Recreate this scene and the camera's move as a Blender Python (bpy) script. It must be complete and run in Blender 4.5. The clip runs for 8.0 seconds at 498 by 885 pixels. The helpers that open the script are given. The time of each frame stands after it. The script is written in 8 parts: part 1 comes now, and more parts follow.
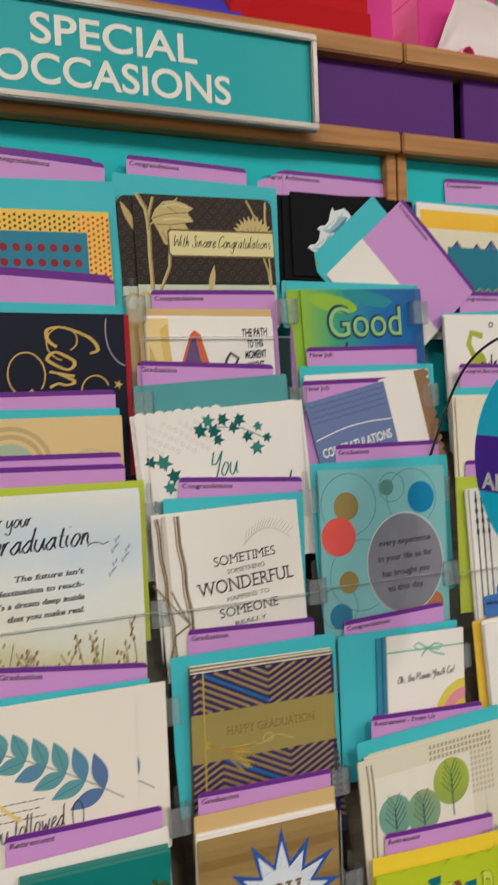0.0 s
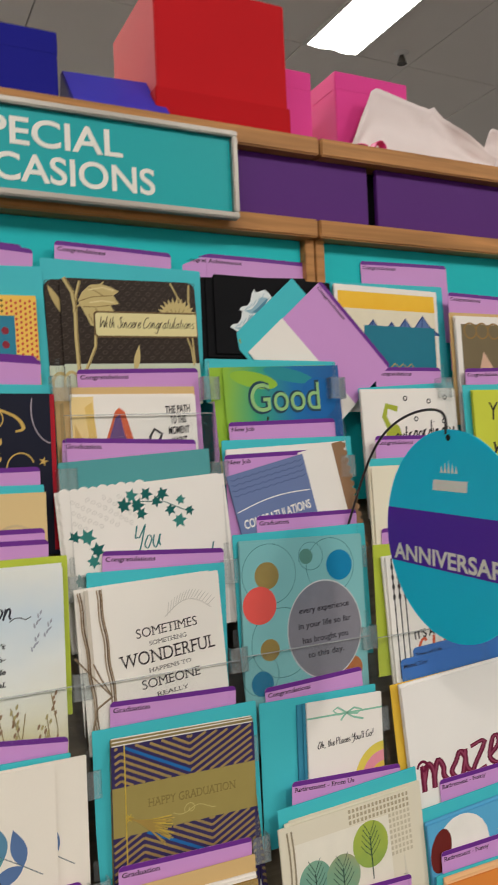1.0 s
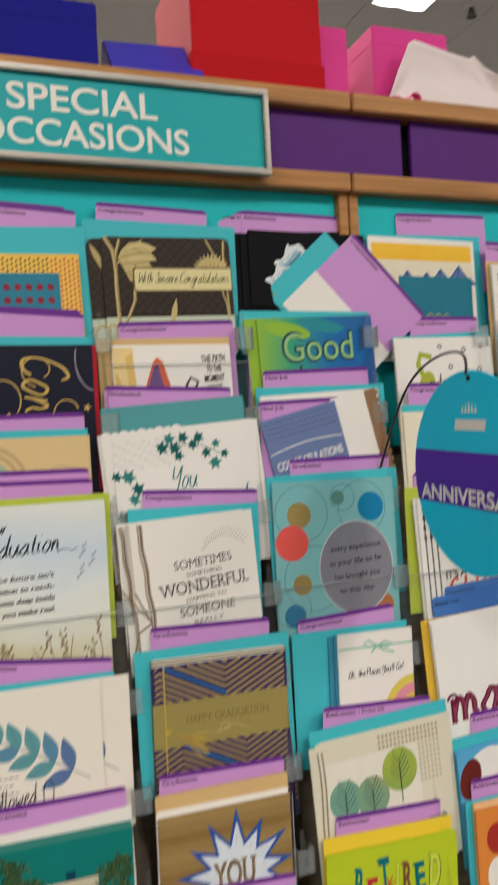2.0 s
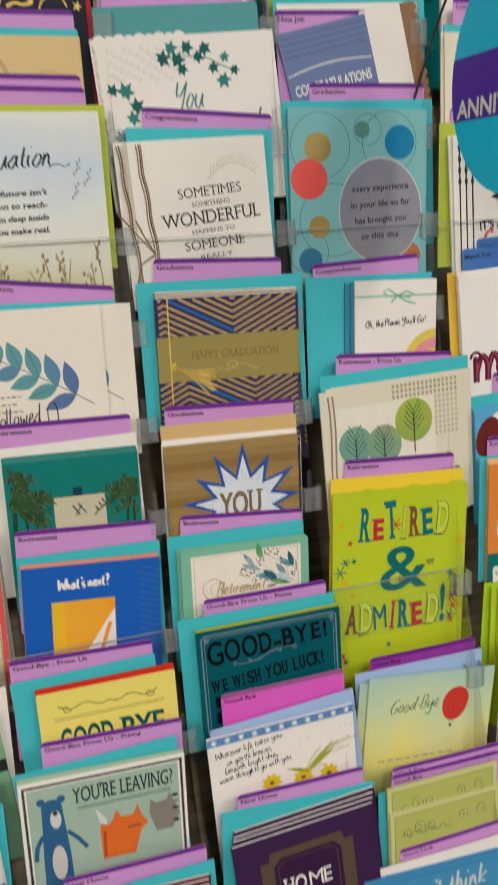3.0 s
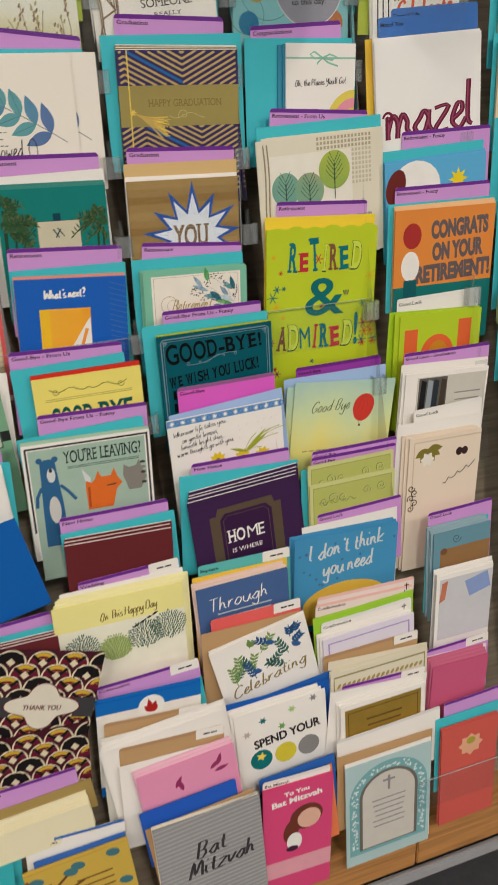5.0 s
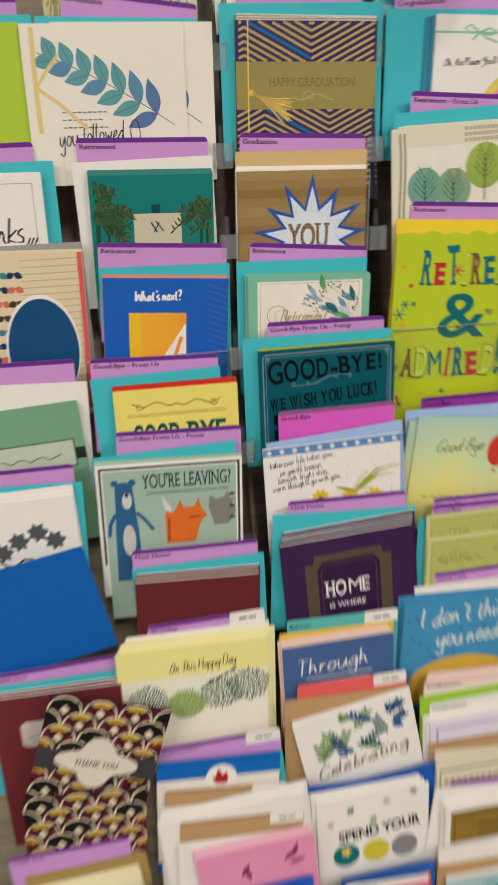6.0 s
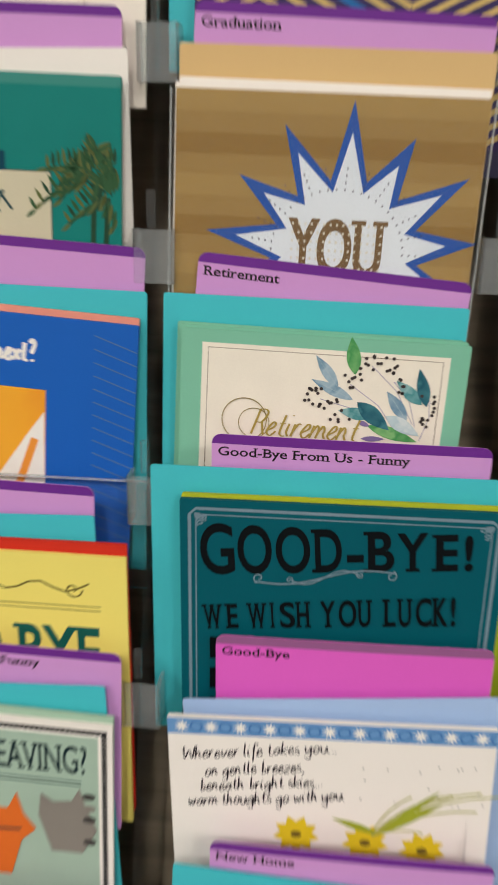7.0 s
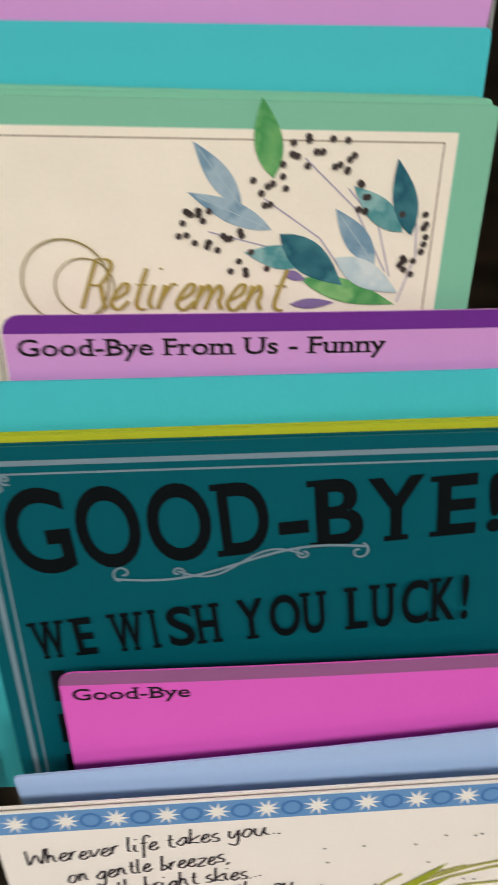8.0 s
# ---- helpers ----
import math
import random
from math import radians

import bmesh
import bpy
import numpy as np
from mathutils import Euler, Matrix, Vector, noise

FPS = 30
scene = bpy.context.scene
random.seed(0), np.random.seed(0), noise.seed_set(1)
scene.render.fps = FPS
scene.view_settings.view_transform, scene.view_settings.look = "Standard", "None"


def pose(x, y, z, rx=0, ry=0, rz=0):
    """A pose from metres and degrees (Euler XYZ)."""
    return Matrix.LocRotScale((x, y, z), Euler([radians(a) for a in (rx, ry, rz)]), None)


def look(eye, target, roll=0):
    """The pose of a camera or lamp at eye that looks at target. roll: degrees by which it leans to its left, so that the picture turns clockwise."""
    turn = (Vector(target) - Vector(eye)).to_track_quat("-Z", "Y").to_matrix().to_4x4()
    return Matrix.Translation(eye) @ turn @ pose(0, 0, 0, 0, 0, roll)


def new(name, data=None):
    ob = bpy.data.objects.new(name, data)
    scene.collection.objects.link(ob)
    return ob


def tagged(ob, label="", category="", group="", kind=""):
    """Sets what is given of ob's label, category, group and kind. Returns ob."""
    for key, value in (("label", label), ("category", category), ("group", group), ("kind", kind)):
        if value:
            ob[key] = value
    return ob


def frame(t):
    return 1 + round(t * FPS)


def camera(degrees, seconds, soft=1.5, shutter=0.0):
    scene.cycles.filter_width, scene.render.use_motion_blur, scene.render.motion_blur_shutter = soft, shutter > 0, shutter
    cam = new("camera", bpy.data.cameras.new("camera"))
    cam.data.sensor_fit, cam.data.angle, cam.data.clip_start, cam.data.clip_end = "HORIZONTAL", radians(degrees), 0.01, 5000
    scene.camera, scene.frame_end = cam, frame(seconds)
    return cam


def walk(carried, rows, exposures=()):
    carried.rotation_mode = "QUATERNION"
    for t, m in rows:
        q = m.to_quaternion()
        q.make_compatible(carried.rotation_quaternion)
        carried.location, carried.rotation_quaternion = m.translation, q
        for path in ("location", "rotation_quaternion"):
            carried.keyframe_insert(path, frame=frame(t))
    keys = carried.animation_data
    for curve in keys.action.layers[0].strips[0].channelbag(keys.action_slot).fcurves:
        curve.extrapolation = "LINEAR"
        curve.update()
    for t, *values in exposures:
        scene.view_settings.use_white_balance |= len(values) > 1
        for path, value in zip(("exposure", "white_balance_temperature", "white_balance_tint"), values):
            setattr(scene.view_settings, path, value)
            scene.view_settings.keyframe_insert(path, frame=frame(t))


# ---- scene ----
import collections

# One unit of the plan below is this many metres: eight columns of cards to a rack of 1.22 m.
UNIT = 0.745
EXPOSURE, LAMP_WATTS = 0.12, 84.0 * UNIT ** 2
# ---- camera ----
cam = camera(35.4, 8.0, 1.5, 0.5)
PATH = [
    (0, (0.0193, 0.0831, 1.7444), (0.7767, 1.9319, 1.6539), -2.26),
    (0.5, (0.0192, 0.0814, 1.7678), (0.8546, 1.8984, 1.7409), -0.92),
    (1, (0.0361, 0.0349, 1.7762), (0.9144, 1.8316, 1.7987), -2.43),
    (1.2, (0.0324, 0.0248, 1.7819), (0.9304, 1.8116, 1.8136), -3.01),
    (2.3, (0.0778, -0.0622, 1.6697), (0.6806, 1.8402, 1.5373), -3.16),
    (2.5, (0.0826, -0.0749, 1.6051), (0.6524, 1.8256, 1.3530), -3.09),
    (3, (0.1189, -0.0171, 1.5441), (0.6292, 1.8385, 0.9996), -3.06),
    (3.5, (0.1345, -0.0271, 1.5283), (0.6335, 1.8027, 0.8937), -3.53),
    (4, (0.1449, -0.0746, 1.4717), (0.6836, 1.7083, 0.7429), -3.64),
    (4.2, (0.1248, -0.1171, 1.4647), (0.6965, 1.6328, 0.6832), -3.71),
    (5.3, (0.0216, -0.3031, 1.4402), (0.5783, 1.4062, 0.5636), -1.63),
    (5.5, (0.0146, -0.3027, 1.4358), (0.5026, 1.4432, 0.5910), -1.68),
    (6, (0.1077, -0.1425, 1.3825), (0.3800, 1.6683, 0.5781), -1.96),
    (6.5, (0.2993, 0.1798, 1.3277), (0.2475, 2.0489, 0.6180), 0.69),
    (7, (0.3246, 0.3866, 1.2760), (0.1799, 2.2517, 0.5684), 1.12),
    (7.5, (0.3309, 0.5283, 1.2288), (0.1964, 2.3111, 0.3325), -1.13),
    (8, (0.3337, 0.5784, 1.2133), (0.4022, 2.2764, 0.1588), -0.35),
]
walk(cam, [(t, look(Vector(eye) * UNIT, Vector(target) * UNIT, roll)) for t, eye, target, roll in PATH], [(t, EXPOSURE + e) for t, e in ((0.0, -0.25), (1.2, -0.25), (3.5, -0.20), (5.5, -0.22), (6.5, -0.12), (7.0, -0.06), (7.5, 0.12), (8.0, -0.02))])
# ---- light ----
CEILING = 4.3
world = bpy.data.worlds.new("shop_world")
scene.world = world
world.use_nodes = True
world.node_tree.nodes["Background"].inputs[0].default_value = (0.9, 0.95, 1.0, 1)
world.node_tree.nodes["Background"].inputs[1].default_value = 0.0


def lin(r, g, b):
    """Linear colour from 0..255 sRGB."""
    f = lambda c: (c / 255 / 12.92) if c / 255 <= 0.04045 else ((c / 255 + 0.055) / 1.055) ** 2.4
    return (f(r), f(g), f(b), 1.0)


def ceiling_lamp_light(x, y):
    data = bpy.data.lights.new("tube_light", "AREA")
    data.shape, data.size, data.size_y = "RECTANGLE", 0.4, 1.5
    data.energy, data.color = LAMP_WATTS, (1.0, 0.958, 0.90)
    ob = new("tube_light", data)
    ob.matrix_world = pose(x, y, CEILING - 0.035)
    return ob


# ---- materials ----
MATS = {}


def nodes_of(name, rough, metal=0.0):
    m = bpy.data.materials.new(name)
    m.use_nodes = True
    nt = m.node_tree
    b = nt.nodes["Principled BSDF"]
    b.inputs["Roughness"].default_value = rough
    b.inputs["Metallic"].default_value = metal
    b.inputs["Specular IOR Level"].default_value = 0.5 if metal else 0.16
    return m, nt, b


def varied(nt, b, rgba, scale, amount, bump, bump_scale):
    """Two scales of colour variation and a fine relief, in metres of the object."""
    co = nt.nodes.new("ShaderNodeTexCoord")
    big, fine = nt.nodes.new("ShaderNodeTexNoise"), nt.nodes.new("ShaderNodeTexNoise")
    big.inputs["Scale"].default_value, fine.inputs["Scale"].default_value = scale, bump_scale
    big.inputs["Detail"].default_value = 4
    mix = nt.nodes.new("ShaderNodeMix")
    mix.data_type = "RGBA"
    lo = [c * (1 - amount) for c in rgba[:3]] + [1]
    hi = [min(1, c * (1 + amount * 0.6)) for c in rgba[:3]] + [1]
    mix.inputs["A"].default_value, mix.inputs["B"].default_value = lo, hi
    add = nt.nodes.new("ShaderNodeMath")
    add.operation = "MULTIPLY_ADD"
    add.inputs[1].default_value, add.inputs[2].default_value = 0.35, 0.0
    mean = nt.nodes.new("ShaderNodeMath")
    mean.operation = "MULTIPLY_ADD"
    mean.inputs[1].default_value = 0.65
    nt.links.new(co.outputs["Object"], big.inputs["Vector"])
    nt.links.new(co.outputs["Object"], fine.inputs["Vector"])
    nt.links.new(fine.outputs["Fac"], add.inputs[0])
    nt.links.new(big.outputs["Fac"], mean.inputs[0])
    nt.links.new(add.outputs[0], mean.inputs[2])
    nt.links.new(mean.outputs[0], mix.inputs["Factor"])
    nt.links.new(mix.outputs["Result"], b.inputs["Base Color"])
    if bump:
        bp = nt.nodes.new("ShaderNodeBump")
        bp.inputs["Strength"].default_value, bp.inputs["Distance"].default_value = bump, 0.0004
        nt.links.new(fine.outputs["Fac"], bp.inputs["Height"])
        nt.links.new(bp.outputs["Normal"], b.inputs["Normal"])
    return mix


def paper(r, g, b, rough=0.5, coat=0.0, grain=0.12):
    key = ("paper", r, g, b, rough, coat)
    if key not in MATS:
        m, nt, bs = nodes_of("paper", rough)
        varied(nt, bs, lin(r, g, b), 14, 0.07, grain, 900)
        bs.inputs["Coat Weight"].default_value = coat
        bs.inputs["Coat Roughness"].default_value = 0.18
        MATS[key] = m
    return MATS[key]


def ink(r, g, b, rough=0.45):
    key = ("ink", r, g, b, rough)
    if key not in MATS:
        m, nt, bs = nodes_of("printed_ink", rough)
        varied(nt, bs, lin(r, g, b), 60, 0.12, 0, 1200)
        MATS[key] = m
    return MATS[key]


def foil(r, g, b, rough=0.28):
    key = ("foil", r, g, b, rough)
    if key not in MATS:
        m, nt, bs = nodes_of("metallic_foil", rough, 0.55)
        varied(nt, bs, lin(r, g, b), 80, 0.2, 0.15, 1500)
        MATS[key] = m
    return MATS[key]


def blend(stops, along="v", wobble=0.25, scale=9.0, rough=0.4):
    """Printed wash of colours that run along the card, with soft uneven borders."""
    key = ("blend", tuple(stops), along, wobble)
    if key in MATS:
        return MATS[key]
    m, nt, bs = nodes_of("printed_wash", rough)
    co = nt.nodes.new("ShaderNodeTexCoord")
    sep = nt.nodes.new("ShaderNodeSeparateXYZ")
    nz = nt.nodes.new("ShaderNodeTexNoise")
    nz.inputs["Scale"].default_value, nz.inputs["Detail"].default_value = scale, 5
    nt.links.new(co.outputs["Object"], nz.inputs["Vector"])
    nt.links.new(co.outputs["Object"], sep.inputs[0])
    pick = {"u": ("X", 1 / (0.18 * UNIT), 0.5), "v": ("Z", -1 / (0.18 * UNIT), 0.0)}[along]
    sc = nt.nodes.new("ShaderNodeMath")
    sc.operation = "MULTIPLY_ADD"
    sc.inputs[1].default_value, sc.inputs[2].default_value = pick[1], pick[2] - wobble / 2
    nt.links.new(sep.outputs[pick[0]], sc.inputs[0])
    ad = nt.nodes.new("ShaderNodeMath")
    ad.operation = "MULTIPLY_ADD"
    ad.inputs[1].default_value = wobble
    nt.links.new(nz.outputs["Fac"], ad.inputs[0])
    nt.links.new(sc.outputs[0], ad.inputs[2])
    ramp = nt.nodes.new("ShaderNodeValToRGB")
    while len(ramp.color_ramp.elements) < len(stops):
        ramp.color_ramp.elements.new(0.5)
    for e, (p, c) in zip(ramp.color_ramp.elements, stops):
        e.position, e.color = p, lin(*c)
    nt.links.new(ad.outputs[0], ramp.inputs[0])
    nt.links.new(ramp.outputs[0], bs.inputs["Base Color"])
    MATS[key] = m
    return m


def wood(r, g, b):
    key = ("wood", r, g, b)
    if key not in MATS:
        m, nt, bs = nodes_of("laminate_wood", 0.42)
        co = nt.nodes.new("ShaderNodeTexCoord")
        mp = nt.nodes.new("ShaderNodeMapping")
        mp.inputs["Scale"].default_value = (2.0, 40.0, 40.0)
        nz = nt.nodes.new("ShaderNodeTexNoise")
        nz.inputs["Scale"].default_value, nz.inputs["Detail"].default_value = 3.0, 8
        nz.inputs["Distortion"].default_value = 0.6
        ramp = nt.nodes.new("ShaderNodeValToRGB")
        c = lin(r, g, b)
        ramp.color_ramp.elements[0].color = [v * 0.68 for v in c[:3]] + [1]
        ramp.color_ramp.elements[1].color = [min(1, v * 1.2) for v in c[:3]] + [1]
        ramp.color_ramp.elements[0].position, ramp.color_ramp.elements[1].position = 0.3, 0.7
        bp = nt.nodes.new("ShaderNodeBump")
        bp.inputs["Strength"].default_value, bp.inputs["Distance"].default_value = 0.15, 0.0005
        for a, z in ((co.outputs["Object"], mp.inputs[0]), (mp.outputs[0], nz.inputs["Vector"]), (nz.outputs["Fac"], ramp.inputs[0]),
                     (ramp.outputs[0], bs.inputs["Base Color"]), (nz.outputs["Fac"], bp.inputs["Height"]), (bp.outputs[0], bs.inputs["Normal"])):
            nt.links.new(a, z)
        MATS[key] = m
    return MATS[key]


def painted(name, r, g, b, rough=0.5, amount=0.08, scale=3.0, bump=0.1, bump_scale=300, metal=0.0):
    key = ("painted", name)
    if key not in MATS:
        m, nt, bs = nodes_of(name, rough, metal)
        varied(nt, bs, lin(r, g, b), scale, amount, bump, bump_scale)
        MATS[key] = m
    return MATS[key]


def clear_plastic(name, tint, solid, rough, shine):
    """Thin clear sheet: lets most light straight through, shines at a glancing angle, and has a little haze."""
    m = bpy.data.materials.new(name)
    m.use_nodes = True
    nt = m.node_tree
    nt.nodes.remove(nt.nodes["Principled BSDF"])
    out = nt.nodes["Material Output"]
    tr, gl, df = (nt.nodes.new("ShaderNodeBsdf" + k) for k in ("Transparent", "Glossy", "Diffuse"))
    tr.inputs[0].default_value = tint
    df.inputs[0].default_value = (0.75, 0.78, 0.78, 1)
    gl.inputs["Roughness"].default_value = rough
    fr = nt.nodes.new("ShaderNodeFresnel")
    fr.inputs[0].default_value = shine
    nz = nt.nodes.new("ShaderNodeTexNoise")
    nz.inputs["Scale"].default_value, nz.inputs["Detail"].default_value = 25, 5
    haze = nt.nodes.new("ShaderNodeMath")
    haze.operation = "MULTIPLY"
    haze.inputs[1].default_value = solid * 2
    nt.links.new(nz.outputs["Fac"], haze.inputs[0])
    m1, m2 = nt.nodes.new("ShaderNodeMixShader"), nt.nodes.new("ShaderNodeMixShader")
    nt.links.new(haze.outputs[0], m1.inputs[0])
    nt.links.new(tr.outputs[0], m1.inputs[1])
    nt.links.new(df.outputs[0], m1.inputs[2])
    nt.links.new(fr.outputs[0], m2.inputs[0])
    nt.links.new(m1.outputs[0], m2.inputs[1])
    nt.links.new(gl.outputs[0], m2.inputs[2])
    nt.links.new(m2.outputs[0], out.inputs["Surface"])
    return m


CLEAR = clear_plastic("clear_acrylic", (0.985, 0.99, 0.99, 1), 0.012, 0.08, 1.14)
CLIP = clear_plastic("frosted_plastic", (0.93, 0.95, 0.95, 1), 0.13, 0.25, 1.2)
SHEET = clear_plastic("thin_clear_sheet", (0.95, 0.96, 0.96, 1), 0.035, 0.15, 1.12)
# pale haze that paints the highlight along cut plastic edges
EDGE = clear_plastic("cut_edge_highlight", (0.95, 0.97, 0.97, 1), 0.30, 0.2, 1.25)

TEAL = paper(70, 190, 200)
LAV = paper(206, 150, 210, 0.35)
PURPLE_STRIP = ink(110, 48, 142, 0.35)
WHITE = paper(240, 234, 226)
CREAM = paper(238, 228, 204)
KRAFT = paper(190, 152, 108, 0.7)
BLACK = ink(28, 24, 26)


# ---- building helpers ----
def part(name, bm, mat, parent=None, label=""):
    me = bpy.data.meshes.new(name)
    bm.to_mesh(me)
    bm.free()
    me.materials.append(mat)
    ob = new(name, me)
    if parent:
        ob.parent = parent
    if label:
        tagged(ob, label)
    return ob


def box(bm, x0, y0, z0, x1, y1, z1, bevel=0.0):
    r = bmesh.ops.create_cube(bm, size=1.0)
    vs = r["verts"]
    for v in vs:
        v.co = Vector(((x0 + x1) / 2 + v.co.x * (x1 - x0), (y0 + y1) / 2 + v.co.y * (y1 - y0), (z0 + z1) / 2 + v.co.z * (z1 - z0)))
    if bevel:
        es = list({e for v in vs for e in v.link_edges})
        bmesh.ops.bevel(bm, geom=es, offset=bevel, segments=2, affect="EDGES", clamp_overlap=True)
    return bm


def box_part(name, x0, y0, z0, x1, y1, z1, mat, parent=None, bevel=0.0, label=""):
    return part(name, box(bmesh.new(), x0, y0, z0, x1, y1, z1, bevel), mat, parent, label)


def empty(name, m=None):
    ob = new(name)
    if m is not None:
        ob.matrix_world = m
    return ob


def rounded(w, h, r, n=4, corners="tl tr"):
    """Outline of a sheet that hangs down from its top edge, anticlockwise as seen from the front."""
    pts = []
    def arc(cx, cz, a0):
        for i in range(n + 1):
            a = radians(a0 + 90 * i / n)
            pts.append((cx + r * math.cos(a), cz + r * math.sin(a)))
    if "br" in corners:
        arc(w / 2 - r, -h + r, 270)
    else:
        pts.append((w / 2, -h))
    if "tr" in corners:
        arc(w / 2 - r, -r, 0)
    else:
        pts.append((w / 2, 0))
    if "tl" in corners:
        arc(-w / 2 + r, -r, 90)
    else:
        pts.append((-w / 2, 0))
    if "bl" in corners:
        arc(-w / 2 + r, -h + r, 180)
    else:
        pts.append((-w / 2, -h))
    return pts


def sheet(bm, pts, y, thick):
    """A flat sheet with the outline pts (x, z), its front at y."""
    front = [bm.verts.new((x, y, z)) for x, z in pts]
    back = [bm.verts.new((x, y + thick, z)) for x, z in pts]
    bm.faces.new(front)
    bm.faces.new(back[::-1])
    n = len(pts)
    for i in range(n):
        bm.faces.new((front[(i + 1) % n], front[i], back[i], back[(i + 1) % n]))
    return bm


def bowed(bm, amount, w):
    """Bend a sheet about its upright middle."""
    bmesh.ops.subdivide_edges(bm, edges=[e for e in bm.edges if abs(e.verts[0].co.x - e.verts[1].co.x) > w * 0.5], cuts=7, use_grid_fill=True)
    for v in bm.verts:
        v.co.y += amount * (1 - (2 * v.co.x / w) ** 2)
    return bm


PROFILE_Z = [0.10, 0.30, 0.50, 0.60, 0.70, 0.80, 0.90, 1.00, 1.10, 1.20, 1.30, 1.40, 1.50, 1.60, 1.70, 1.80, 1.90, 2.00, 2.06, 2.20]
PROFILE_Y = [0.474, 0.534, 0.594, 0.619, 0.648, 0.679, 0.711, 0.743, 0.772, 0.799, 0.823, 0.844, 0.862, 0.878, 0.893, 0.907, 0.923, 0.941, 0.955, 0.955]


def rack_y(z):
    return float(np.interp(z, PROFILE_Z, PROFILE_Y))


def lean_of(z):
    """How far the cards lean back: little at the top, more below."""
    return float(np.interp(z, [0.35, 0.9, 1.1, 1.3, 1.6, 1.9], [3.0, 2.0, 2.2, 2.5, 3.0, 2.2]))


def leaning(x, y, z, roll=0.0, lean=None):
    lean = lean_of(z) if lean is None else lean
    return Matrix.Translation((x, y, z)) @ pose(0, 0, 0, -lean, 0, 0) @ pose(0, 0, 0, 0, -roll, 0)


# ---- printed art on a card ----
LAYER = 0.00006
# pen strokes of a round handwriting: advance, then runs of column and height (3 is the baseline, 6 the height of small letters, 9 of capitals)
PEN = {
    "a": (4.2, "35 26 15 04 13 23 35|36 34 43"), "b": (4.0, "19 14 13 23 34 25 15"), "c": (3.6, "35 26 15 04 13 23 34"), "d": (4.4, "35 26 15 04 13 23 35|39 34 43"),
    "e": (3.4, "04 25 26 16 04 13 23 34"), "f": (2.8, "38 29 18 13 10|06 26"), "g": (4.2, "35 26 15 04 13 23 35|36 31 20 01"), "h": (4.0, "09 03|04 16 25 24 33"),
    "i": (2.0, "06 04 13|08 08"), "k": (3.6, "09 03|36 04 33"), "l": (2.0, "09 04 13"), "m": (5.6, "06 03|04 16 25 23|24 36 45 44 53"), "n": (4.0, "06 03|04 16 25 24 33"),
    "o": (4.0, "16 04 13 23 35 26 16"), "p": (4.2, "06 00|05 16 26 35 33 13 04"), "r": (3.0, "06 03|04 16 26"), "s": (3.2, "26 16 05 24 23 13 03"), "t": (3.2, "18 14 23 33|06 26"),
    "u": (4.2, "06 04 13 23 36|36 34 43"), "v": (3.6, "06 13 36"), "w": (5.2, "06 13 25 33 46"), "x": (3.6, "06 33|36 03"), "y": (4.2, "06 04 13 24 36|36 31 20 01"),
    "z": (3.8, "06 36 03 33"), "B": (4.8, "09 03|09 29 38 26 06|26 35 34 23 03"), "C": (5.0, "48 39 18 05 13 33 44"), "D": (5.2, "09 03|09 39 47 45 33 03"),
    "E": (4.6, "38 29 18 16 26|16 05 13 23 34"), "G": (5.2, "48 39 18 05 13 33 45 25"), "H": (5.2, "09 03|49 43|06 46"), "I": (2.6, "09 04 13"), "O": (5.6, "29 17 05 13 33 46 48 29"),
    "P": (4.6, "09 03|09 29 38 26 06"), "R": (4.8, "09 03|09 29 38 26 06|26 43"), "S": (4.4, "38 29 18 27 35 33 13 04"), "T": (5.0, "09 49|29 23"), "W": (6.8, "09 13 37 53 69"),
    "Y": (5.0, "09 06 16 26 49|49 33 11 01"), ",": (2.0, "13 02"), ".": (1.6, "03 03"), "!": (2.2, "19 15|13 13"), "'": (1.6, "19 18"), "?": (4.0, "08 19 28 27 15|13 13"),
    "-": (3.0, "05 25"), "M": (6.2, "03 19 24 49 53"),
}


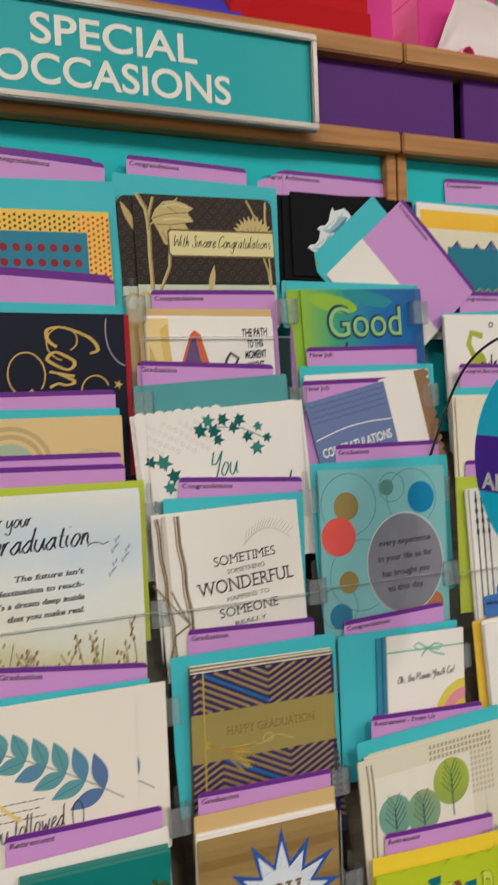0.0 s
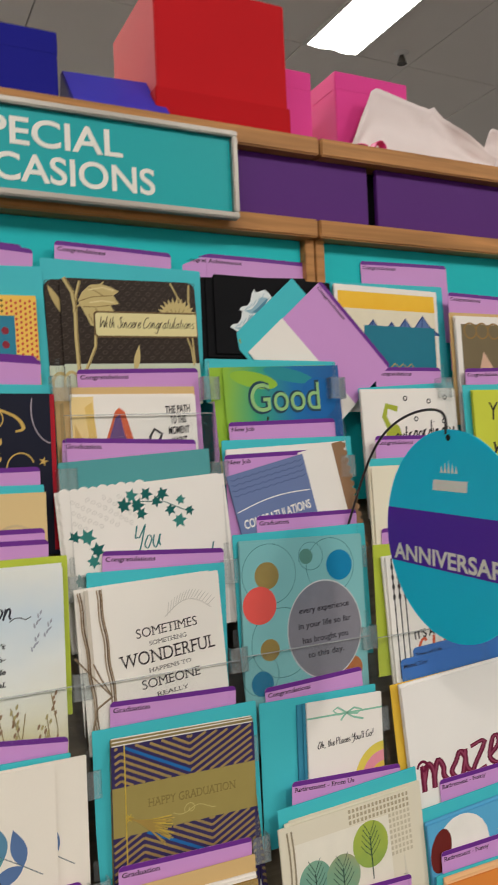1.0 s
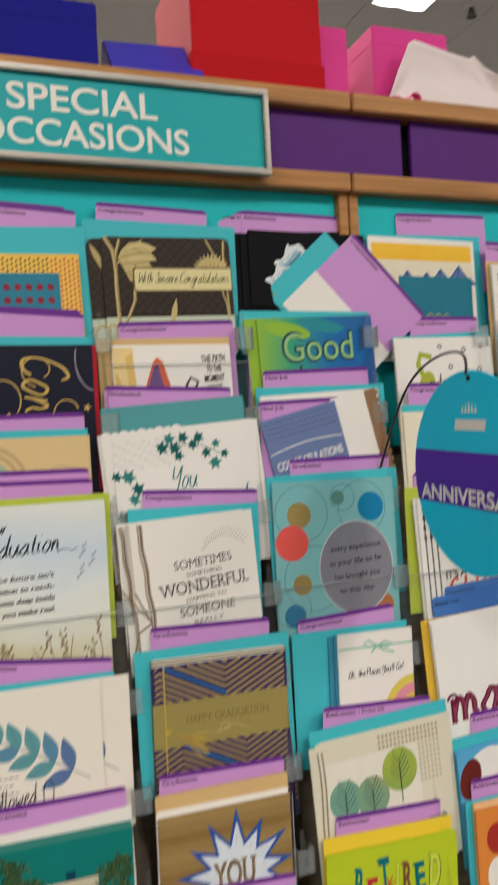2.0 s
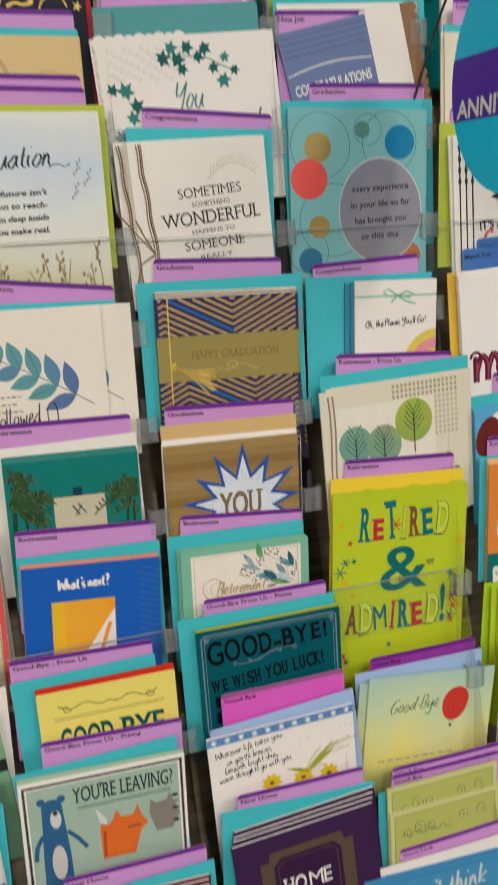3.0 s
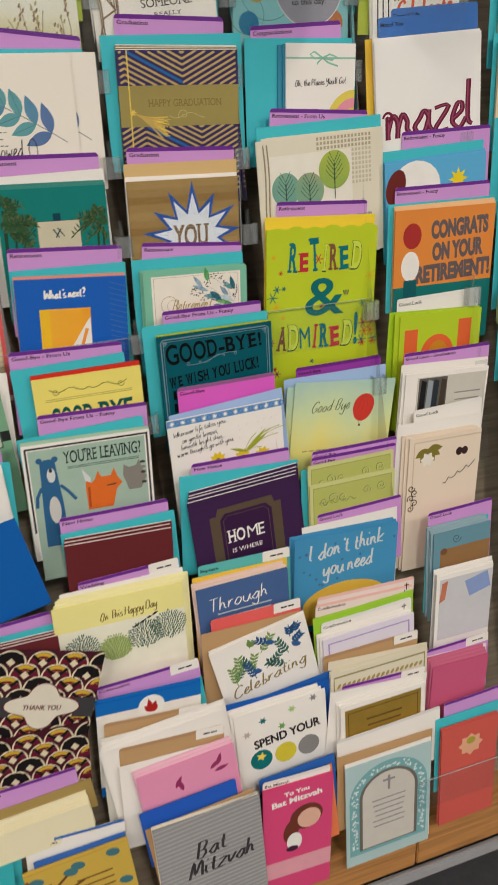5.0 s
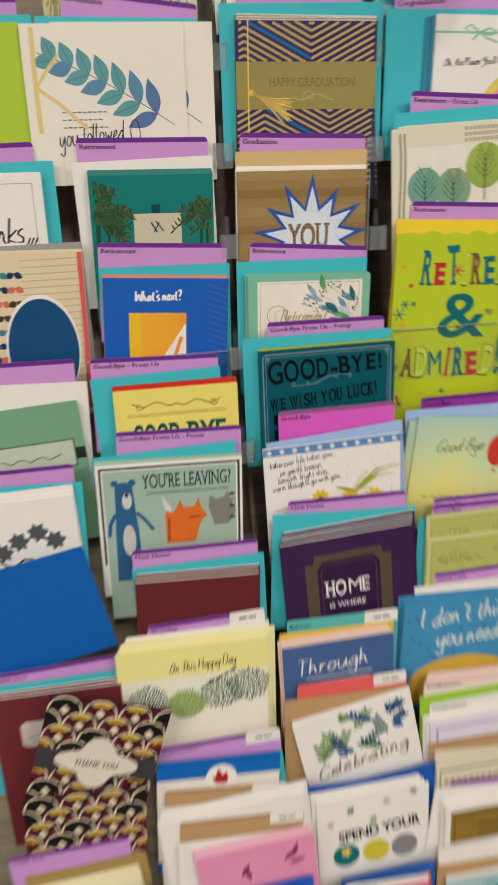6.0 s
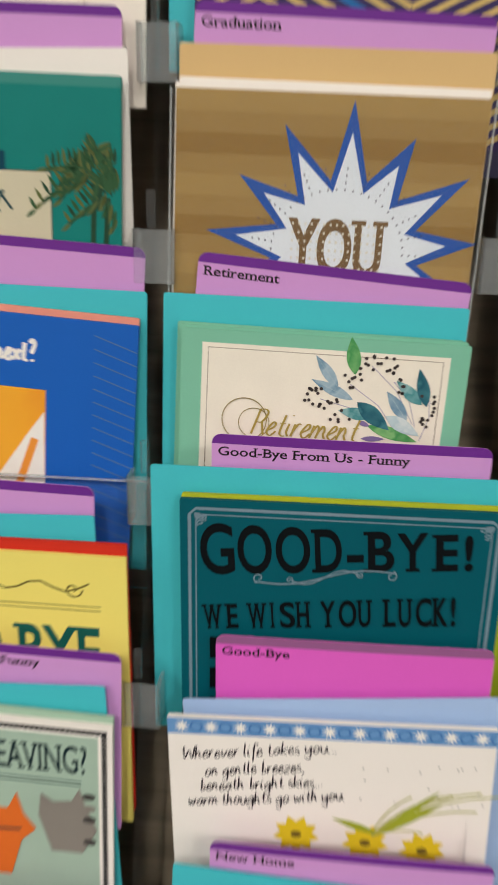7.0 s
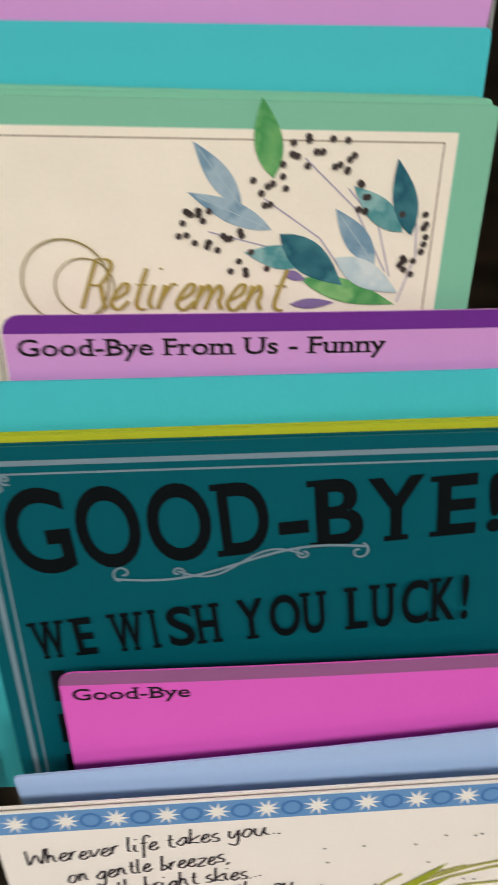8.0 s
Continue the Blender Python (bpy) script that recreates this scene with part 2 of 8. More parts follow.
class Art:
    """Flat printed or glued shapes on the front of a card; u runs right from its left edge, v down from its top edge, in units of its width."""
    def __init__(self, card, w, h):
        self.card, self.w, self.h, self.sets, self.n, self.k = card, w, h, {}, 0, 0

    def bm(self, name, mat, own=False):
        """The mesh for this name and ink; a piece large enough to tell apart gets a mesh of its own."""
        key = (name, mat.name)
        if key not in self.sets:
            self.n += 1
            self.sets[key] = (bmesh.new(), mat, -LAYER * self.n, name)
        if own:
            self.k = self.k + 1
            self.sets[key + (self.k,)] = (bmesh.new(), mat, self.sets[key][2] - 0.000002 * (self.k % 20), name)
            return self.sets[key + (self.k,)]
        return self.sets[key]

    def at(self, u, v):
        return (u - 0.5) * self.w, -v * self.w

    def poly(self, pts, mat, name="printed_shape"):
        us, vv = [p[0] for p in pts], [p[1] for p in pts]
        own = max(max(us) - min(us), max(vv) - min(vv)) * self.w > 0.011
        bm, _, y, _ = self.bm(name, mat, own)
        vs = [bm.verts.new((self.at(u, v)[0], y, self.at(u, v)[1])) for u, v in pts]
        f = bm.faces.new(vs)
        if f.normal.y > 0:
            f.normal_flip()

    def rect(self, u0, v0, u1, v1, mat, name="printed_panel"):
        self.poly([(u0, v0), (u0, v1), (u1, v1), (u1, v0)], mat, name)

    def oval(self, u, v, ru, rv, mat, name="printed_dot", n=20, turn=0):
        c, s = math.cos(radians(turn)), math.sin(radians(turn))
        pts = [(ru * math.cos(6.2832 * i / n), rv * math.sin(6.2832 * i / n)) for i in range(n)]
        self.poly([(u + a * c - b * s, v + a * s + b * c) for a, b in pts], mat, name)

    def leaf(self, u, v, length, width, turn, mat, name="printed_leaf"):
        c, s = math.cos(radians(turn)), math.sin(radians(turn))
        pts = []
        for i in range(17):
            k = i / 8
            a = k if k <= 1 else 2 - k
            b = math.sin(math.pi * a ** 0.85) * (1 if k <= 1 else -1)
            pts.append((a * length, b * width / 2))
        self.poly([(u + a * c - b * s, v + a * s + b * c) for a, b in pts[:-1]], mat, name)

    def stroke(self, pts, width, mat, name="printed_line", close=False):
        us, vv = [p[0] for p in pts], [p[1] for p in pts]
        own = max(max(us) - min(us), max(vv) - min(vv)) * self.w > 0.03
        bm, _, y, _ = self.bm(name, mat, own)
        P = [Vector(p) for p in pts]
        n = len(P)
        L, R = [], []
        for i in range(n):
            a = P[(i - 1) % n] if close else P[max(0, i - 1)]
            b = P[(i + 1) % n] if close else P[min(n - 1, i + 1)]
            d = b - a
            d = Vector((0, 1)) if d.length < 1e-9 else d.normalized()
            q = Vector((-d.y, d.x)) * width / 2
            L.append(P[i] + q), R.append(P[i] - q)
        for S in (L, R):
            for i, p in enumerate(S):
                x, z = self.at(p.x, p.y)
                S[i] = bm.verts.new((x, y, z))
        for i in range(n if close else n - 1):
            j = (i + 1) % n
            f = bm.faces.new((L[i], L[j], R[j], R[i]))

    def ring(self, u, v, r, width, mat, name="printed_ring", n=28, squash=1.0):
        self.stroke([(u + r * math.cos(6.2832 * i / n), v + squash * r * math.sin(6.2832 * i / n)) for i in range(n)], width, mat, name, True)

    def curl(self, u, v, size, turns, mat, width=0.006, start=0, hand=1, name="printed_flourish"):
        pts = []
        for i in range(int(22 * turns) + 1):
            a = radians(start) + hand * 6.2832 * i / 22
            r = size * (1 - i / (22 * turns) * 0.85)
            pts.append((u + r * math.cos(a), v + r * math.sin(a)))
        self.stroke(pts, width, mat, name)

    def star(self, u, v, r0, r1, n, mat, name="printed_star", turn=0, squash=1.0, jag=0.0):
        pts = []
        for i in range(2 * n):
            r = (r0 if i % 2 else r1 * (1 - jag * ((i * 7) % 5) / 5))
            a = radians(turn) + math.pi * i / n
            pts.append((u + r * math.cos(a), v + squash * r * math.sin(a)))
        self.poly(pts, mat, name)

    def text(self, words, u, v, size, mat, align="LEFT", stretch=1.0, shear=0.0, bold=0.0, turn=0.0, name="lettering", fit=0.0, serif=False):
        """size: height of the capitals, v: baseline."""
        self.n += 1
        lettering(words, size * self.w, mat, self.card, (self.at(u, v)[0], -LAYER * self.n, self.at(u, v)[1]), align, stretch, shear, bold * self.w, turn, name, fit * self.w, serif=serif)

    def pen_text(self, words, u, v, size, mat, width, line=0.006, slant=0.25, turn=0.0, bounce=0.0, name="lettering"):
        """Handwriting in one line of pen strokes; size: height of the capitals, v: baseline."""
        self.n += 1
        strokes, x, rng = [], 0.0, random.Random(len(words) * 7 + int(u * 100))
        for ch in words:
            adv, glyph = PEN.get(ch, (2.2, ""))
            dz = bounce * rng.uniform(-1, 1)
            for run in glyph.split("|") if glyph else ():
                strokes.append([(x + int(q[0]), int(q[1]) - 3 + dz) for q in run.split()])
            x += adv
        k, c, q = size * self.w / 6.0, math.cos(radians(turn)), math.sin(radians(turn))
        left = min(p[0] + slant * p[1] for r in strokes for p in r)
        right = max(p[0] + slant * p[1] for r in strokes for p in r)
        kx = width * self.w / (right - left)
        bx, bz = self.at(u, v)
        bm, half = bmesh.new(), line * self.w / 2
        for i, run in enumerate(strokes):
            P = [Vector(((a + slant * b - left) * kx, b * k)) for a, b in run]
            P = [Vector((bx + a.x * c - a.y * q, bz + a.x * q + a.y * c)) for a in P]
            if len(P) == 2 and (P[0] - P[1]).length < half:
                P[1] = P[0] + Vector((2 * half * c, 2 * half * q))
            path = []
            for j in range(len(P) - 1):
                a, b, d, e = P[max(0, j - 1)], P[j], P[j + 1], P[min(len(P) - 1, j + 2)]
                for m in range(4):
                    f = m / 4
                    path.append(0.5 * (2 * b + (d - a) * f + (2 * a - 5 * b + 4 * d - e) * f * f + (3 * b - a - 3 * d + e) * f ** 3))
            path.append(P[-1])
            prev = None
            for j, o in enumerate(path):
                d = path[min(len(path) - 1, j + 1)] - path[max(0, j - 1)]
                d = d.normalized() if d.length > 1e-9 else Vector((1, 0))
                # a broad nib: thick on the way down, thin on the way up
                g = half * ((0.48 + 0.80 * abs(d.y)) if slant > 0.42 else (0.62 + 0.55 * abs(d.y)))
                y = -LAYER * self.n - 0.000002 * (i % 9) - 0.0000002 * j
                cur = [bm.verts.new((o.x - d.y * g, y, o.y + d.x * g)), bm.verts.new((o.x + d.y * g, y, o.y - d.x * g))]
                if prev:
                    bm.faces.new((prev[0], prev[1], cur[1], cur[0]))
                prev = cur
        return part(name, bm, mat, self.card)

    def slab(self, words, u, v, size, width, mat, turn=0.0, grow=0.0, bold=0.012):
        """Bold slab-serif capitals across the given width, growing along the line."""
        if not grow:
            self.text(words, u, v, size, mat, "LEFT", 1, 0, bold * size, turn, fit=width, serif=True)
            return
        wide = {" ": 0.5, "I": 0.5, "!": 0.45, "-": 0.55, "M": 1.25, "W": 1.35, "'": 0.3, "?": 0.8, "E": 0.85, "L": 0.85, "O": 1.15, "G": 1.15}
        total = sum(wide.get(ch, 1.0) for ch in words)
        c, s = math.cos(radians(turn)), math.sin(radians(turn))
        x = 0.0
        for ch in words:
            cw = wide.get(ch, 1.0) * width / total
            if ch != " ":
                gap = cw * 0.05
                self.text(ch, u + (x + gap) * c, v - (x + gap) * s, size * (1 + grow * (x / width)), mat, "LEFT", 1, 0, bold * size, turn,
                          fit=(cw - 2 * gap) * (0.6 if ch in "I!'" else 1.0), serif=True)
            x += cw

    def bars(self, u0, u1, v, n, step, mat, thick=0.012, name="small_print"):
        """Lines of print too small to read."""
        for i in range(n):
            k = 0.12 * (u1 - u0) * ((i * 37) % 7) / 7
            self.rect(u0 + k, v + i * step, u1 - k * 0.8, v + i * step + thick, mat, name)

    def done(self):
        for bm, mat, _, name in self.sets.values():
            if not bm.faces:
                bm.free()
                continue
            many = len(bm.faces) > 1
            bmesh.ops.recalc_face_normals(bm, faces=bm.faces[:])
            ob = part(name, bm, mat, self.card)
            if many:
                tagged(ob, kind="stuff")
        self.sets = {}


def serif_bars(co, polys, size, slack):
    """Short bars across the feet and heads of the upright strokes, as in a slab-serif face."""
    seen, near = collections.Counter(), collections.defaultdict(set)
    for p in polys:
        for a, b in zip(p, p[1:] + p[:1]):
            seen[tuple(sorted((a, b)))] += 1
    for (a, b), n in seen.items():
        if n == 1:
            near[a].add(b)
            near[b].add(a)
    def steep(i, other, up):
        for k in near[i] - {other}:
            dx, dy = abs(co[k][0] - co[i][0]), (co[k][1] - co[i][1]) * up
            if dy > 1.3 * dx and dy > 0.02 * size:
                return True
        return False
    bars, k, t = [], 0.085 * size, 0.062 * size
    for p in polys:
        mid = sum(co[i][1] for i in p) / len(p)
        for a, b in zip(p, p[1:] + p[:1]):
            if co[a][0] > co[b][0]:
                a, b = b, a
            (x0, y0), (x1, y1) = co[a], co[b]
            if seen[tuple(sorted((a, b)))] != 1 or abs(y1 - y0) > 0.01 * size or x1 - x0 < 0.03 * size:
                continue
            foot, head = abs(y0) < 0.035 * size + slack and mid > y0, y0 > 0.38 * size and mid < y0
            if not (foot or head):
                continue
            up = 1 if foot else -1
            left, right = steep(a, b, up), steep(b, a, up) and x1 - x0 < 0.24 * size and not (head and y0 < 0.62 * size)
            if left or right:
                lo, hi = x0 - k * left, min(x1, x0 + 0.24 * size) + k * right
                bars.append((lo, hi, y0, y0 + t * up) if foot else (lo, hi, y0 - t, y0))
    return bars


def lettering(words, size, mat, parent, place, align="LEFT", stretch=1.0, shear=0.0, bold=0.0, turn=0.0, name="lettering", fit=0.0, bow=None, serif=False):
    """fit: the width that the words take up; bow: bend of the sheet that they stand on, and its width."""
    cu = bpy.data.curves.new(name, "FONT")
    cu.body, cu.size, cu.align_x, cu.shear, cu.offset = words, size / 0.72, align, shear, bold
    cu.resolution_u = 6 if size > 0.009 else 3
    tmp = bpy.data.objects.new(name, cu)
    raw = bpy.data.meshes.new_from_object(tmp)
    bpy.data.objects.remove(tmp)
    co = [(v.co.x, v.co.y) for v in raw.vertices]
    polys = [list(p.vertices) for p in raw.polygons]
    bpy.data.meshes.remove(raw)
    lift = [0.0] * len(co)
    for x0, x1, y0, y1 in (serif_bars(co, polys, size / 0.72, bold) if serif else ()):
        n = len(co)
        co += [(x0, y0), (x1, y0), (x1, y1), (x0, y1)]
        lift += [-0.00002] * 4
        polys.append([n, n + 1, n + 2, n + 3])
    c, s = math.cos(radians(turn)), math.sin(radians(turn))
    if fit and co:
        stretch = fit / max(1e-6, max(p[0] for p in co) - min(p[0] for p in co))
    out = []
    for (x, z), dy in zip(co, lift):
        x *= stretch
        px = place[0] + x * c - z * s
        out.append((px, place[1] + dy + (bow[0] * (1 - (2 * px / bow[1]) ** 2) if bow else 0.0), place[2] + x * s + z * c))
    me = bpy.data.meshes.new(name)
    me.from_pydata(out, [], polys)
    me.materials.append(mat)
    ob = new(name, me)
    ob.parent = parent
    return ob


# ---- cards, envelopes and divider tabs ----
RNG = random.Random(7)


def card_mesh(w, h, thick=0.0007, gap=0.0012, r=0.001):
    """A folded card: front leaf, a little air, back leaf."""
    bm = bmesh.new()
    n = 2 if r < 0.003 else 6
    sheet(bm, rounded(w, h, r, n), 0.0, thick)
    sheet(bm, rounded(w, h, r, n), thick + gap, thick)
    return bm


def greeting_card(m, w, h, mat, label, art=None, group="", leaf=False, r=0.001):
    ob = part("greeting_card", card_mesh(w, h, r=r), mat)
    if leaf:
        part("inner_leaf", sheet(bmesh.new(), [(w / 2 - 0.001, -h), (w / 2 - 0.001, 0.0011), (-w / 2 + 0.001, 0.0011), (-w / 2 + 0.001, -h)], 0.0009, 0.0004), WHITE, ob, "pale inner leaf")
    ob.matrix_world = m
    tagged(ob, label, "card", group)
    if art:
        a = Art(ob, w, h)
        art(a)
        a.done()
    return ob


def envelope(m, w, h, mat, label):
    bm = bmesh.new()
    sheet(bm, rounded(w, h, 0.0015, 2), 0.0, 0.0009)
    bowed(bm, RNG.uniform(-0.0012, 0.0002), w)
    ob = part("envelope", bm, mat)
    ob.matrix_world = m
    for s in (-1, 1):
        fl = bmesh.new()
        sheet(fl, [(s * w / 2, -0.001), (s * w / 2, -0.006), (s * w * 0.1, -h * 0.42), (s * w * 0.1, -h * 0.40)][::s], 0.0009, 0.0003)
        part("side_flap", fl, mat, ob)
    return tagged(ob, label, "envelope")


def divider_tab(m, w, words, colour="lavender", panel=None, strip=None, size=0.0052, tag=None, depth=0.12, bend=-0.0008, cross=False):
    panel, strip = panel or LAV, strip or PURPLE_STRIP
    ob = empty("divider_tab", m)
    bm = bmesh.new()
    sheet(bm, rounded(w, depth, 0.005, 4), 0.0, 0.0006)
    bowed(bm, bend, w)
    face = part("panel", bm, panel, ob)
    bm = bmesh.new()
    pts = rounded(w, 0.0054, 0.005, 4)
    sheet(bm, pts, -0.0001, 0.00005)
    bowed(bm, bend, w)
    part("strip", bm, strip, face, "dark purple edge strip" if strip is PURPLE_STRIP else "")
    if words:
        lettering(words, size, BLACK, face, (-w / 2 + 0.0032, -0.00012, -0.0054 - size * 1.28), "LEFT", 1.27, 0, 0.00010, bow=(bend, w), serif=True)
    if cross:
        bm = box(bmesh.new(), w / 2 - 0.0155, -0.0020, -0.022, w / 2 - 0.0140, -0.0018, -0.008)
        box(bm, w / 2 - 0.0190, -0.0020, -0.0135, w / 2 - 0.0105, -0.0018, -0.0120)
        part("cross_mark", bm, BLACK, face, "small black printed cross")
    if tag:
        bm = bmesh.new()
        sheet(bm, rounded(0.045, 0.018, 0.003, 3), -0.0016, 0.0005)
        bmesh.ops.translate(bm, verts=bm.verts[:], vec=(w / 2 - 0.0235, 0, 0.001))
        corner = part("white_tag", bm, WHITE, ob, "white corner tag")
        for i in range(2):
            box_part("small_print", w / 2 - 0.034 + i * 0.012, -0.0018, -0.010, w / 2 - 0.024 + i * 0.012, -0.0017, -0.0075, BLACK, corner)
    return tagged(ob, f"{colour} card divider tab" + (f" reading {words}" if words else " with a plain strip"), "divider tab", "divider tabs in the rack")


SPOTS = {}


def spot(name, tab, env, card, back=0.0):
    """back: how far this pocket stands behind the rack's mean slope."""
    SPOTS[name] = (tab, env, card, back)


def pocket_of(name, words="", colour=None, label="", art=None, envelope_mat=None, envelope_label="plain teal paper envelope behind cards", copies=1, h=0.18, shift=(0.0, 0.003), tab_args=None,
              copy_mat=None, between=(), lip=0.0, group="", rest=None, gap=0.0, tab2=None, wrap=False, leaf=False, front_tabs=(), round_corners=0.001):
    """One pocket: a card in front, its copies, the envelope and the tab behind."""
    tab, env, card, set_back = SPOTS[name]
    x, w, z, r = card
    y = rack_y(z) + set_back
    ln = lean_of(z)
    t = math.tan(radians(ln))
    mat = colour or CREAM
    front = greeting_card(leaning(x, y, z, r, ln), w, h, mat, label or "paper greeting card standing in a clear pocket", art, group, leaf, round_corners)
    if wrap:
        part("clear_sleeve", sheet(bmesh.new(), rounded(w * 1.03, h, 0.003, 3), -0.0018, 0.0002), CLEAR, front, "thin clear plastic sleeve")
        # pale bars paint the highlights down both sides of the sleeve
        for e in (-1, 1):
            box_part("sleeve_highlight", e * w * 0.515 - 0.0004, -0.0024, -h, e * w * 0.515 + 0.0004, -0.0014, 0.0, EDGE, front)
    back = 0.0030
    for i in range(copies):
        sx, sz = shift
        zz = z + sz * (i + 1) * RNG.uniform(0.7, 1.2)
        greeting_card(leaning(x + sx * (i + 1) + RNG.uniform(-0.0012, 0.0012), y + (zz - z) * t + back, zz, r + RNG.uniform(-0.5, 0.5), ln), w, h, copy_mat or mat,
                      "spare copy of the card behind the front one", rest, "", leaf, round_corners)
        back += 0.0026
    for em, el, dz in between:
        envelope(leaning(x, y + dz * t + back, z + dz, r + RNG.uniform(-0.6, 0.6), ln), w * 0.99, h, em, el)
        back += 0.0014
    for dx, dz, fw, text, args in front_tabs:
        divider_tab(leaning(x + dx, y + dz * t + back + 0.0008, z + dz, r, ln), fw, text, **args)
        back += 0.0022
    if env:
        ex, ew, ez, er = env
        back = max(back + gap * 0.5, 0.008)
        envelope(leaning(ex, y + (ez - z) * t + back + 0.0012, ez, er, ln), ew, min(h, 0.17), envelope_mat or TEAL, envelope_label)
        back += 0.0022
    if tab:
        tx, tw, tz, tr = tab
        back = max(back + gap * 0.5, 0.0135)
        divider_tab(leaning(tx, y + (tz - z) * t + back + 0.0012, tz, tr, ln), tw, words, **(tab_args or {}))
        if tab2:
            back += 0.0014
            divider_tab(leaning(tx + tab2[0], y + (tz + tab2[1] - z) * t + back + 0.0012, tz + tab2[1], tr + 0.4, ln), tw, tab2[2], **(tab_args or {}))
    if lip:
        pocket_lip(min(COLS, key=lambda c: abs(c + 0.0935 - x)) + 0.0935, y, z, z - lip, ln)

# ---- the shop's shell ----
carpet = painted("dark_carpet", 64, 62, 65, 0.95, 0.5, 60, 0.8, 700)
ceiling_mat = painted("ceiling_tile_board", 238, 234, 228, 0.9, 0.06, 5, 0.4, 500)
wall_paint = painted("wall_paint", 222, 220, 216, 0.7, 0.06, 1.2, 0.1, 400)
X0, X1, Y0, Y1 = -6.0, 9.0, -6.5, 8.0
tagged(box_part("floor", X0, Y0, -0.1, X1, Y1, 0.0, carpet), "dark grey speckled shop carpet", "floor", kind="structure")
for nm, a in (("wall_north", (X0, Y1, 0, X1, Y1 + 0.15, CEILING)), ("wall_south", (X0, Y0 - 0.15, 0, X1, Y0, CEILING)),
              ("wall_west", (X0 - 0.15, Y0, 0, X0, Y1, CEILING)), ("wall_east", (X1, Y0, 0, X1 + 0.15, Y1, CEILING))):
    tagged(box_part(nm, *a, wall_paint), "plain pale painted shop wall", "wall", kind="structure")

# Only the lamp at (2.753, 3.38) is known; the others are added out of view.
LAMPS = [(2.753 + 2.415 * i, y) for i in range(-3, 2) for y in (-3.06, 3.38)]


def ceiling_mesh():
    """Boards on thin grid bars, with holes for the lamps."""
    bm = bmesh.new()
    box(bm, X0, Y0, CEILING + 0.03, X1, Y1, CEILING + 0.12)
    for i in range(-11, 8):
        for j in range(-6, 3):
            x, y = 2.553 + 0.805 * i, 2.575 + 1.61 * j
            if x < X0 or y < Y0 or x + 0.805 > X1 or y + 1.61 > Y1:
                continue
            a = x + (0.405 if any(abs(lx - x - 0.2) < 0.05 and abs(ly - y - 0.805) < 0.05 for lx, ly in LAMPS) else 0.004)
            dz = 0.004 * ((i * 13 + j * 7) % 3) / 3
            box(bm, a, y + 0.004, CEILING + dz, x + 0.801, y + 1.606, CEILING + 0.025)
    return bm


tagged(part("ceiling", ceiling_mesh(), ceiling_mat), "suspended ceiling of pale grey boards", "ceiling", kind="structure")

glow = bpy.data.materials.new("lamp_lens")
glow.use_nodes = True
gb = glow.node_tree.nodes["Principled BSDF"]
gb.inputs["Emission Color"].default_value = (1.0, 0.95, 0.88, 1)
gb.inputs["Emission Strength"].default_value = 9.0
lamp_metal = painted("lamp_metal", 225, 224, 220, 0.4)


def ceiling_light(x, y):
    ob = empty("ceiling_light", Matrix.Translation((x, y, CEILING)))
    bm = bmesh.new()
    for a in ((-0.2, -0.8, -0.014, -0.183, 0.8, 0.03), (0.183, -0.8, -0.014, 0.2, 0.8, 0.03), (-0.183, -0.8, -0.014, 0.183, -0.783, 0.03), (-0.183, 0.783, -0.014, 0.183, 0.8, 0.03)):
        box(bm, *a)
    part("frame", bm, lamp_metal, ob, "white metal lamp frame")
    for s in (-1, 1):
        bm = bmesh.new()
        n = 7
        rows = []
        for k in range(n):
            u = -1 + 2 * k / (n - 1)
            rows.append([bm.verts.new((s * 0.0915 + 0.0915 * u, yy, -0.020 + 0.015 * u * u)) for yy in (-0.782, 0.782)])
        for p, q in zip(rows, rows[1:]):
            bm.faces.new((p[0], p[1], q[1], q[0]))
        part("lens", bm, glow, ob, "glowing ribbed lamp lens")
    return tagged(ob, "recessed ceiling lamp with two glowing lenses", "ceiling light", "ceiling lamps")


# the unseen row at y -3.06 is placed to light the rack from the front
for lx, ly in LAMPS:
    ceiling_light(lx, ly)
    ceiling_lamp_light(lx, ly)

sprinkler = empty("sprinkler", Matrix.Translation((3.21, 4.05, CEILING)))
bm = bmesh.new()
bmesh.ops.create_cone(bm, cap_ends=True, segments=16, radius1=0.028, radius2=0.05, depth=0.016, matrix=pose(0, 0, -0.008))
part("collar", bm, lamp_metal, sprinkler)
bm = bmesh.new()
bmesh.ops.create_cone(bm, cap_ends=True, segments=12, radius1=0.032, radius2=0.013, depth=0.055, matrix=pose(0, 0, -0.044))
part("nozzle", bm, painted("dark_metal", 70, 66, 62, 0.4, metal=0.6), sprinkler)
tagged(sprinkler, "small dark sprinkler head under the ceiling", "sprinkler")

# ---- the card rack ----
trim_wood = wood(186, 132, 78)
back_wood = wood(150, 136, 116)
purple = painted("purple_board", 86, 32, 118, 0.45, 0.06, 6, 0.1, 300)
teal_board = painted("teal_board", 30, 190, 194, 0.5, 0.06, 5, 0.1, 300)
# near-black that paints the shade in the header gap and below the base
shadow_gap = painted("gap_shade", 26, 25, 27, 0.7)
grey_bumper = painted("grey_bumper", 150, 150, 152, 0.45, 0.1, 12, 0.2, 200)
SHELF = 2.206
SEAM = 0.612
RX0, RX1 = -0.61, 1.83
rack = empty("card_rack", Matrix.Translation((SEAM, 1.0, 0)))
tagged(rack, "tall wooden greeting card rack with clear plastic pockets", "card rack")


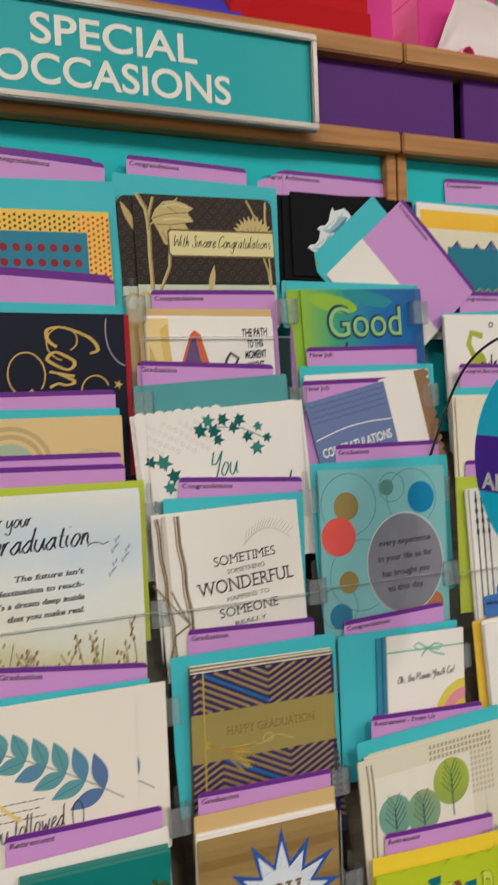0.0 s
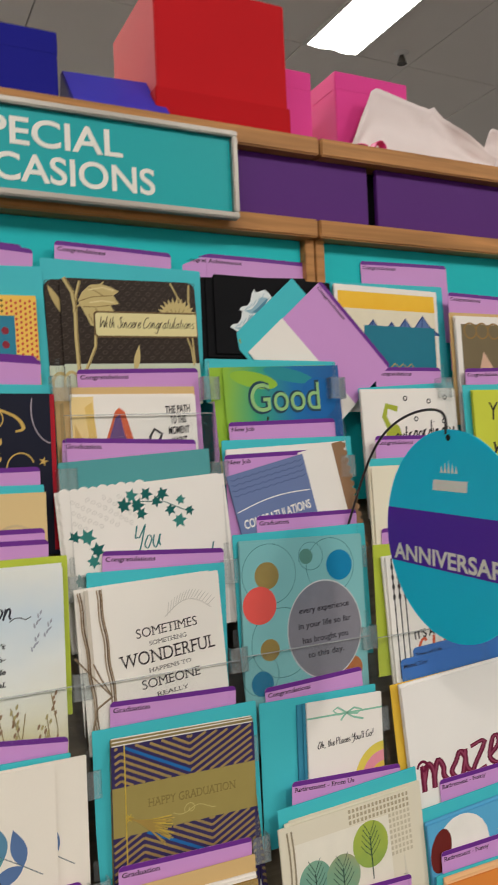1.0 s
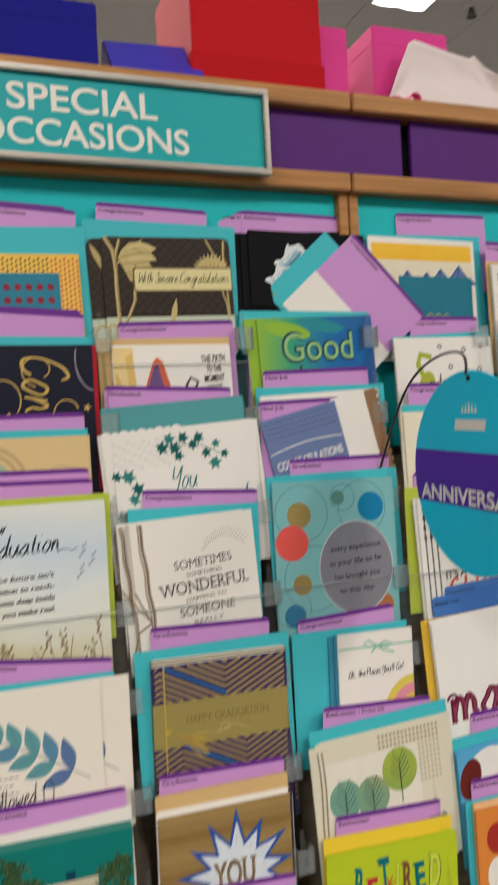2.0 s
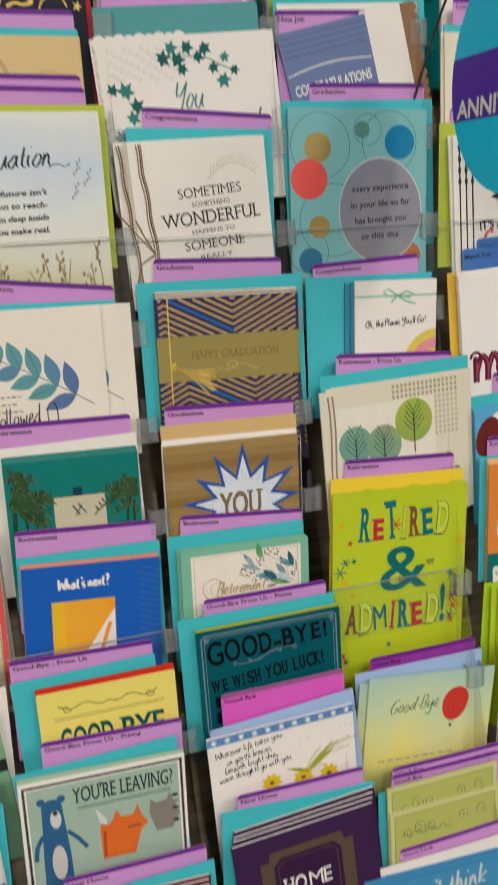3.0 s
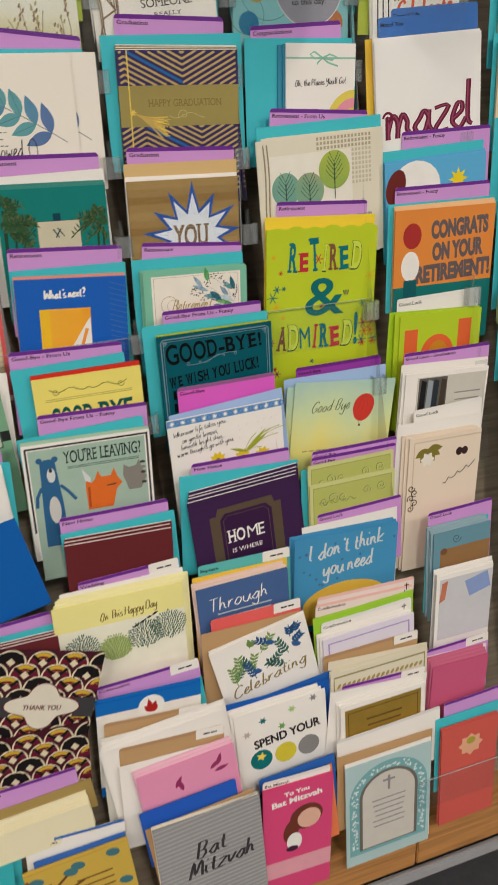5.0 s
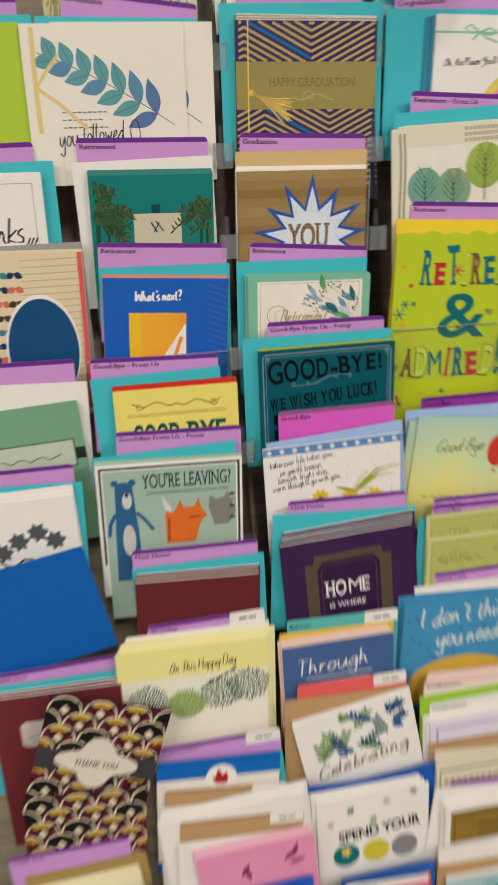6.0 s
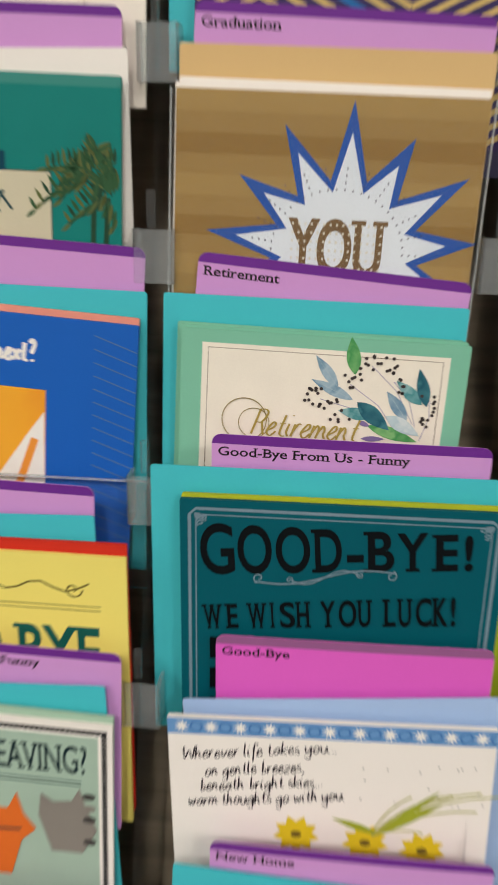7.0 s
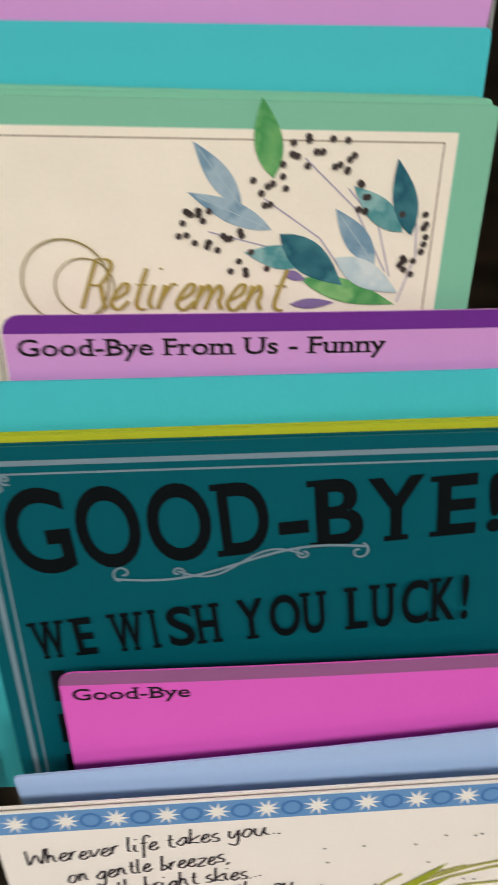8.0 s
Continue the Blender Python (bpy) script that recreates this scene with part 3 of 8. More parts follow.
def rpart(name, a, mat, bevel=0.0, label=""):
    ob = box_part(name, *a, mat, rack, bevel, label)
    ob.matrix_parent_inverse = rack.matrix_world.inverted()
    return ob


def rack_part(name, bm, mat, label=""):
    ob = part(name, bm, mat, rack, label)
    ob.matrix_parent_inverse = rack.matrix_world.inverted()
    return ob


for a, b in ((RX0, SEAM - 0.0015), (SEAM + 0.0015, RX1)):
    rpart("top_shelf", (a, 0.950, SHELF - 0.025, b, 1.50, SHELF), trim_wood, 0.002, "light wood-grain top shelf")
    rpart("header_trim", (a, 0.961, 2.070, b, 0.985, 2.0955), trim_wood, 0.002, "light wood-grain trim")
    rpart("teal_back", (a + 0.016, 0.987, 1.70, b - 0.016, 0.997, 2.070), teal_board, 0, "bright teal back board")
rpart("stile", (SEAM - 0.0155, 0.975, 1.5, SEAM - 0.0012, 0.997, 2.070), trim_wood, 0.001)
rpart("stile", (SEAM + 0.0012, 0.975, 1.5, SEAM + 0.0155, 0.997, 2.070), trim_wood, 0.001)
PURPLE_GAP = 0.709
rpart("header_panel", (RX0, 0.968, 2.096, PURPLE_GAP - 0.008, 0.976, SHELF - 0.0255), purple, 0.001, "plain purple header board")
rpart("header_panel", (PURPLE_GAP + 0.008, 0.968, 2.096, RX1, 0.976, SHELF - 0.0255), purple, 0.001, "plain purple header board")
# dark strip added for the shade behind the gap between the purple boards
rpart("header_back", (RX0, 0.990, 2.096, RX1, 0.996, SHELF - 0.0255), shadow_gap)
rpart("rear_wall", (RX0, 1.46, 0.0, RX1, 1.49, SHELF - 0.026), back_wood)
for a in (RX0, RX1 - 0.02):
    rpart("end_panel", (a, 0.562, 0.0, a + 0.02, 1.455, 2.066), trim_wood, 0.002)
# slanted board behind the pockets
bm = bmesh.new()
zs = [0.16 + 0.03 * i for i in range(53)]
vs = [[bm.verts.new((x, rack_y(z) + 0.125, z)) for x in (RX0 + 0.021, RX1 - 0.021)] for z in zs]
for p, q in zip(vs, vs[1:]):
    bm.faces.new((p[0], p[1], q[1], q[0]))
rack_part("slanted_back", bm, back_wood, "brown wood-grain board behind the pockets")
for a, b in ((RX0, 0.6275), (0.6305, RX1)):
    rpart("base_front", (a, 0.562, 0.050, b, 0.582, 0.150), trim_wood, 0.002, "light wood-grain base board")
    rpart("base_deck", (a + 0.021, 0.582, 0.120, b - 0.021, 0.70, 0.138), trim_wood, 0.001)
rpart("bumper", (RX0, 0.537, 0.034, RX1, 0.561, 0.056), grey_bumper, 0.010, "scuffed grey plastic bumper rail")
rpart("kick", (RX0, 0.570, 0.0, RX1, 0.585, 0.0495), shadow_gap)

# upright clear dividers between the columns, and a frosted clip for each row
COLS = [0.237 + 0.187 * k for k in range(-4, 9)]
CLIPS = [0.975, 1.089, 1.220, 1.323, 1.43, 1.530, 1.633, 1.752, 1.858]
for cx in COLS:
    bm = bmesh.new()
    prev = None
    for z in [0.80 + 0.08 * i for i in range(14)]:
        cur = [bm.verts.new((cx, rack_y(z) + d, z)) for d in (0.008, 0.12)]
        if prev:
            bm.faces.new((prev[0], prev[1], cur[1], cur[0]))
        prev = cur
    rack_part("divider", bm, SHEET, "clear plastic column divider")
    for z in (CLIPS if 0.2 < cx < 1.0 else ()):
        bm = bmesh.new()
        ends = [[bm.verts.new((x, y, q)) for x, y in ((-0.0115, 0.010), (-0.0115, -0.0040), (-0.0105, -0.0050), (0.0105, -0.0050), (0.0115, -0.0040), (0.0115, 0.010), (0.0095, 0.010), (0.0095, -0.0028), (-0.0095, -0.0028), (-0.0095, 0.010))] for q in (-0.0155, 0.0135)]
        for k in range(10):
            bm.faces.new((ends[0][k], ends[0][(k + 1) % 10], ends[1][(k + 1) % 10], ends[1][k]))
        bm.faces.new(ends[0][::-1]), bm.faces.new(ends[1])
        ob = part("pocket_clip", bm, CLIP, rack, "frosted plastic pocket clip")
        part("clip_fin", box(bmesh.new(), -0.0045, 0.0, 0.0138, 0.0005, 0.0016, 0.034, 0.0007), SHEET, ob)
        ob.matrix_world = leaning(cx, rack_y(z) + 0.016, z)


def pocket_lip(x, y, z, down, lean, w=0.184, h=0.07):
    """The clear front of one pocket with a pale bar for the highlight on its folded top edge, that far below the card's
    top.
    """
    bm = bmesh.new()
    sheet(bm, rounded(w, h, 0.002, 2), -0.0045, 0.0012)
    ob = part("pocket_front", bm, CLEAR, rack, "clear acrylic pocket front")
    m = leaning(x, y, z, 0, lean) @ Matrix.Translation((0, 0, -down))
    ob.matrix_world = m
    edge = part("pocket_highlight", box(bmesh.new(), -w / 2, -0.0060, -0.0011, w / 2, -0.0046, 0.0), EDGE, rack, "pale highlight bar along the pocket top edge")
    edge.matrix_world = m


# ---- header sign ----
def header_sign():
    m = Matrix.Translation((0.480, 0.945, 2.135))
    ob = empty("header_sign", m)
    alu = painted("brushed_aluminium", 148, 142, 134, 0.38, 0.08, 30, 0.2, 400, metal=0.7)
    face = painted("teal_sign_face", 30, 170, 174, 0.4, 0.03, 8, 0.05, 300)
    w, z0, z1 = 0.62, -0.0570, 0.0570
    board = box_part("sign_face", -w + 0.006, 0.002, z0 + 0.006, -0.006, 0.007, z1 - 0.006, face, ob, 0, "teal sign board")
    for a in ((-w, -0.006, z1 - 0.008, 0, 0.008, z1), (-w, -0.006, z0, 0, 0.008, z0 + 0.008), (-0.008, -0.006, z0 + 0.008, 0, 0.008, z1 - 0.008), (-w, -0.006, z0 + 0.008, -w + 0.008, 0.008, z1 - 0.008)):
        box_part("sign_frame", *a, alu, ob, 0.0015, "silver metal sign frame")
    lit = painted("sign_lettering", 238, 236, 226, 0.45, 0.03, 20, 0.05, 300)
    lettering("SPECIAL", 0.0325, lit, board, (-0.153, 0.0012, 0.0055), "RIGHT", 1.0, 0, 0.0007, fit=0.186)
    lettering("OCCASIONS", 0.0325, lit, board, (-0.112, 0.0012, -0.0365), "RIGHT", 1.0, 0, 0.0007, fit=0.266)
    return tagged(ob, "teal header sign with white words SPECIAL OCCASIONS", "sign")


header_sign()


# ---- where each pocket's tab, envelope and card stand: middle, width, top, roll ----
spot("sincere", (0.3197, 0.1483, 2.0368, -2), (0.3284, 0.204, 2.0137, -1.1), (0.3315, 0.172, 1.9925, 1.0), 0.016)
spot("path", (0.3371, 0.1539, 1.8826, 1.1), (0.3185, 0.174, 1.8597, 0.4), (0.3252, 0.1544, 1.8478, 0.4), 0.016)
spot("ivy", (0.3167, 0.1634, 1.7968, -2.4), (0.3197, 0.1849, 1.7769, 3.1), (0.3262, 0.1997, 1.7438, 4), 0.008)
spot("wonder", (0.3441, 0.1494, 1.6659, -3.8), (0.3322, 0.1673, 1.6468, -1.6), (0.3225, 0.1602, 1.6345, 2.1), 0)
spot("tassel", (0.3391, 0.1507, 1.506, -2.6), (0.3387, 0.1956, 1.4835, -0.4), (0.3429, 0.1692, 1.4644, -1.4), 0)
spot("burst", (0.3346, 0.1549, 1.3436, -2.5), (0.3312, 0.163, 1.3247, -1.2), (0.3298, 0.1608, 1.3027, -1.3), 0.0005)
spot("sprig", (0.336, 0.1487, 1.2162, -4.9), (0.326, 0.166, 1.199, -1.2), (0.3324, 0.155, 1.182, -1.7), 0.004)
spot("bye", (0.3488, 0.1497, 1.1304, -0.5), (0.3361, 0.19, 1.1144, 0.1), (0.3459, 0.1741, 1.1004, 0.3), -0.0104)
spot("wherever", (0.3559, 0.1517, 1.0244, 0.5), (0.3511, 0.178, 0.9941, 5), (0.3448, 0.1786, 0.9858, 1.9), -0.0082)
spot("home", (0.3596, 0.1543, 0.9182, -0.5), (0.3561, 0.188, 0.8992, -2.6), (0.3547, 0.1747, 0.8703, 4.1), -0.01)
spot("baptism", (0.3468, 0.15, 0.7626, -0.4), (0.3375, 0.154, 0.7472, -0.4), (0.3368, 0.1493, 0.733, 1.6), -0.0012)
spot("celebrate", (0.3533, 0.149, 0.6806, 0.4), (0.3417, 0.163, 0.6619, -0.5), (0.3474, 0.1624, 0.6445, 11.3), -0.003)
spot("spend", (0.3804, 0.178, 0.5369, 6.2), (0.3707, 0.184, 0.5379, -1.8), (0.371, 0.1579, 0.524, 1.9), -0.0038)
spot("pinkgirl", (0.3881, 0.1346, 0.4041, 3.5), (0.386, 0.125, 0.3882, 4.4), (0.3848, 0.1249, 0.3814, -2.5), -0.0047)
spot("flowerblack", (0.5310, 0.1630, 2.0405, -1), (0.5237, 0.2050, 2.0120, 2.7), (0.5410, 0.1790, 2.0100, -0.6), 0.027)
spot("good", None, (0.524, 0.196, 1.896, -0.4), (0.533, 0.174, 1.887, 1.5), 0.021)
spot("newjob", (0.5272, 0.1582, 1.8151, 0.8), (0.5306, 0.1922, 1.7912, 0.1), (0.5237, 0.1762, 1.7821, 1.8), 0.014)
spot("circles", (0.5421, 0.148, 1.6945, -0.5), (0.5272, 0.1924, 1.6749, 0.1), (0.5232, 0.1759, 1.6623, -1.1), 0.003)
spot("places", (0.5236, 0.1391, 1.4935, 2), (0.526, 0.1663, 1.4745, -1.3), (0.5563, 0.109, 1.467, -2), 0.004)
spot("trees", (0.5477, 0.1552, 1.381, -3.7), (0.5449, 0.1986, 1.3656, 2.5), (0.5345, 0.1876, 1.3471, 2.1), -0.003)
spot("retired", (0.5426, 0.1486, 1.2558, -3.5), (0.5373, 0.1803, 1.2357, -3.2), (0.5363, 0.1823, 1.2157, -2.6), 0.0022)
spot("balloon", (0.5479, 0.147, 1.0185, 0.2), (0.5398, 0.176, 1.0042, -0.2), (0.5542, 0.1753, 0.9901, -6.2), 0.0123)
spot("lime", (0.5522, 0.149, 0.8850, -0.5), (0.5350, 0.155, 0.8700, -0.8), (0.5430, 0.150, 0.8460, 0.4), 0.0060)
spot("dont", (0.5553, 0.151, 0.7944, 1.9), (0.5253, 0.192, 0.7784, 0.2), (0.5263, 0.185, 0.7584, -2), 0.0149)
spot("confirm", (0.5408, 0.1758, 0.6584, -2), (0.5371, 0.1827, 0.642, 2.4), (0.5415, 0.167, 0.6046, 2.5), 0.004)
spot("kraftrow", (0.5443, 0.175, 0.5726, 1), (0.5563, 0.185, 0.5546, -4.7), (0.5533, 0.1795, 0.5446, 0.7), -0.0012)
spot("gold", (0.5598, 0.1554, 0.5144, -2.6), (0.5488, 0.1815, 0.5084, -5), (0.5508, 0.1585, 0.4893, 1.2), -0.008)
spot("arch", (0.5599, 0.197, 0.4306, 2.4), (0.5509, 0.182, 0.3956, -0.4), (0.5529, 0.1655, 0.3756, 0.7), 0)
spot("mountain", (0.7740, 0.1595, 2.0500, 1), (0.7372, 0.2012, 2.0145, 0.9), (0.7275, 0.1825, 2.0050, -0.7), 0.026)
spot("goose", (0.7480, 0.1174, 1.8885, 0), (0.7378, 0.1675, 1.8620, 2.9), (0.7348, 0.1665, 1.8540, 0.9), 0.020)
spot("beige", (0.7284, 0.1394, 1.7887, -0.9), (0.7165, 0.1473, 1.7589, 0), (0.7123, 0.1473, 1.7463, 0), 0)
spot("grads", (0.71, 0.1281, 1.6651, -0.7), (0.6965, 0.1401, 1.6446, -1.5), (0.711, 0.145, 1.6324, 1.2), -0.006)
spot("mazel", (0.7218, 0.1469, 1.5006, 2.8), (0.7176, 0.1857, 1.4739, 2.6), (0.7251, 0.1807, 1.472, 3.3), -0.006)
spot("dog", (0.7617, 0.158, 1.3439, 0.9), (0.7355, 0.1808, 1.3202, 2.7), (0.7362, 0.1788, 1.3035, 2.8), 0.002)
spot("redcard", (0.749, 0.171, 1.2646, -0.2), (0.7465, 0.194, 1.2409, -0.4), (0.748, 0.181, 1.2313, -0.7), -0.002)
spot("lol", (0.7391, 0.153, 1.097, 1.1), (0.7313, 0.169, 1.0729, -3.1), (0.7378, 0.152, 1.0701, -1.3), 0.018)
spot("photo", (0.7361, 0.16, 1.0176, -0.8), (0.7301, 0.163, 0.9976, -3.2), (0.7301, 0.155, 0.9846, -2.9), 0)
spot("floral", (0.7253, 0.128, 0.9327, 1.9), (0.7073, 0.156, 0.9107, -2.1), (0.7153, 0.136, 0.8867, -1.4), 0)
spot("photostack", (0.7322, 0.124, 0.7654, 1.9), (0.7272, 0.121, 0.7374, 0.3), (0.7292, 0.11, 0.7304, 1.2), 0)
spot("paint", None, (0.729, 0.115, 0.6673, -0.2), (0.728, 0.111, 0.6593, 0), 0)
spot("pinkstack", (0.7084, 0.123, 0.5329, 1.7), (0.7034, 0.125, 0.5169, -3.5), (0.7074, 0.111, 0.5019, -2.2), 0)
spot("coral", (0.7247, 0.113, 0.4348, 2.2), (0.7137, 0.127, 0.4078, 1), (0.7157, 0.115, 0.3878, 1), 0)
spot("dots", (0.1573, 0.1231, 2.0287, -3.1), (0.1603, 0.1323, 2.0013, 2.1), (0.1542, 0.1241, 1.9616, 0.8), 0.016)
spot("gold_script", (0.1523, 0.1327, 1.8954, -3.4), (0.1564, 0.1459, 1.863, -1), (0.1553, 0.1459, 1.8509, -0.5), 0.012)
spot("tan", (0.1415, 0.1314, 1.7693, -0.1), (0.1425, 0.1344, 1.7504, -1.1), (0.1415, 0.1354, 1.7395, -0.6), 0.002)
spot("graduation", (0.1443, 0.1299, 1.692, -1.7), (0.1523, 0.1497, 1.6727, -0.8), (0.1339, 0.1715, 1.662, -0.9), -0.008)
spot("leaves", (0.1417, 0.151, 1.4929, -7), (0.1255, 0.182, 1.4717, -1.8), (0.1074, 0.1808, 1.4655, -0.7), -0.0043)
spot("palm", (0.142, 0.1529, 1.346, -1.6), (0.14, 0.164, 1.3228, 0.6), (0.148, 0.1449, 1.3086, -1.5), -0.0006)
spot("next", (0.1556, 0.1546, 1.2283, -3.5), (0.1552, 0.158, 1.2026, -1.3), (0.1557, 0.1515, 1.189, -3.9), 0.0036)
spot("ybye", (0.1332, 0.154, 1.1027, -1.8), (0.1325, 0.157, 1.0836, 1.6), (0.1548, 0.1512, 1.0665, -0.2), -0.0089)
spot("leaving", (0.1543, 0.1522, 1.02, -1.8), (0.134, 0.176, 0.9972, 2.1), (0.1387, 0.1783, 0.9845, -1.6), -0.0191)
spot("maroon", (0.1616, 0.1562, 0.8807, -0.7), (0.1639, 0.165, 0.8606, 1), (0.1612, 0.1547, 0.8416, -2.2), -0.0157)
spot("happy", (0.168, 0.15, 0.787, 2.0), (0.1564, 0.182, 0.773, 0.1), (0.1465, 0.1918, 0.7568, -0.9), -0.0108)
spot("flame", (0.1728, 0.1586, 0.625, 2.1), (0.17, 0.167, 0.589, 4.8), (0.1682, 0.1611, 0.5991, -3.7), -0.004)
spot("kraft", (0.1755, 0.16, 0.563, -5), (0.1807, 0.1912, 0.5465, -1.4), (0.1777, 0.1937, 0.5405, 5.4), -0.012)
spot("rosewhite", (0.1928, 0.1645, 0.5263, -3.5), (0.1958, 0.1794, 0.4984, -2.2), (0.2057, 0.1566, 0.4855, 4.9), -0.016)
spot("grey", (0.202, 0.1573, 0.4212, 4.3), (0.2182, 0.179, 0.3924, 5), (0.2265, 0.1759, 0.3907, 1.5), -0.0129)
spot("thanks", (-0.0504, 0.134, 1.3457, 0.4), (-0.0357, 0.146, 1.3254, -0.1), (-0.0479, 0.141, 1.3132, -0.8), 0)
spot("peacock", None, (-0.0181, 0.157, 1.2348, 0.2), (-0.0211, 0.16, 1.2268, -1.4), 0.0035)
spot("green", (-0.0338, 0.142, 1.1078, -0.8), (-0.0275, 0.155, 1.0823, -2), (-0.0383, 0.15, 1.0509, 3.3), -0.0034)
spot("whitefloral", (-0.0488, 0.145, 0.988, 0.3), (-0.0488, 0.163, 0.969, -2), (-0.0598, 0.16, 0.953, 1.4), -0.0121)
spot("mason", (-0.0284, 0.155, 0.7451, 3.3), (-0.0338, 0.176, 0.7291, 0.7), (-0.0272, 0.162, 0.7152, 0), 0)
spot("creamstack", (-0.032, 0.1531, 0.5164, 2), (-0.0144, 0.1562, 0.4856, 4.1), (-0.0221, 0.1521, 0.4532, 4.5), -0.006)
spot("bar", (0.0275, 0.149, 0.4113, -3.5), (0.0295, 0.139, 0.3843, 1.6), (0.0215, 0.1588, 0.3733, 3.6), 0)
spot("tealcorner", None, (-0.122, 0.145, 0.4592, -5), (-0.1247, 0.121, 0.4381, -4.5), 0)
spot("fox", (0.9276, 0.1877, 2.0018, -1.6), (0.9326, 0.2099, 1.9725, 0.1), (0.9286, 0.1947, 1.9635, 0.1), 0.008)
spot("youve", (0.9267, 0.1866, 1.8873, 1.4), (0.9287, 0.2145, 1.8614, 0.7), (0.9277, 0.1916, 1.8504, 0.4), -0.002)
spot("limeleft", (-0.0613, 0.155, 1.4957, -1), (-0.0617, 0.185, 1.4764, 0), (-0.0669, 0.165, 1.4642, 0.5), 0)

# ---- what is printed on each card ----
GOLD, BRASS = foil(212, 178, 96), foil(178, 152, 88, 0.4)
DK = ink(42, 38, 40)
TEALINK = ink(20, 112, 112)
GRN, LGRN = ink(110, 160, 80), ink(170, 200, 120)
WHT, GREY, BRN = ink(240, 236, 228), ink(140, 136, 134), ink(122, 84, 56)
MAROON = ink(96, 34, 40)
FROST = ink(206, 214, 212)


def sincere_ground(a):
    pat, hi = ink(58, 46, 38), ink(84, 70, 58)
    for i in range(26):
        for j in range(15):
            u, v = 0.02 + i * 0.0385, 0.02 + j * 0.0385
            a.ring(u, v, 0.0165, 0.0045, pat if (i + j) % 2 else hi, "printed_pattern", 8, 0.8)
    a.rect(0, 0.60, 1, 0.9, ink(200, 208, 184), "printed_panel")


def a_sincere_copy(a):
    """Only the strip at its edge shows."""
    sincere_ground(a)
    gl = ink(192, 170, 112)
    a.leaf(0.02, 0.04, 0.30, 0.05, 62, gl, "printed_stem")
    a.ring(0.07, 0.74, 0.055, 0.022, gl, "printed_scroll", 20, 1.6)


def a_sincere(a):
    sincere_ground(a)
    gl, dk, hi = ink(200, 180, 122), ink(132, 108, 62), ink(222, 206, 152)
    def stem(pts, w=0.024):
        a.stroke(pts, w, gl, "printed_stem")
        a.stroke([(u + w * 0.3, v) for u, v in pts], w * 0.25, dk, "printed_stem_shade")
    stem([(0.03, 0.0), (0.085, 0.10), (0.10, 0.22), (0.095, 0.40), (0.10, 0.66), (0.09, 0.9)], 0.028)
    stem([(0.14, 0.02), (0.11, 0.12), (0.09, 0.24)], 0.020)
    stem([(0.10, 0.21), (0.18, 0.15), (0.27, 0.06), (0.31, 0.02)], 0.012)
    stem([(0.235, 0.36), (0.225, 0.48), (0.17, 0.60), (0.12, 0.70)], 0.022)
    a.ring(0.045, 0.74, 0.05, 0.020, gl, "printed_scroll", 20, 1.7)
    # a hanging bell flower with pointed petals
    bell = [(0.12, 0.16), (0.15, 0.10), (0.21, 0.045), (0.29, 0.035), (0.36, 0.055), (0.42, 0.085), (0.375, 0.115), (0.415, 0.175), (0.35, 0.185), (0.385, 0.245), (0.36, 0.30), (0.27, 0.345), (0.20, 0.33), (0.17, 0.26)]
    a.poly(bell, gl, "printed_bell")
    for p in ([(0.13, 0.16), (0.22, 0.13), (0.37, 0.115)], [(0.15, 0.20), (0.25, 0.20), (0.35, 0.185)], [(0.20, 0.06), (0.27, 0.10), (0.30, 0.12)], [(0.19, 0.25), (0.22, 0.31), (0.24, 0.335)], [(0.24, 0.21), (0.29, 0.28), (0.30, 0.33)]):
        a.stroke(p, 0.006, dk, "printed_vein")
    for p in ([(0.20, 0.08), (0.30, 0.06), (0.38, 0.08)], [(0.20, 0.17), (0.29, 0.155), (0.38, 0.165)]):
        a.stroke(p, 0.010, hi, "printed_glint")
    # a seed head of many narrow petals
    for t in range(-165, -10, 13):
        a.leaf(0.845, 0.28, 0.165, 0.042, t, gl, "printed_petal")
        a.stroke([(0.845, 0.27), (0.845 + 0.13 * math.cos(radians(t)), 0.28 + 0.13 * math.sin(radians(t)))], 0.0035, dk, "printed_vein")
    a.oval(0.845, 0.25, 0.115, 0.07, gl, "printed_seed_head", 24)
    for t in range(-150, -20, 18):
        a.stroke([(0.845 + 0.03 * math.cos(radians(t)), 0.28 + 0.03 * math.sin(radians(t))), (0.845 + 0.12 * math.cos(radians(t)), 0.285 + 0.09 * math.sin(radians(t)))], 0.004, dk, "printed_line")
    stem([(0.81, 0.01), (0.86, 0.11), (0.95, 0.24), (0.965, 0.60)], 0.014)
    stem([(0.955, 0.02), (0.945, 0.14), (0.955, 0.24)], 0.018)
    stem([(0.90, 0.36), (0.945, 0.50), (0.955, 0.62)], 0.014)
    a.leaf(0.50, 0.66, 0.20, 0.045, -78, gl, "printed_petal")
    a.poly([(0.222, 0.245), (0.24, 0.228), (1.0, 0.228), (1.0, 0.414), (0.24, 0.414), (0.222, 0.397)], ink(110, 88, 56), "label_edge")
    a.poly([(0.234, 0.255), (0.248, 0.240), (0.994, 0.240), (0.994, 0.402), (0.248, 0.402), (0.234, 0.387)], ink(226, 214, 158), "label_panel")
    a.pen_text("With Sincere Congratulations", 0.265, 0.345, 0.078, ink(62, 50, 34), 0.71, 0.0050, 0.45)
    a.rect(0.62, 0.672, 0.90, 0.690, ink(150, 156, 136), "small_print")


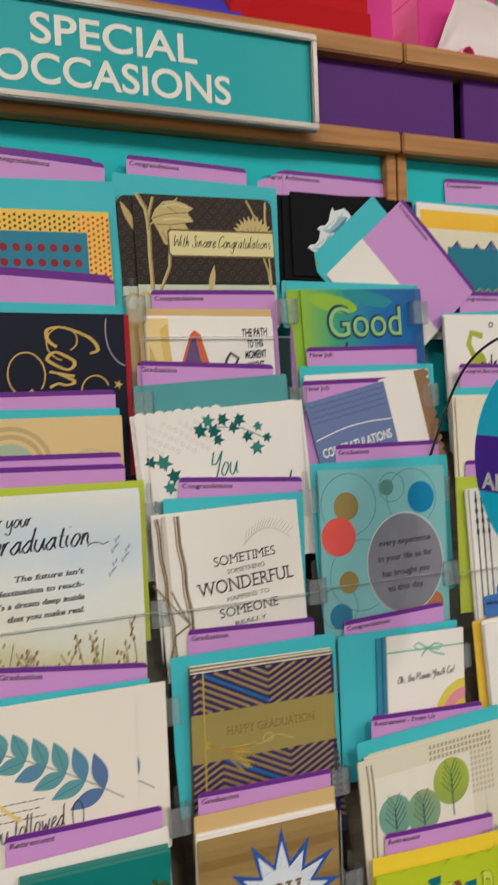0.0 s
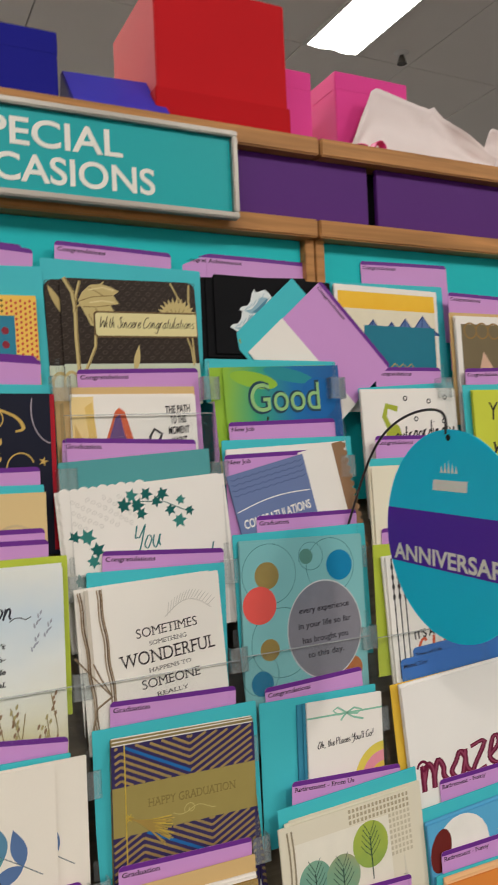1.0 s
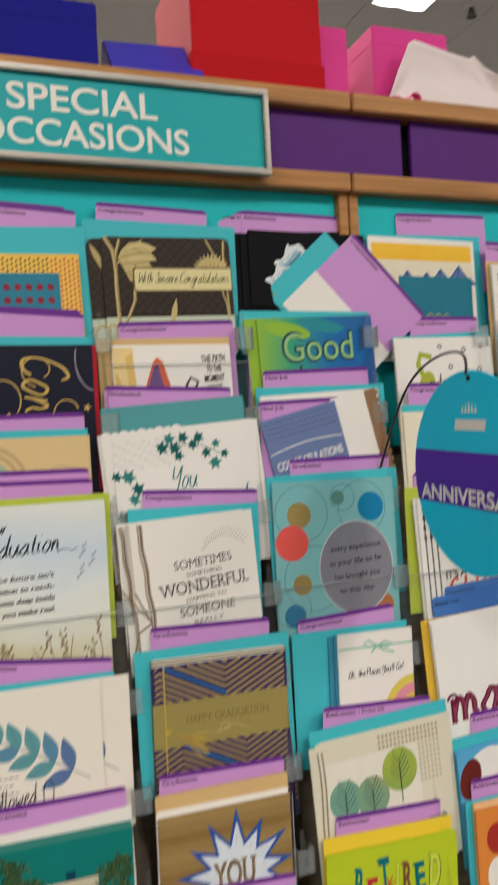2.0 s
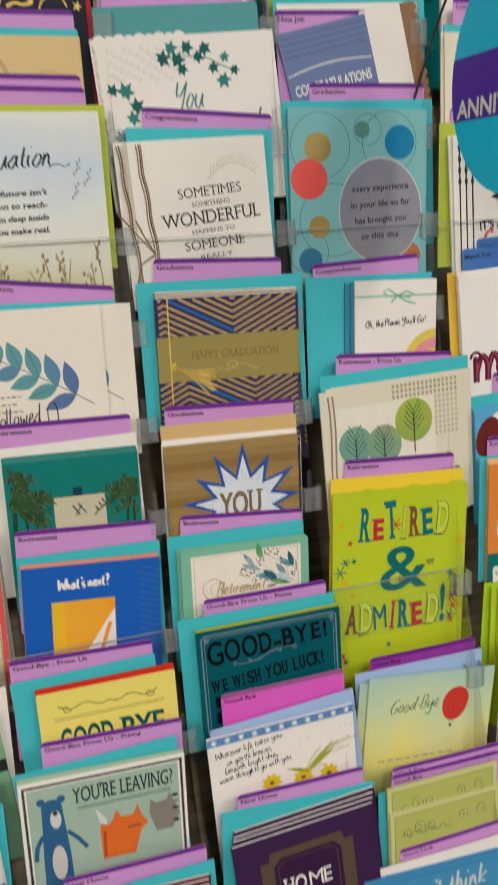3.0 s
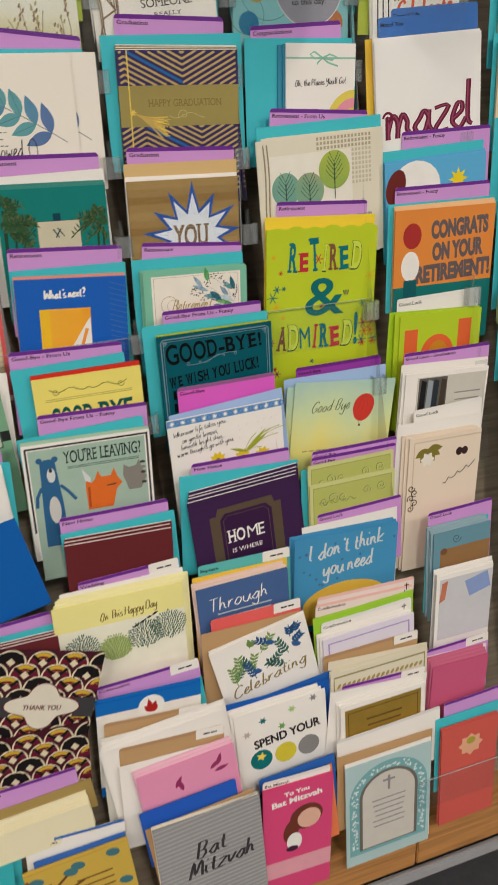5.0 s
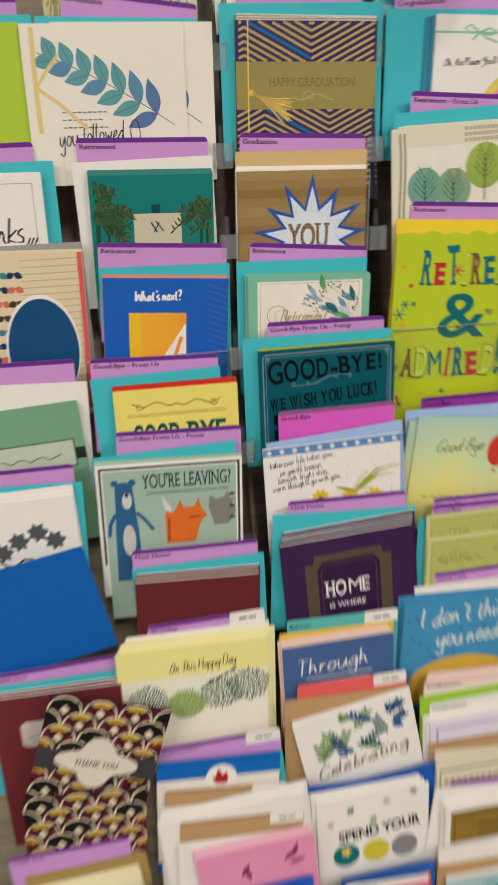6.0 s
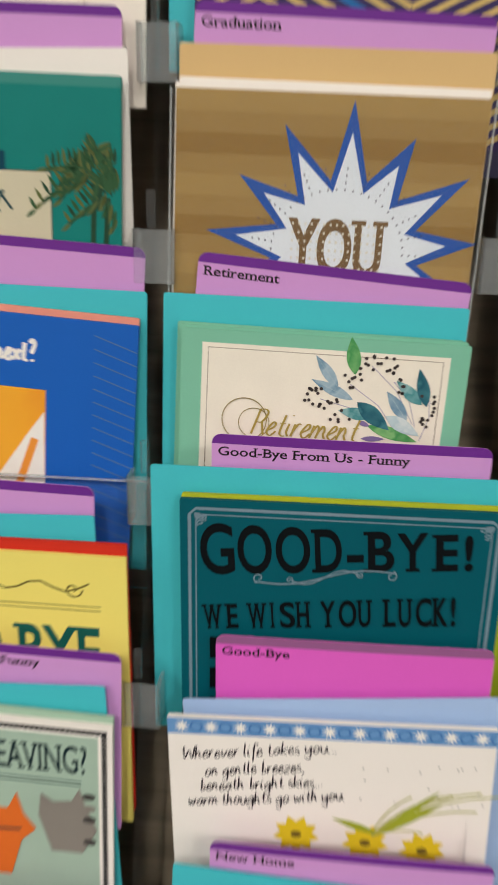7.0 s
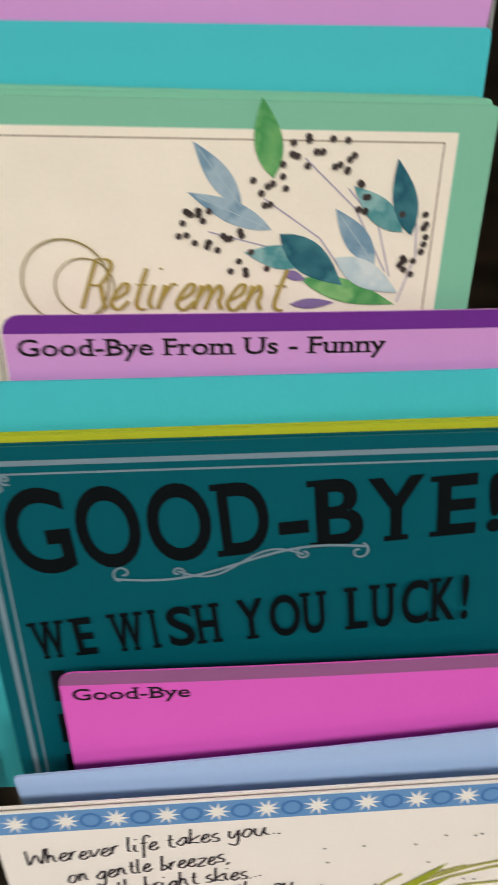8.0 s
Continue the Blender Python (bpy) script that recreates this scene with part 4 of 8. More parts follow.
def a_path(a):
    a.rect(0, 0.0, 0.17, 1, ink(236, 208, 146), "printed_panel")
    a.poly([(0.0, 0.62), (0.02, 0.20), (0.09, 0.36), (0.20, 0.62)], ink(214, 176, 104), "printed_shape")
    a.poly([(0.10, 0.08), (0.16, 0.04), (0.20, 0.5), (0.15, 0.62)], ink(226, 190, 110), "printed_shape")
    a.poly([(0.20, 0.62), (0.25, 0.34), (0.33, 0.12), (0.365, 0.085), (0.41, 0.12), (0.47, 0.34), (0.56, 0.62)], ink(210, 98, 62), "printed_mountain")
    a.poly([(0.215, 0.62), (0.265, 0.36), (0.335, 0.16), (0.37, 0.14), (0.40, 0.30), (0.46, 0.42), (0.50, 0.62)], blend([(0.0, (92, 70, 128)), (1.0, (128, 80, 120))], "v", 0.5, 30.0), "printed_mountain")
    for i, q in enumerate(("THE PATH", "TO THIS", "MOMENT", "WASN'T", "ALWAYS EASY", "OR CLEAR")):
        a.text(q, 0.845, 0.135 + i * 0.083, 0.060, DK, "CENTER", 1, 0.1, 0.002, 3, fit=(0.21, 0.13, 0.18, 0.13, 0.26, 0.16)[i])
    gy, dk = ink(120, 116, 114), ink(72, 68, 68)
    a.poly([(0.56, 0.60), (0.60, 0.42), (0.66, 0.38), (0.70, 0.60)], gy, "printed_grey_shape")
    a.stroke([(0.61, 0.42), (0.60, 0.32), (0.64, 0.26), (0.70, 0.30), (0.67, 0.36)], 0.022, dk, "printed_grey_curl")
    a.oval(0.625, 0.50, 0.020, 0.05, dk, "printed_grey_patch", 14)


def a_ivy(a):
    # embossed lace is flat; its relief's shade is painted in a greyer tone
    em = ink(226, 220, 212)
    for i in range(14):
        for j in range(3):
            a.curl(0.06 + i * 0.03, 0.05 + 0.06 * j + (i % 3) * 0.02, 0.016, 1.2, em, 0.006, i * 40, 1, "lace_relief_shade")
    for i in range(9):
        a.oval(0.02 + 0.055 * i, 0.002 + 0.006 * (i % 2), 0.034, 0.030, WHITE, "lace_edge", 16)
        a.oval(0.004 + 0.004 * (i % 2), 0.02 + 0.06 * i, 0.022, 0.034, WHITE, "lace_side", 14)
    iv, iv2 = ink(22, 96, 92), ink(54, 130, 122)
    for u, v, s in ((0.35, 0.11, 0.05), (0.40, 0.06, 0.045), (0.43, 0.12, 0.05), (0.49, 0.06, 0.045), (0.55, 0.11, 0.04), (0.59, 0.07, 0.045), (0.45, 0.17, 0.04), (0.63, 0.17, 0.04), (0.70, 0.12, 0.035),
                    (0.68, 0.24, 0.05), (0.75, 0.19, 0.035), (0.12, 0.26, 0.055), (0.05, 0.25, 0.04), (0.17, 0.34, 0.05), (0.14, 0.40, 0.045), (0.06, 0.5, 0.05)):
        c, d = math.cos(3.4 * u + 1.2 * v), math.sin(3.4 * u + 1.2 * v)
        lobes = ((0, -1.05), (0.28, -0.42), (0.88, -0.50), (0.52, 0.02), (0.74, 0.52), (0.2, 0.42), (0, 0.70), (-0.2, 0.42), (-0.74, 0.52), (-0.52, 0.02), (-0.88, -0.50), (-0.28, -0.42))
        a.poly([(u + s * (p * c - q * d), v + s * (p * d + q * c)) for p, q in lobes], iv if int(u * 100) % 2 else iv2, "printed_ivy_leaf")
    a.stroke([(0.35, 0.11), (0.46, 0.10), (0.60, 0.12), (0.75, 0.20)], 0.005, iv, "printed_stem")
    a.pen_text("You", 0.37, 0.37, 0.135, ink(40, 120, 120), 0.18, 0.007, 0.45)
    a.pen_text("Earned", 0.46, 0.53, 0.13, ink(26, 110, 112), 0.42, 0.009, 0.4)


def a_wonder(a):
    # darker flat strokes paint the shade of an embossed feather
    em = ink(206, 200, 190)
    a.stroke([(0.56 + 0.36 * (i / 10), 0.27 - 0.10 * math.sin(3 * i / 10)) for i in range(11)], 0.006, em, "feather_relief_shade")
    for i in range(16):
        k = i / 16
        a.stroke([(0.58 + 0.34 * k, 0.265 - 0.10 * math.sin(3 * k)), (0.60 + 0.38 * k, 0.17 - 0.09 * math.sin(3 * k) + 0.05 * k)], 0.005, em, "feather_relief_shade")
    for i, (s, h, f, sh) in enumerate((("SOMETIMES", 0.068, 0.46, 0), ("SOMETHING", 0.032, 0.28, 0), ("WONDERFUL", 0.095, 0.72, 0), ("HAPPENS TO", 0.030, 0.32, 0), ("SOMEONE", 0.066, 0.44, 0), ("REALLY", 0.030, 0.24, 0))):
        a.text(s, 0.57, (0.375, 0.44, 0.56, 0.625, 0.73, 0.80)[i], h, ink(52, 44, 44), "CENTER", 1, 0, 0.0, 3, fit=f, serif=True)
    tw = ink(156, 134, 108)
    tw2 = ink(116, 96, 74)
    a.rect(0.0, 0.0, 0.028, 1.1, ink(206, 196, 180), "folded_flap")
    for k, c in ((-0.045, tw), (-0.030, tw2), (0.082, tw), (0.100, tw2), (0.112, tw)):
        a.stroke([(k + 0.006 * math.sin(i * 1.3 + 9 * k) + 0.004 * i, 0.01 + 0.065 * i) for i in range(17)], 0.010, c, "twine")
    for p in ([(0.13, 0.74), (0.02, 0.60), (-0.10, 0.44)], [(0.13, 0.74), (0.06, 0.60), (0.02, 0.50)], [(0.13, 0.74), (0.02, 0.80), (-0.02, 0.94)]):
        a.stroke(p, 0.010, tw, "twine")
        a.stroke([(u + 0.006, v + 0.004) for u, v in p], 0.006, tw2, "twine")


def a_tassel(a):
    st, bl = foil(196, 168, 104, 0.35), ink(36, 104, 166)
    def band(v0, v1):
        a.rect(0, v0, 1, v1, ink(58, 48, 92), "printed_band")
        def line(u0, w0, u1, w1, mat, name, width):
            """A slanted stripe cut off at the band's and the card's edges."""
            pts = []
            for j in range(25):
                f = j / 24
                u, v = u0 + (u1 - u0) * f, w0 + (w1 - w0) * f
                if 0.004 <= u <= 0.996 and v0 + 0.004 <= v <= v1 - 0.004:
                    pts.append((u, v))
            if len(pts) > 1:
                a.stroke(pts, width, mat, name)
        # wide chevrons of gold thread, every fourth stripe a blue one
        for i in range(-9, 22):
            o = v0 - 0.30 + i * 0.043
            for k in range(-1, 4):
                u0 = 0.47 * k + (0.20 if v0 > 0.3 else 0.06)
                ends = (o + 0.235, o) if k % 2 else (o, o + 0.235)
                blue = i % 6 == 1 and k % 2 == 0
                line(u0, ends[0], u0 + 0.47, ends[1], bl if blue else st, "blue_stripe" if blue else "glitter_stripe", 0.020 if blue else 0.017)
    band(0.0, 0.265)
    band(0.55, 1.1)
    a.rect(0, 0.255, 1, 0.56, ink(158, 142, 82), "kraft_band")
    a.text("HAPPY GRADUATION", 0.54, 0.41, 0.055, ink(128, 112, 62), "CENTER", 1, 0, 0.0003, 0, fit=0.62, serif=True)
    a.curl(0.52, 0.475, 0.045, 1.2, ink(196, 180, 116), 0.005, 150)
    a.stroke([(0.40 + 0.03 * i, 0.48 + 0.02 * math.sin(i * 0.8)) for i in range(11)], 0.005, ink(196, 180, 116), "printed_flourish")
    gold = foil(248, 214, 96, 0.3)
    a.stroke([(0.085, 0.0), (0.085, 0.9)], 0.009, gold, "gold_cord")
    a.star(0.105, 0.452, 0.014, 0.03, 6, gold, "gold_knot")
    rng = random.Random(14)
    for i in range(26):
        v = 0.50 + 0.0065 * i + rng.uniform(-0.012, 0.012)
        a.stroke([(0.105, 0.452), (0.17, 0.478 + 0.0006 * i), (0.25, 0.49 + 0.0030 * i), (0.33 + 0.08 * rng.random(), v)], 0.007, (gold, GOLD)[i % 2], "gold_tassel_thread")


def a_burst(a):
    for i in range(6):
        a.rect(0, 0.13 * i, 1, 0.13 * i + 0.065, ink(146, 112, 54) if i % 2 else ink(168, 136, 78), "printed_stripe")
    def burst(k, mat, name, inner):
        pts = []
        for i in range(26):
            t = math.pi * 2 * i / 26 - math.pi / 2
            r = inner if i % 2 else (0.485 - 0.05 * ((i * 5) % 4) / 3 + (0.03 if i % 13 == 0 else 0)) - k
            pts.append((0.575 + 0.97 * r * math.cos(t), 0.492 + 0.92 * r * math.sin(t)))
        a.poly(pts, mat, name)
    burst(0.0, ink(34, 84, 168), "printed_burst", 0.255)
    burst(0.105, ink(228, 232, 238), "printed_burst_middle", 0.215)
    for i in range(26):
        t = radians(180 + 180 * i / 25)
        for k in range(1 + 3 * (i % 2)):
            a.oval(0.55 + (0.22 + 0.022 * k) * math.cos(t), 0.490 + (0.2 + 0.022 * k) * math.sin(t), 0.0035, 0.0035, ink(60, 60, 80), "printed_speck", 6)
    a.text("YOU", 0.55, 0.568, 0.185, ink(120, 92, 58), "CENTER", 1, 0, 0.008, fit=0.33, serif=True)
    for i in range(15):
        for j in range(6):
            a.oval(0.40 + 0.021 * i, 0.403 + 0.028 * j, 0.0045, 0.0045, ink(222, 214, 196), "printed_dot", 6)


def a_sprig(a):
    a.rect(0.075, 0.044, 0.935, 0.95, ink(240, 232, 216), "white_panel")
    a.stroke([(0.097, 0.93), (0.097, 0.061), (0.912, 0.061), (0.912, 0.93)], 0.0028, ink(120, 96, 70), "printed_border")
    def wash(c, d):
        """Watercolour that pools and thins."""
        return blend([(0.0, c), (0.45, d), (0.6, c), (1.0, d)], "u", 2.2, 70.0)
    cols = dict(b=wash((110, 144, 166), (160, 182, 194)), t=wash((72, 138, 142), (140, 180, 180)), d=wash((34, 88, 104), (70, 128, 136)), p=wash((176, 198, 204), (206, 216, 216)), g=wash((70, 146, 84), (132, 186, 120)), u=ink(130, 112, 160))
    def leaf(u, v, length, turn, c, width=0.045):
        a.leaf(u, v, length, width, turn, cols[c], "printed_leaf")
        du, dv = math.cos(radians(turn)) * length * 0.9, math.sin(radians(turn)) * length * 0.9
        a.stroke([(u, v), (u + du, v + dv)], 0.0014, ink(170, 190, 196), "printed_vein")
    stem = ink(176, 168, 186)
    for p, q in (((0.67, 0.09), (0.83, 0.29)), ((0.60, 0.16), (0.78, 0.33)), ((0.75, 0.14), (0.84, 0.3)), ((0.50, 0.22), (0.72, 0.31)), ((0.88, 0.2), (0.86, 0.35))):
        a.stroke([p, ((p[0] + q[0]) / 2 + 0.015, (p[1] + q[1]) / 2 - 0.015), q], 0.003, stem, "printed_stem")
    leaf(0.560, 0.175, 0.14, -128, "b", 0.04)
    leaf(0.615, 0.125, 0.135, -100, "g", 0.05)
    leaf(0.615, 0.215, 0.165, -157, "b", 0.04)
    leaf(0.690, 0.272, 0.125, -173, "t")
    leaf(0.630, 0.222, 0.155, 38, "d", 0.06)
    leaf(0.735, 0.265, 0.14, 28, "p", 0.05)
    leaf(0.672, 0.305, 0.19, 15, "g")
    leaf(0.855, 0.216, 0.125, -140, "t")
    leaf(0.872, 0.222, 0.14, -106, "d")
    leaf(0.810, 0.278, 0.13, -128, "b")
    leaf(0.640, 0.292, 0.045, 20, "u", 0.018)
    leaf(0.655, 0.355, 0.085, -3, "u", 0.02)
    rng = random.Random(3)
    for u, v, n in ((0.665, 0.08, 9), (0.73, 0.085, 8), (0.605, 0.145, 8), (0.758, 0.15, 7), (0.475, 0.21, 14), (0.53, 0.225, 7), (0.575, 0.285, 6), (0.885, 0.21, 6), (0.875, 0.28, 8)):
        for k in range(n):
            a.oval(u + rng.uniform(-0.035, 0.035), v + rng.uniform(-0.03, 0.03), 0.0062, 0.0062, ink(70, 62, 60), "printed_berry", 8)
    a.ring(0.235, 0.315, 0.080, 0.0035, ink(150, 134, 84), "gold_flourish", 36)
    a.ring(0.27, 0.325, 0.055, 0.0028, ink(150, 134, 84), "gold_flourish", 36)
    a.pen_text("Retirement", 0.262, 0.366, 0.094, ink(168, 148, 74), 0.385, 0.0062, 0.5)


def a_bye(a):
    lt = ink(118, 140, 152)
    for m, w in ((0.030, 0.010), (0.050, 0.004)):
        a.stroke([(m, 0.95), (m, m + 0.02), (m + 0.02, m), (1 - m - 0.02, m), (1 - m, m + 0.02), (1 - m, 0.95)], w, lt, "printed_border")
    for s in (1, -1):
        u = 0.052 if s > 0 else 0.948
        for k in range(3):
            a.curl(u + s * (0.012 + 0.014 * (k % 2)), 0.055 + 0.015 * (k // 2) + 0.004 * k, 0.011, 1.2, lt, 0.0045, 60 * k, s, "printed_corner")
        for t in (20, 45, 70):
            a.leaf(u - s * 0.006, 0.044, 0.030, 0.009, t if s > 0 else 180 - t, lt, "printed_corner_leaf")
    bk = ink(3, 9, 13, 0.6)
    a.slab("GOOD-BYE!", 0.058, 0.252, 0.174, 0.86, bk, 4.3, -0.36, 0.024)
    main = [(0.235 + 0.44 * i / 36, 0.268 - 0.052 * i / 36 + 0.016 * math.sin(6.2832 * i / 36)) for i in range(37)]
    a.stroke(main, 0.0052, lt, "printed_flourish")
    for sg in (1, -1):
        part_line = [(0.455 + sg * 0.11 * i / 20, 0.242 - sg * 0.013 * i / 20 - sg * 0.020 * math.sin(3.1416 * i / 20)) for i in range(21)]
        a.stroke(part_line, 0.0042, lt, "printed_flourish")
    for u, v, r, st, hd in ((0.250, 0.256, 0.019, 110, 1), (0.345, 0.258, 0.014, 60, -1), (0.565, 0.226, 0.014, 240, -1), (0.660, 0.226, 0.019, 290, 1)):
        a.curl(u, v, r, 1.0, lt, 0.0042, st, hd)
    a.slab("WE WISH YOU LUCK!", 0.076, 0.447, 0.088, 0.80, bk, 4.6, 0.18, 0.026)
    for i in range(3):
        a.rect(0.095, 0.475 + 0.115 * i, 0.12, 0.555 + 0.115 * i, bk, "letter_stem")


def a_wherever(a):
    a.rect(0, 0.004, 1, 0.062, ink(104, 150, 200), "printed_band")
    for i in range(11):
        u = 0.045 + i * 0.091
        a.star(u, 0.034, 0.010, 0.026, 9, WHT, "printed_daisy")
        a.ring(u + 0.045, 0.034, 0.018, 0.006, ink(70, 120, 180), "printed_scroll", 12)
    for i, s in enumerate(("Wherever life takes you...", "on gentle breezes,", "beneath bright skies...", "warm thoughts go with you.")):
        a.pen_text(s, (0.05, 0.115, 0.10, 0.06)[i], 0.155 + i * 0.0605, 0.044, ink(52, 46, 52), (0.47, 0.31, 0.38, 0.49)[i], 0.0043, 0.25, 6.0, 0.35)
    yl = ink(226, 200, 40)
    for u, v in ((0.40, 0.40), (0.62, 0.42), (0.80, 0.44)):
        for t in range(0, 360, 40):
            a.leaf(u, v + 0.03, 0.075, 0.040, t + 10, yl, "printed_petal")
        a.oval(u, v + 0.03, 0.018, 0.014, ink(120, 100, 40), "printed_flower_middle", 12)
    og = ink(158, 168, 50)
    for t, l in ((-44, 0.30), (-38, 0.38), (-33, 0.42), (-62, 0.2), (-28, 0.34), (-16, 0.16)):
        a.stroke([(0.64 + l * f * math.cos(radians(t - 14 + 22 * f)), 0.42 + l * f * math.sin(radians(t - 14 + 22 * f))) for f in (0.0, 0.2, 0.4, 0.6, 0.8, 1.0)], 0.006, ink(176, 176, 92), "printed_grass")
    for t, l in ((-44, 0.26), (-34, 0.24), (-160, 0.16)):
        a.leaf(0.66, 0.41, l, 0.026, t, og, "printed_blade")
    rng = random.Random(5)
    for i in range(16):
        a.oval(rng.uniform(0.6, 0.98), rng.uniform(0.12, 0.3), 0.004, 0.003, ink(150, 150, 140), "printed_speck", 6)


def a_home(a):
    br, d2 = ink(92, 78, 62), ink(58, 30, 66)
    a.poly([(0.17, 1.0), (0.17, 0.20), (0.23, 0.20), (0.25, 0.13), (0.75, 0.13), (0.77, 0.20), (0.83, 0.20), (0.83, 1.0)], br, "printed_plaque")
    a.poly([(0.26, 1.0), (0.26, 0.25), (0.31, 0.19), (0.69, 0.19), (0.74, 0.25), (0.74, 1.0)], d2, "printed_plaque_middle")
    a.stroke([(0.29, 1.0), (0.29, 0.26), (0.33, 0.22), (0.67, 0.22), (0.71, 0.26), (0.71, 1.0)], 0.006, br, "printed_border")
    a.slab("HO", 0.310, 0.49, 0.125, 0.165, WHT, 0, 0, 0.03)
    a.text("M", 0.480, 0.49, 0.125, WHT, "LEFT", 1, 0, 0.0, 0, fit=0.098)
    a.slab("E", 0.587, 0.49, 0.125, 0.068, WHT, 0, 0, 0.006)
    a.text("IS WHERE", 0.475, 0.60, 0.045, WHT, "CENTER", 1, 0, 0.0005, 0, fit=0.28)


def a_baptism(a):
    a.pen_text("Through", 0.14, 0.30, 0.15, WHT, 0.62, 0.012, 0.2, 4)
    a.bars(0.2, 0.8, 0.34, 2, 0.06, FROST)


def sprigs(a, n, seed, cols, v0, v1, name="printed_sprig"):
    rng = random.Random(seed)
    for i in range(n):
        u, v, t = rng.uniform(0.12, 0.84), rng.uniform(v0, v1), rng.uniform(-150, -30)
        c = cols[i % len(cols)]
        du, dv = math.cos(radians(t)), math.sin(radians(t))
        size = min(0.2, (0.93 - u) / max(0.05, du) if du > 0 else (u - 0.07) / max(0.05, -du), (v - 0.04) / -dv)
        a.stroke([(u, v), (u + size * du, v + size * dv)], 0.009, c, name)
        for k in range(1, 6):
            for s in (-1, 1):
                p, q = u + size * 0.2 * k * du, v + size * 0.2 * k * dv
                if 0.07 < p < 0.93 and q > 0.07:
                    a.leaf(p, q, 0.065, 0.028, t + s * 48, c, name)


def a_celebrate(a):
    sprigs(a, 15, 17, (ink(60, 104, 92), ink(120, 150, 80), ink(40, 84, 130)), 0.10, 0.52)
    for u, v in ((0.85, 0.3), (0.4, 0.42), (0.6, 0.15)):
        a.oval(u, v, 0.05, 0.03, ink(52, 96, 150), "printed_shape", 14, 30)
    a.pen_text("Celebrating", 0.12, 0.64, 0.13, BRASS, 0.8, 0.014, 0.35, 6)


def a_spend(a):
    for u, v, c in ((0.3, 0.16, TEALINK), (0.62, 0.12, LGRN), (0.86, 0.06, GREY), (0.12, 0.28, ink(200, 180, 170)), (0.5, 0.30, GRN)):
        a.star(u, v, 0.022, 0.05, 6, c, "printed_star")
    a.text("SPEND YOUR", 0.19, 0.50, 0.11, DK, "LEFT", 1, 0, 0.005, 5, fit=0.74)
    for u, c in ((0.25, TEALINK), (0.52, ink(214, 196, 60)), (0.78, GREY)):
        a.oval(u, 0.66, 0.12, 0.13, c, "printed_shape")
        a.star(u, 0.62, 0.03, 0.06, 5, ink(240, 214, 90), "printed_star")


def a_pink(a):
    a.text("To You", 0.30, 0.16, 0.07, WHT, "LEFT", 1, 0, 0.004, 5, fit=0.36)
    a.text("Bat Mitzvah", 0.12, 0.31, 0.095, WHT, "LEFT", 1, 0, 0.005, 4, fit=0.72)
    a.oval(0.62, 0.60, 0.24, 0.22, ink(112, 56, 44), "printed_shape", 24, -12)
    a.oval(0.40, 0.80, 0.11, 0.2, ink(112, 56, 44), "printed_shape", 24, 10)
    a.oval(0.66, 0.64, 0.17, 0.17, ink(226, 178, 156), "printed_oval")
    a.oval(0.45, 1.0, 0.11, 0.16, WHT, "printed_white_shape")
    a.oval(0.42, 1.12, 0.09, 0.05, ink(70, 40, 60), "printed_dark_shape")
    a.rect(0.0, 1.3, 1, 1.6, ink(226, 160, 170), "printed_panel")


def a_blackflower(a):
    wp, mid, bp = ink(226, 232, 232), ink(150, 184, 198), ink(88, 140, 164)
    def petal(du, dv, k):
        """A broad waved petal, shaded along its fold."""
        edge = [(0.13, 0.37), (0.17, 0.33), (0.24, 0.32), (0.29, 0.26), (0.31, 0.17), (0.345, 0.10), (0.37, 0.14), (0.43, 0.125), (0.50, 0.10), (0.56, 0.145), (0.60, 0.20), (0.52, 0.28), (0.46, 0.37), (0.38, 0.43), (0.30, 0.45), (0.22, 0.42)]
        a.poly([(du + u * k, dv + v * k) for u, v in edge], wp, "printed_petal")
        a.poly([(du + u * k, dv + v * k) for u, v in ((0.20, 0.38), (0.30, 0.36), (0.38, 0.28), (0.44, 0.20), (0.53, 0.20), (0.48, 0.28), (0.40, 0.38), (0.30, 0.42))], mid, "printed_petal_fold")
        a.poly([(du + u * k, dv + v * k) for u, v in ((0.30, 0.40), (0.40, 0.33), (0.50, 0.23), (0.55, 0.20), (0.49, 0.30), (0.40, 0.41))], bp, "printed_petal_shade")
        for i in range(5):
            a.stroke([(du + (0.20 + 0.06 * i) * k, dv + (0.38 - 0.03 * i) * k), (du + (0.26 + 0.055 * i) * k, dv + (0.33 - 0.045 * i) * k)], 0.005, mid, "printed_vein")
    petal(0.12, 0.03, 0.60)
    petal(0.045, 0.18, 0.56)
    petal(0.17, 0.27, 0.55)
    a.oval(0.24, 0.49, 0.06, 0.03, ink(150, 160, 60), "printed_bud", 16)


def a_good(a):
    for u, v, ru, rv, c in ((0.25, 0.10, 0.20, 0.06, ink(146, 190, 60)), (0.55, 0.07, 0.22, 0.05, ink(40, 140, 150)), (0.80, 0.25, 0.16, 0.16, ink(28, 104, 172)), (0.5, 0.55, 0.26, 0.12, ink(206, 210, 50))):
        a.oval(u, v, ru, rv, c, "printed_wash", 24, 12)
    a.text("Good", 0.185, 0.345, 0.235, ink(40, 70, 84), "LEFT", 1, 0, 0.011, 0, fit=0.62)
    a.text("Good", 0.196, 0.338, 0.220, ink(150, 196, 128), "LEFT", 1, 0, 0.0, 0, fit=0.60)
    a.pen_text("things", 0.22, 0.62, 0.24, ink(40, 60, 40), 0.62, 0.016, 0.2)


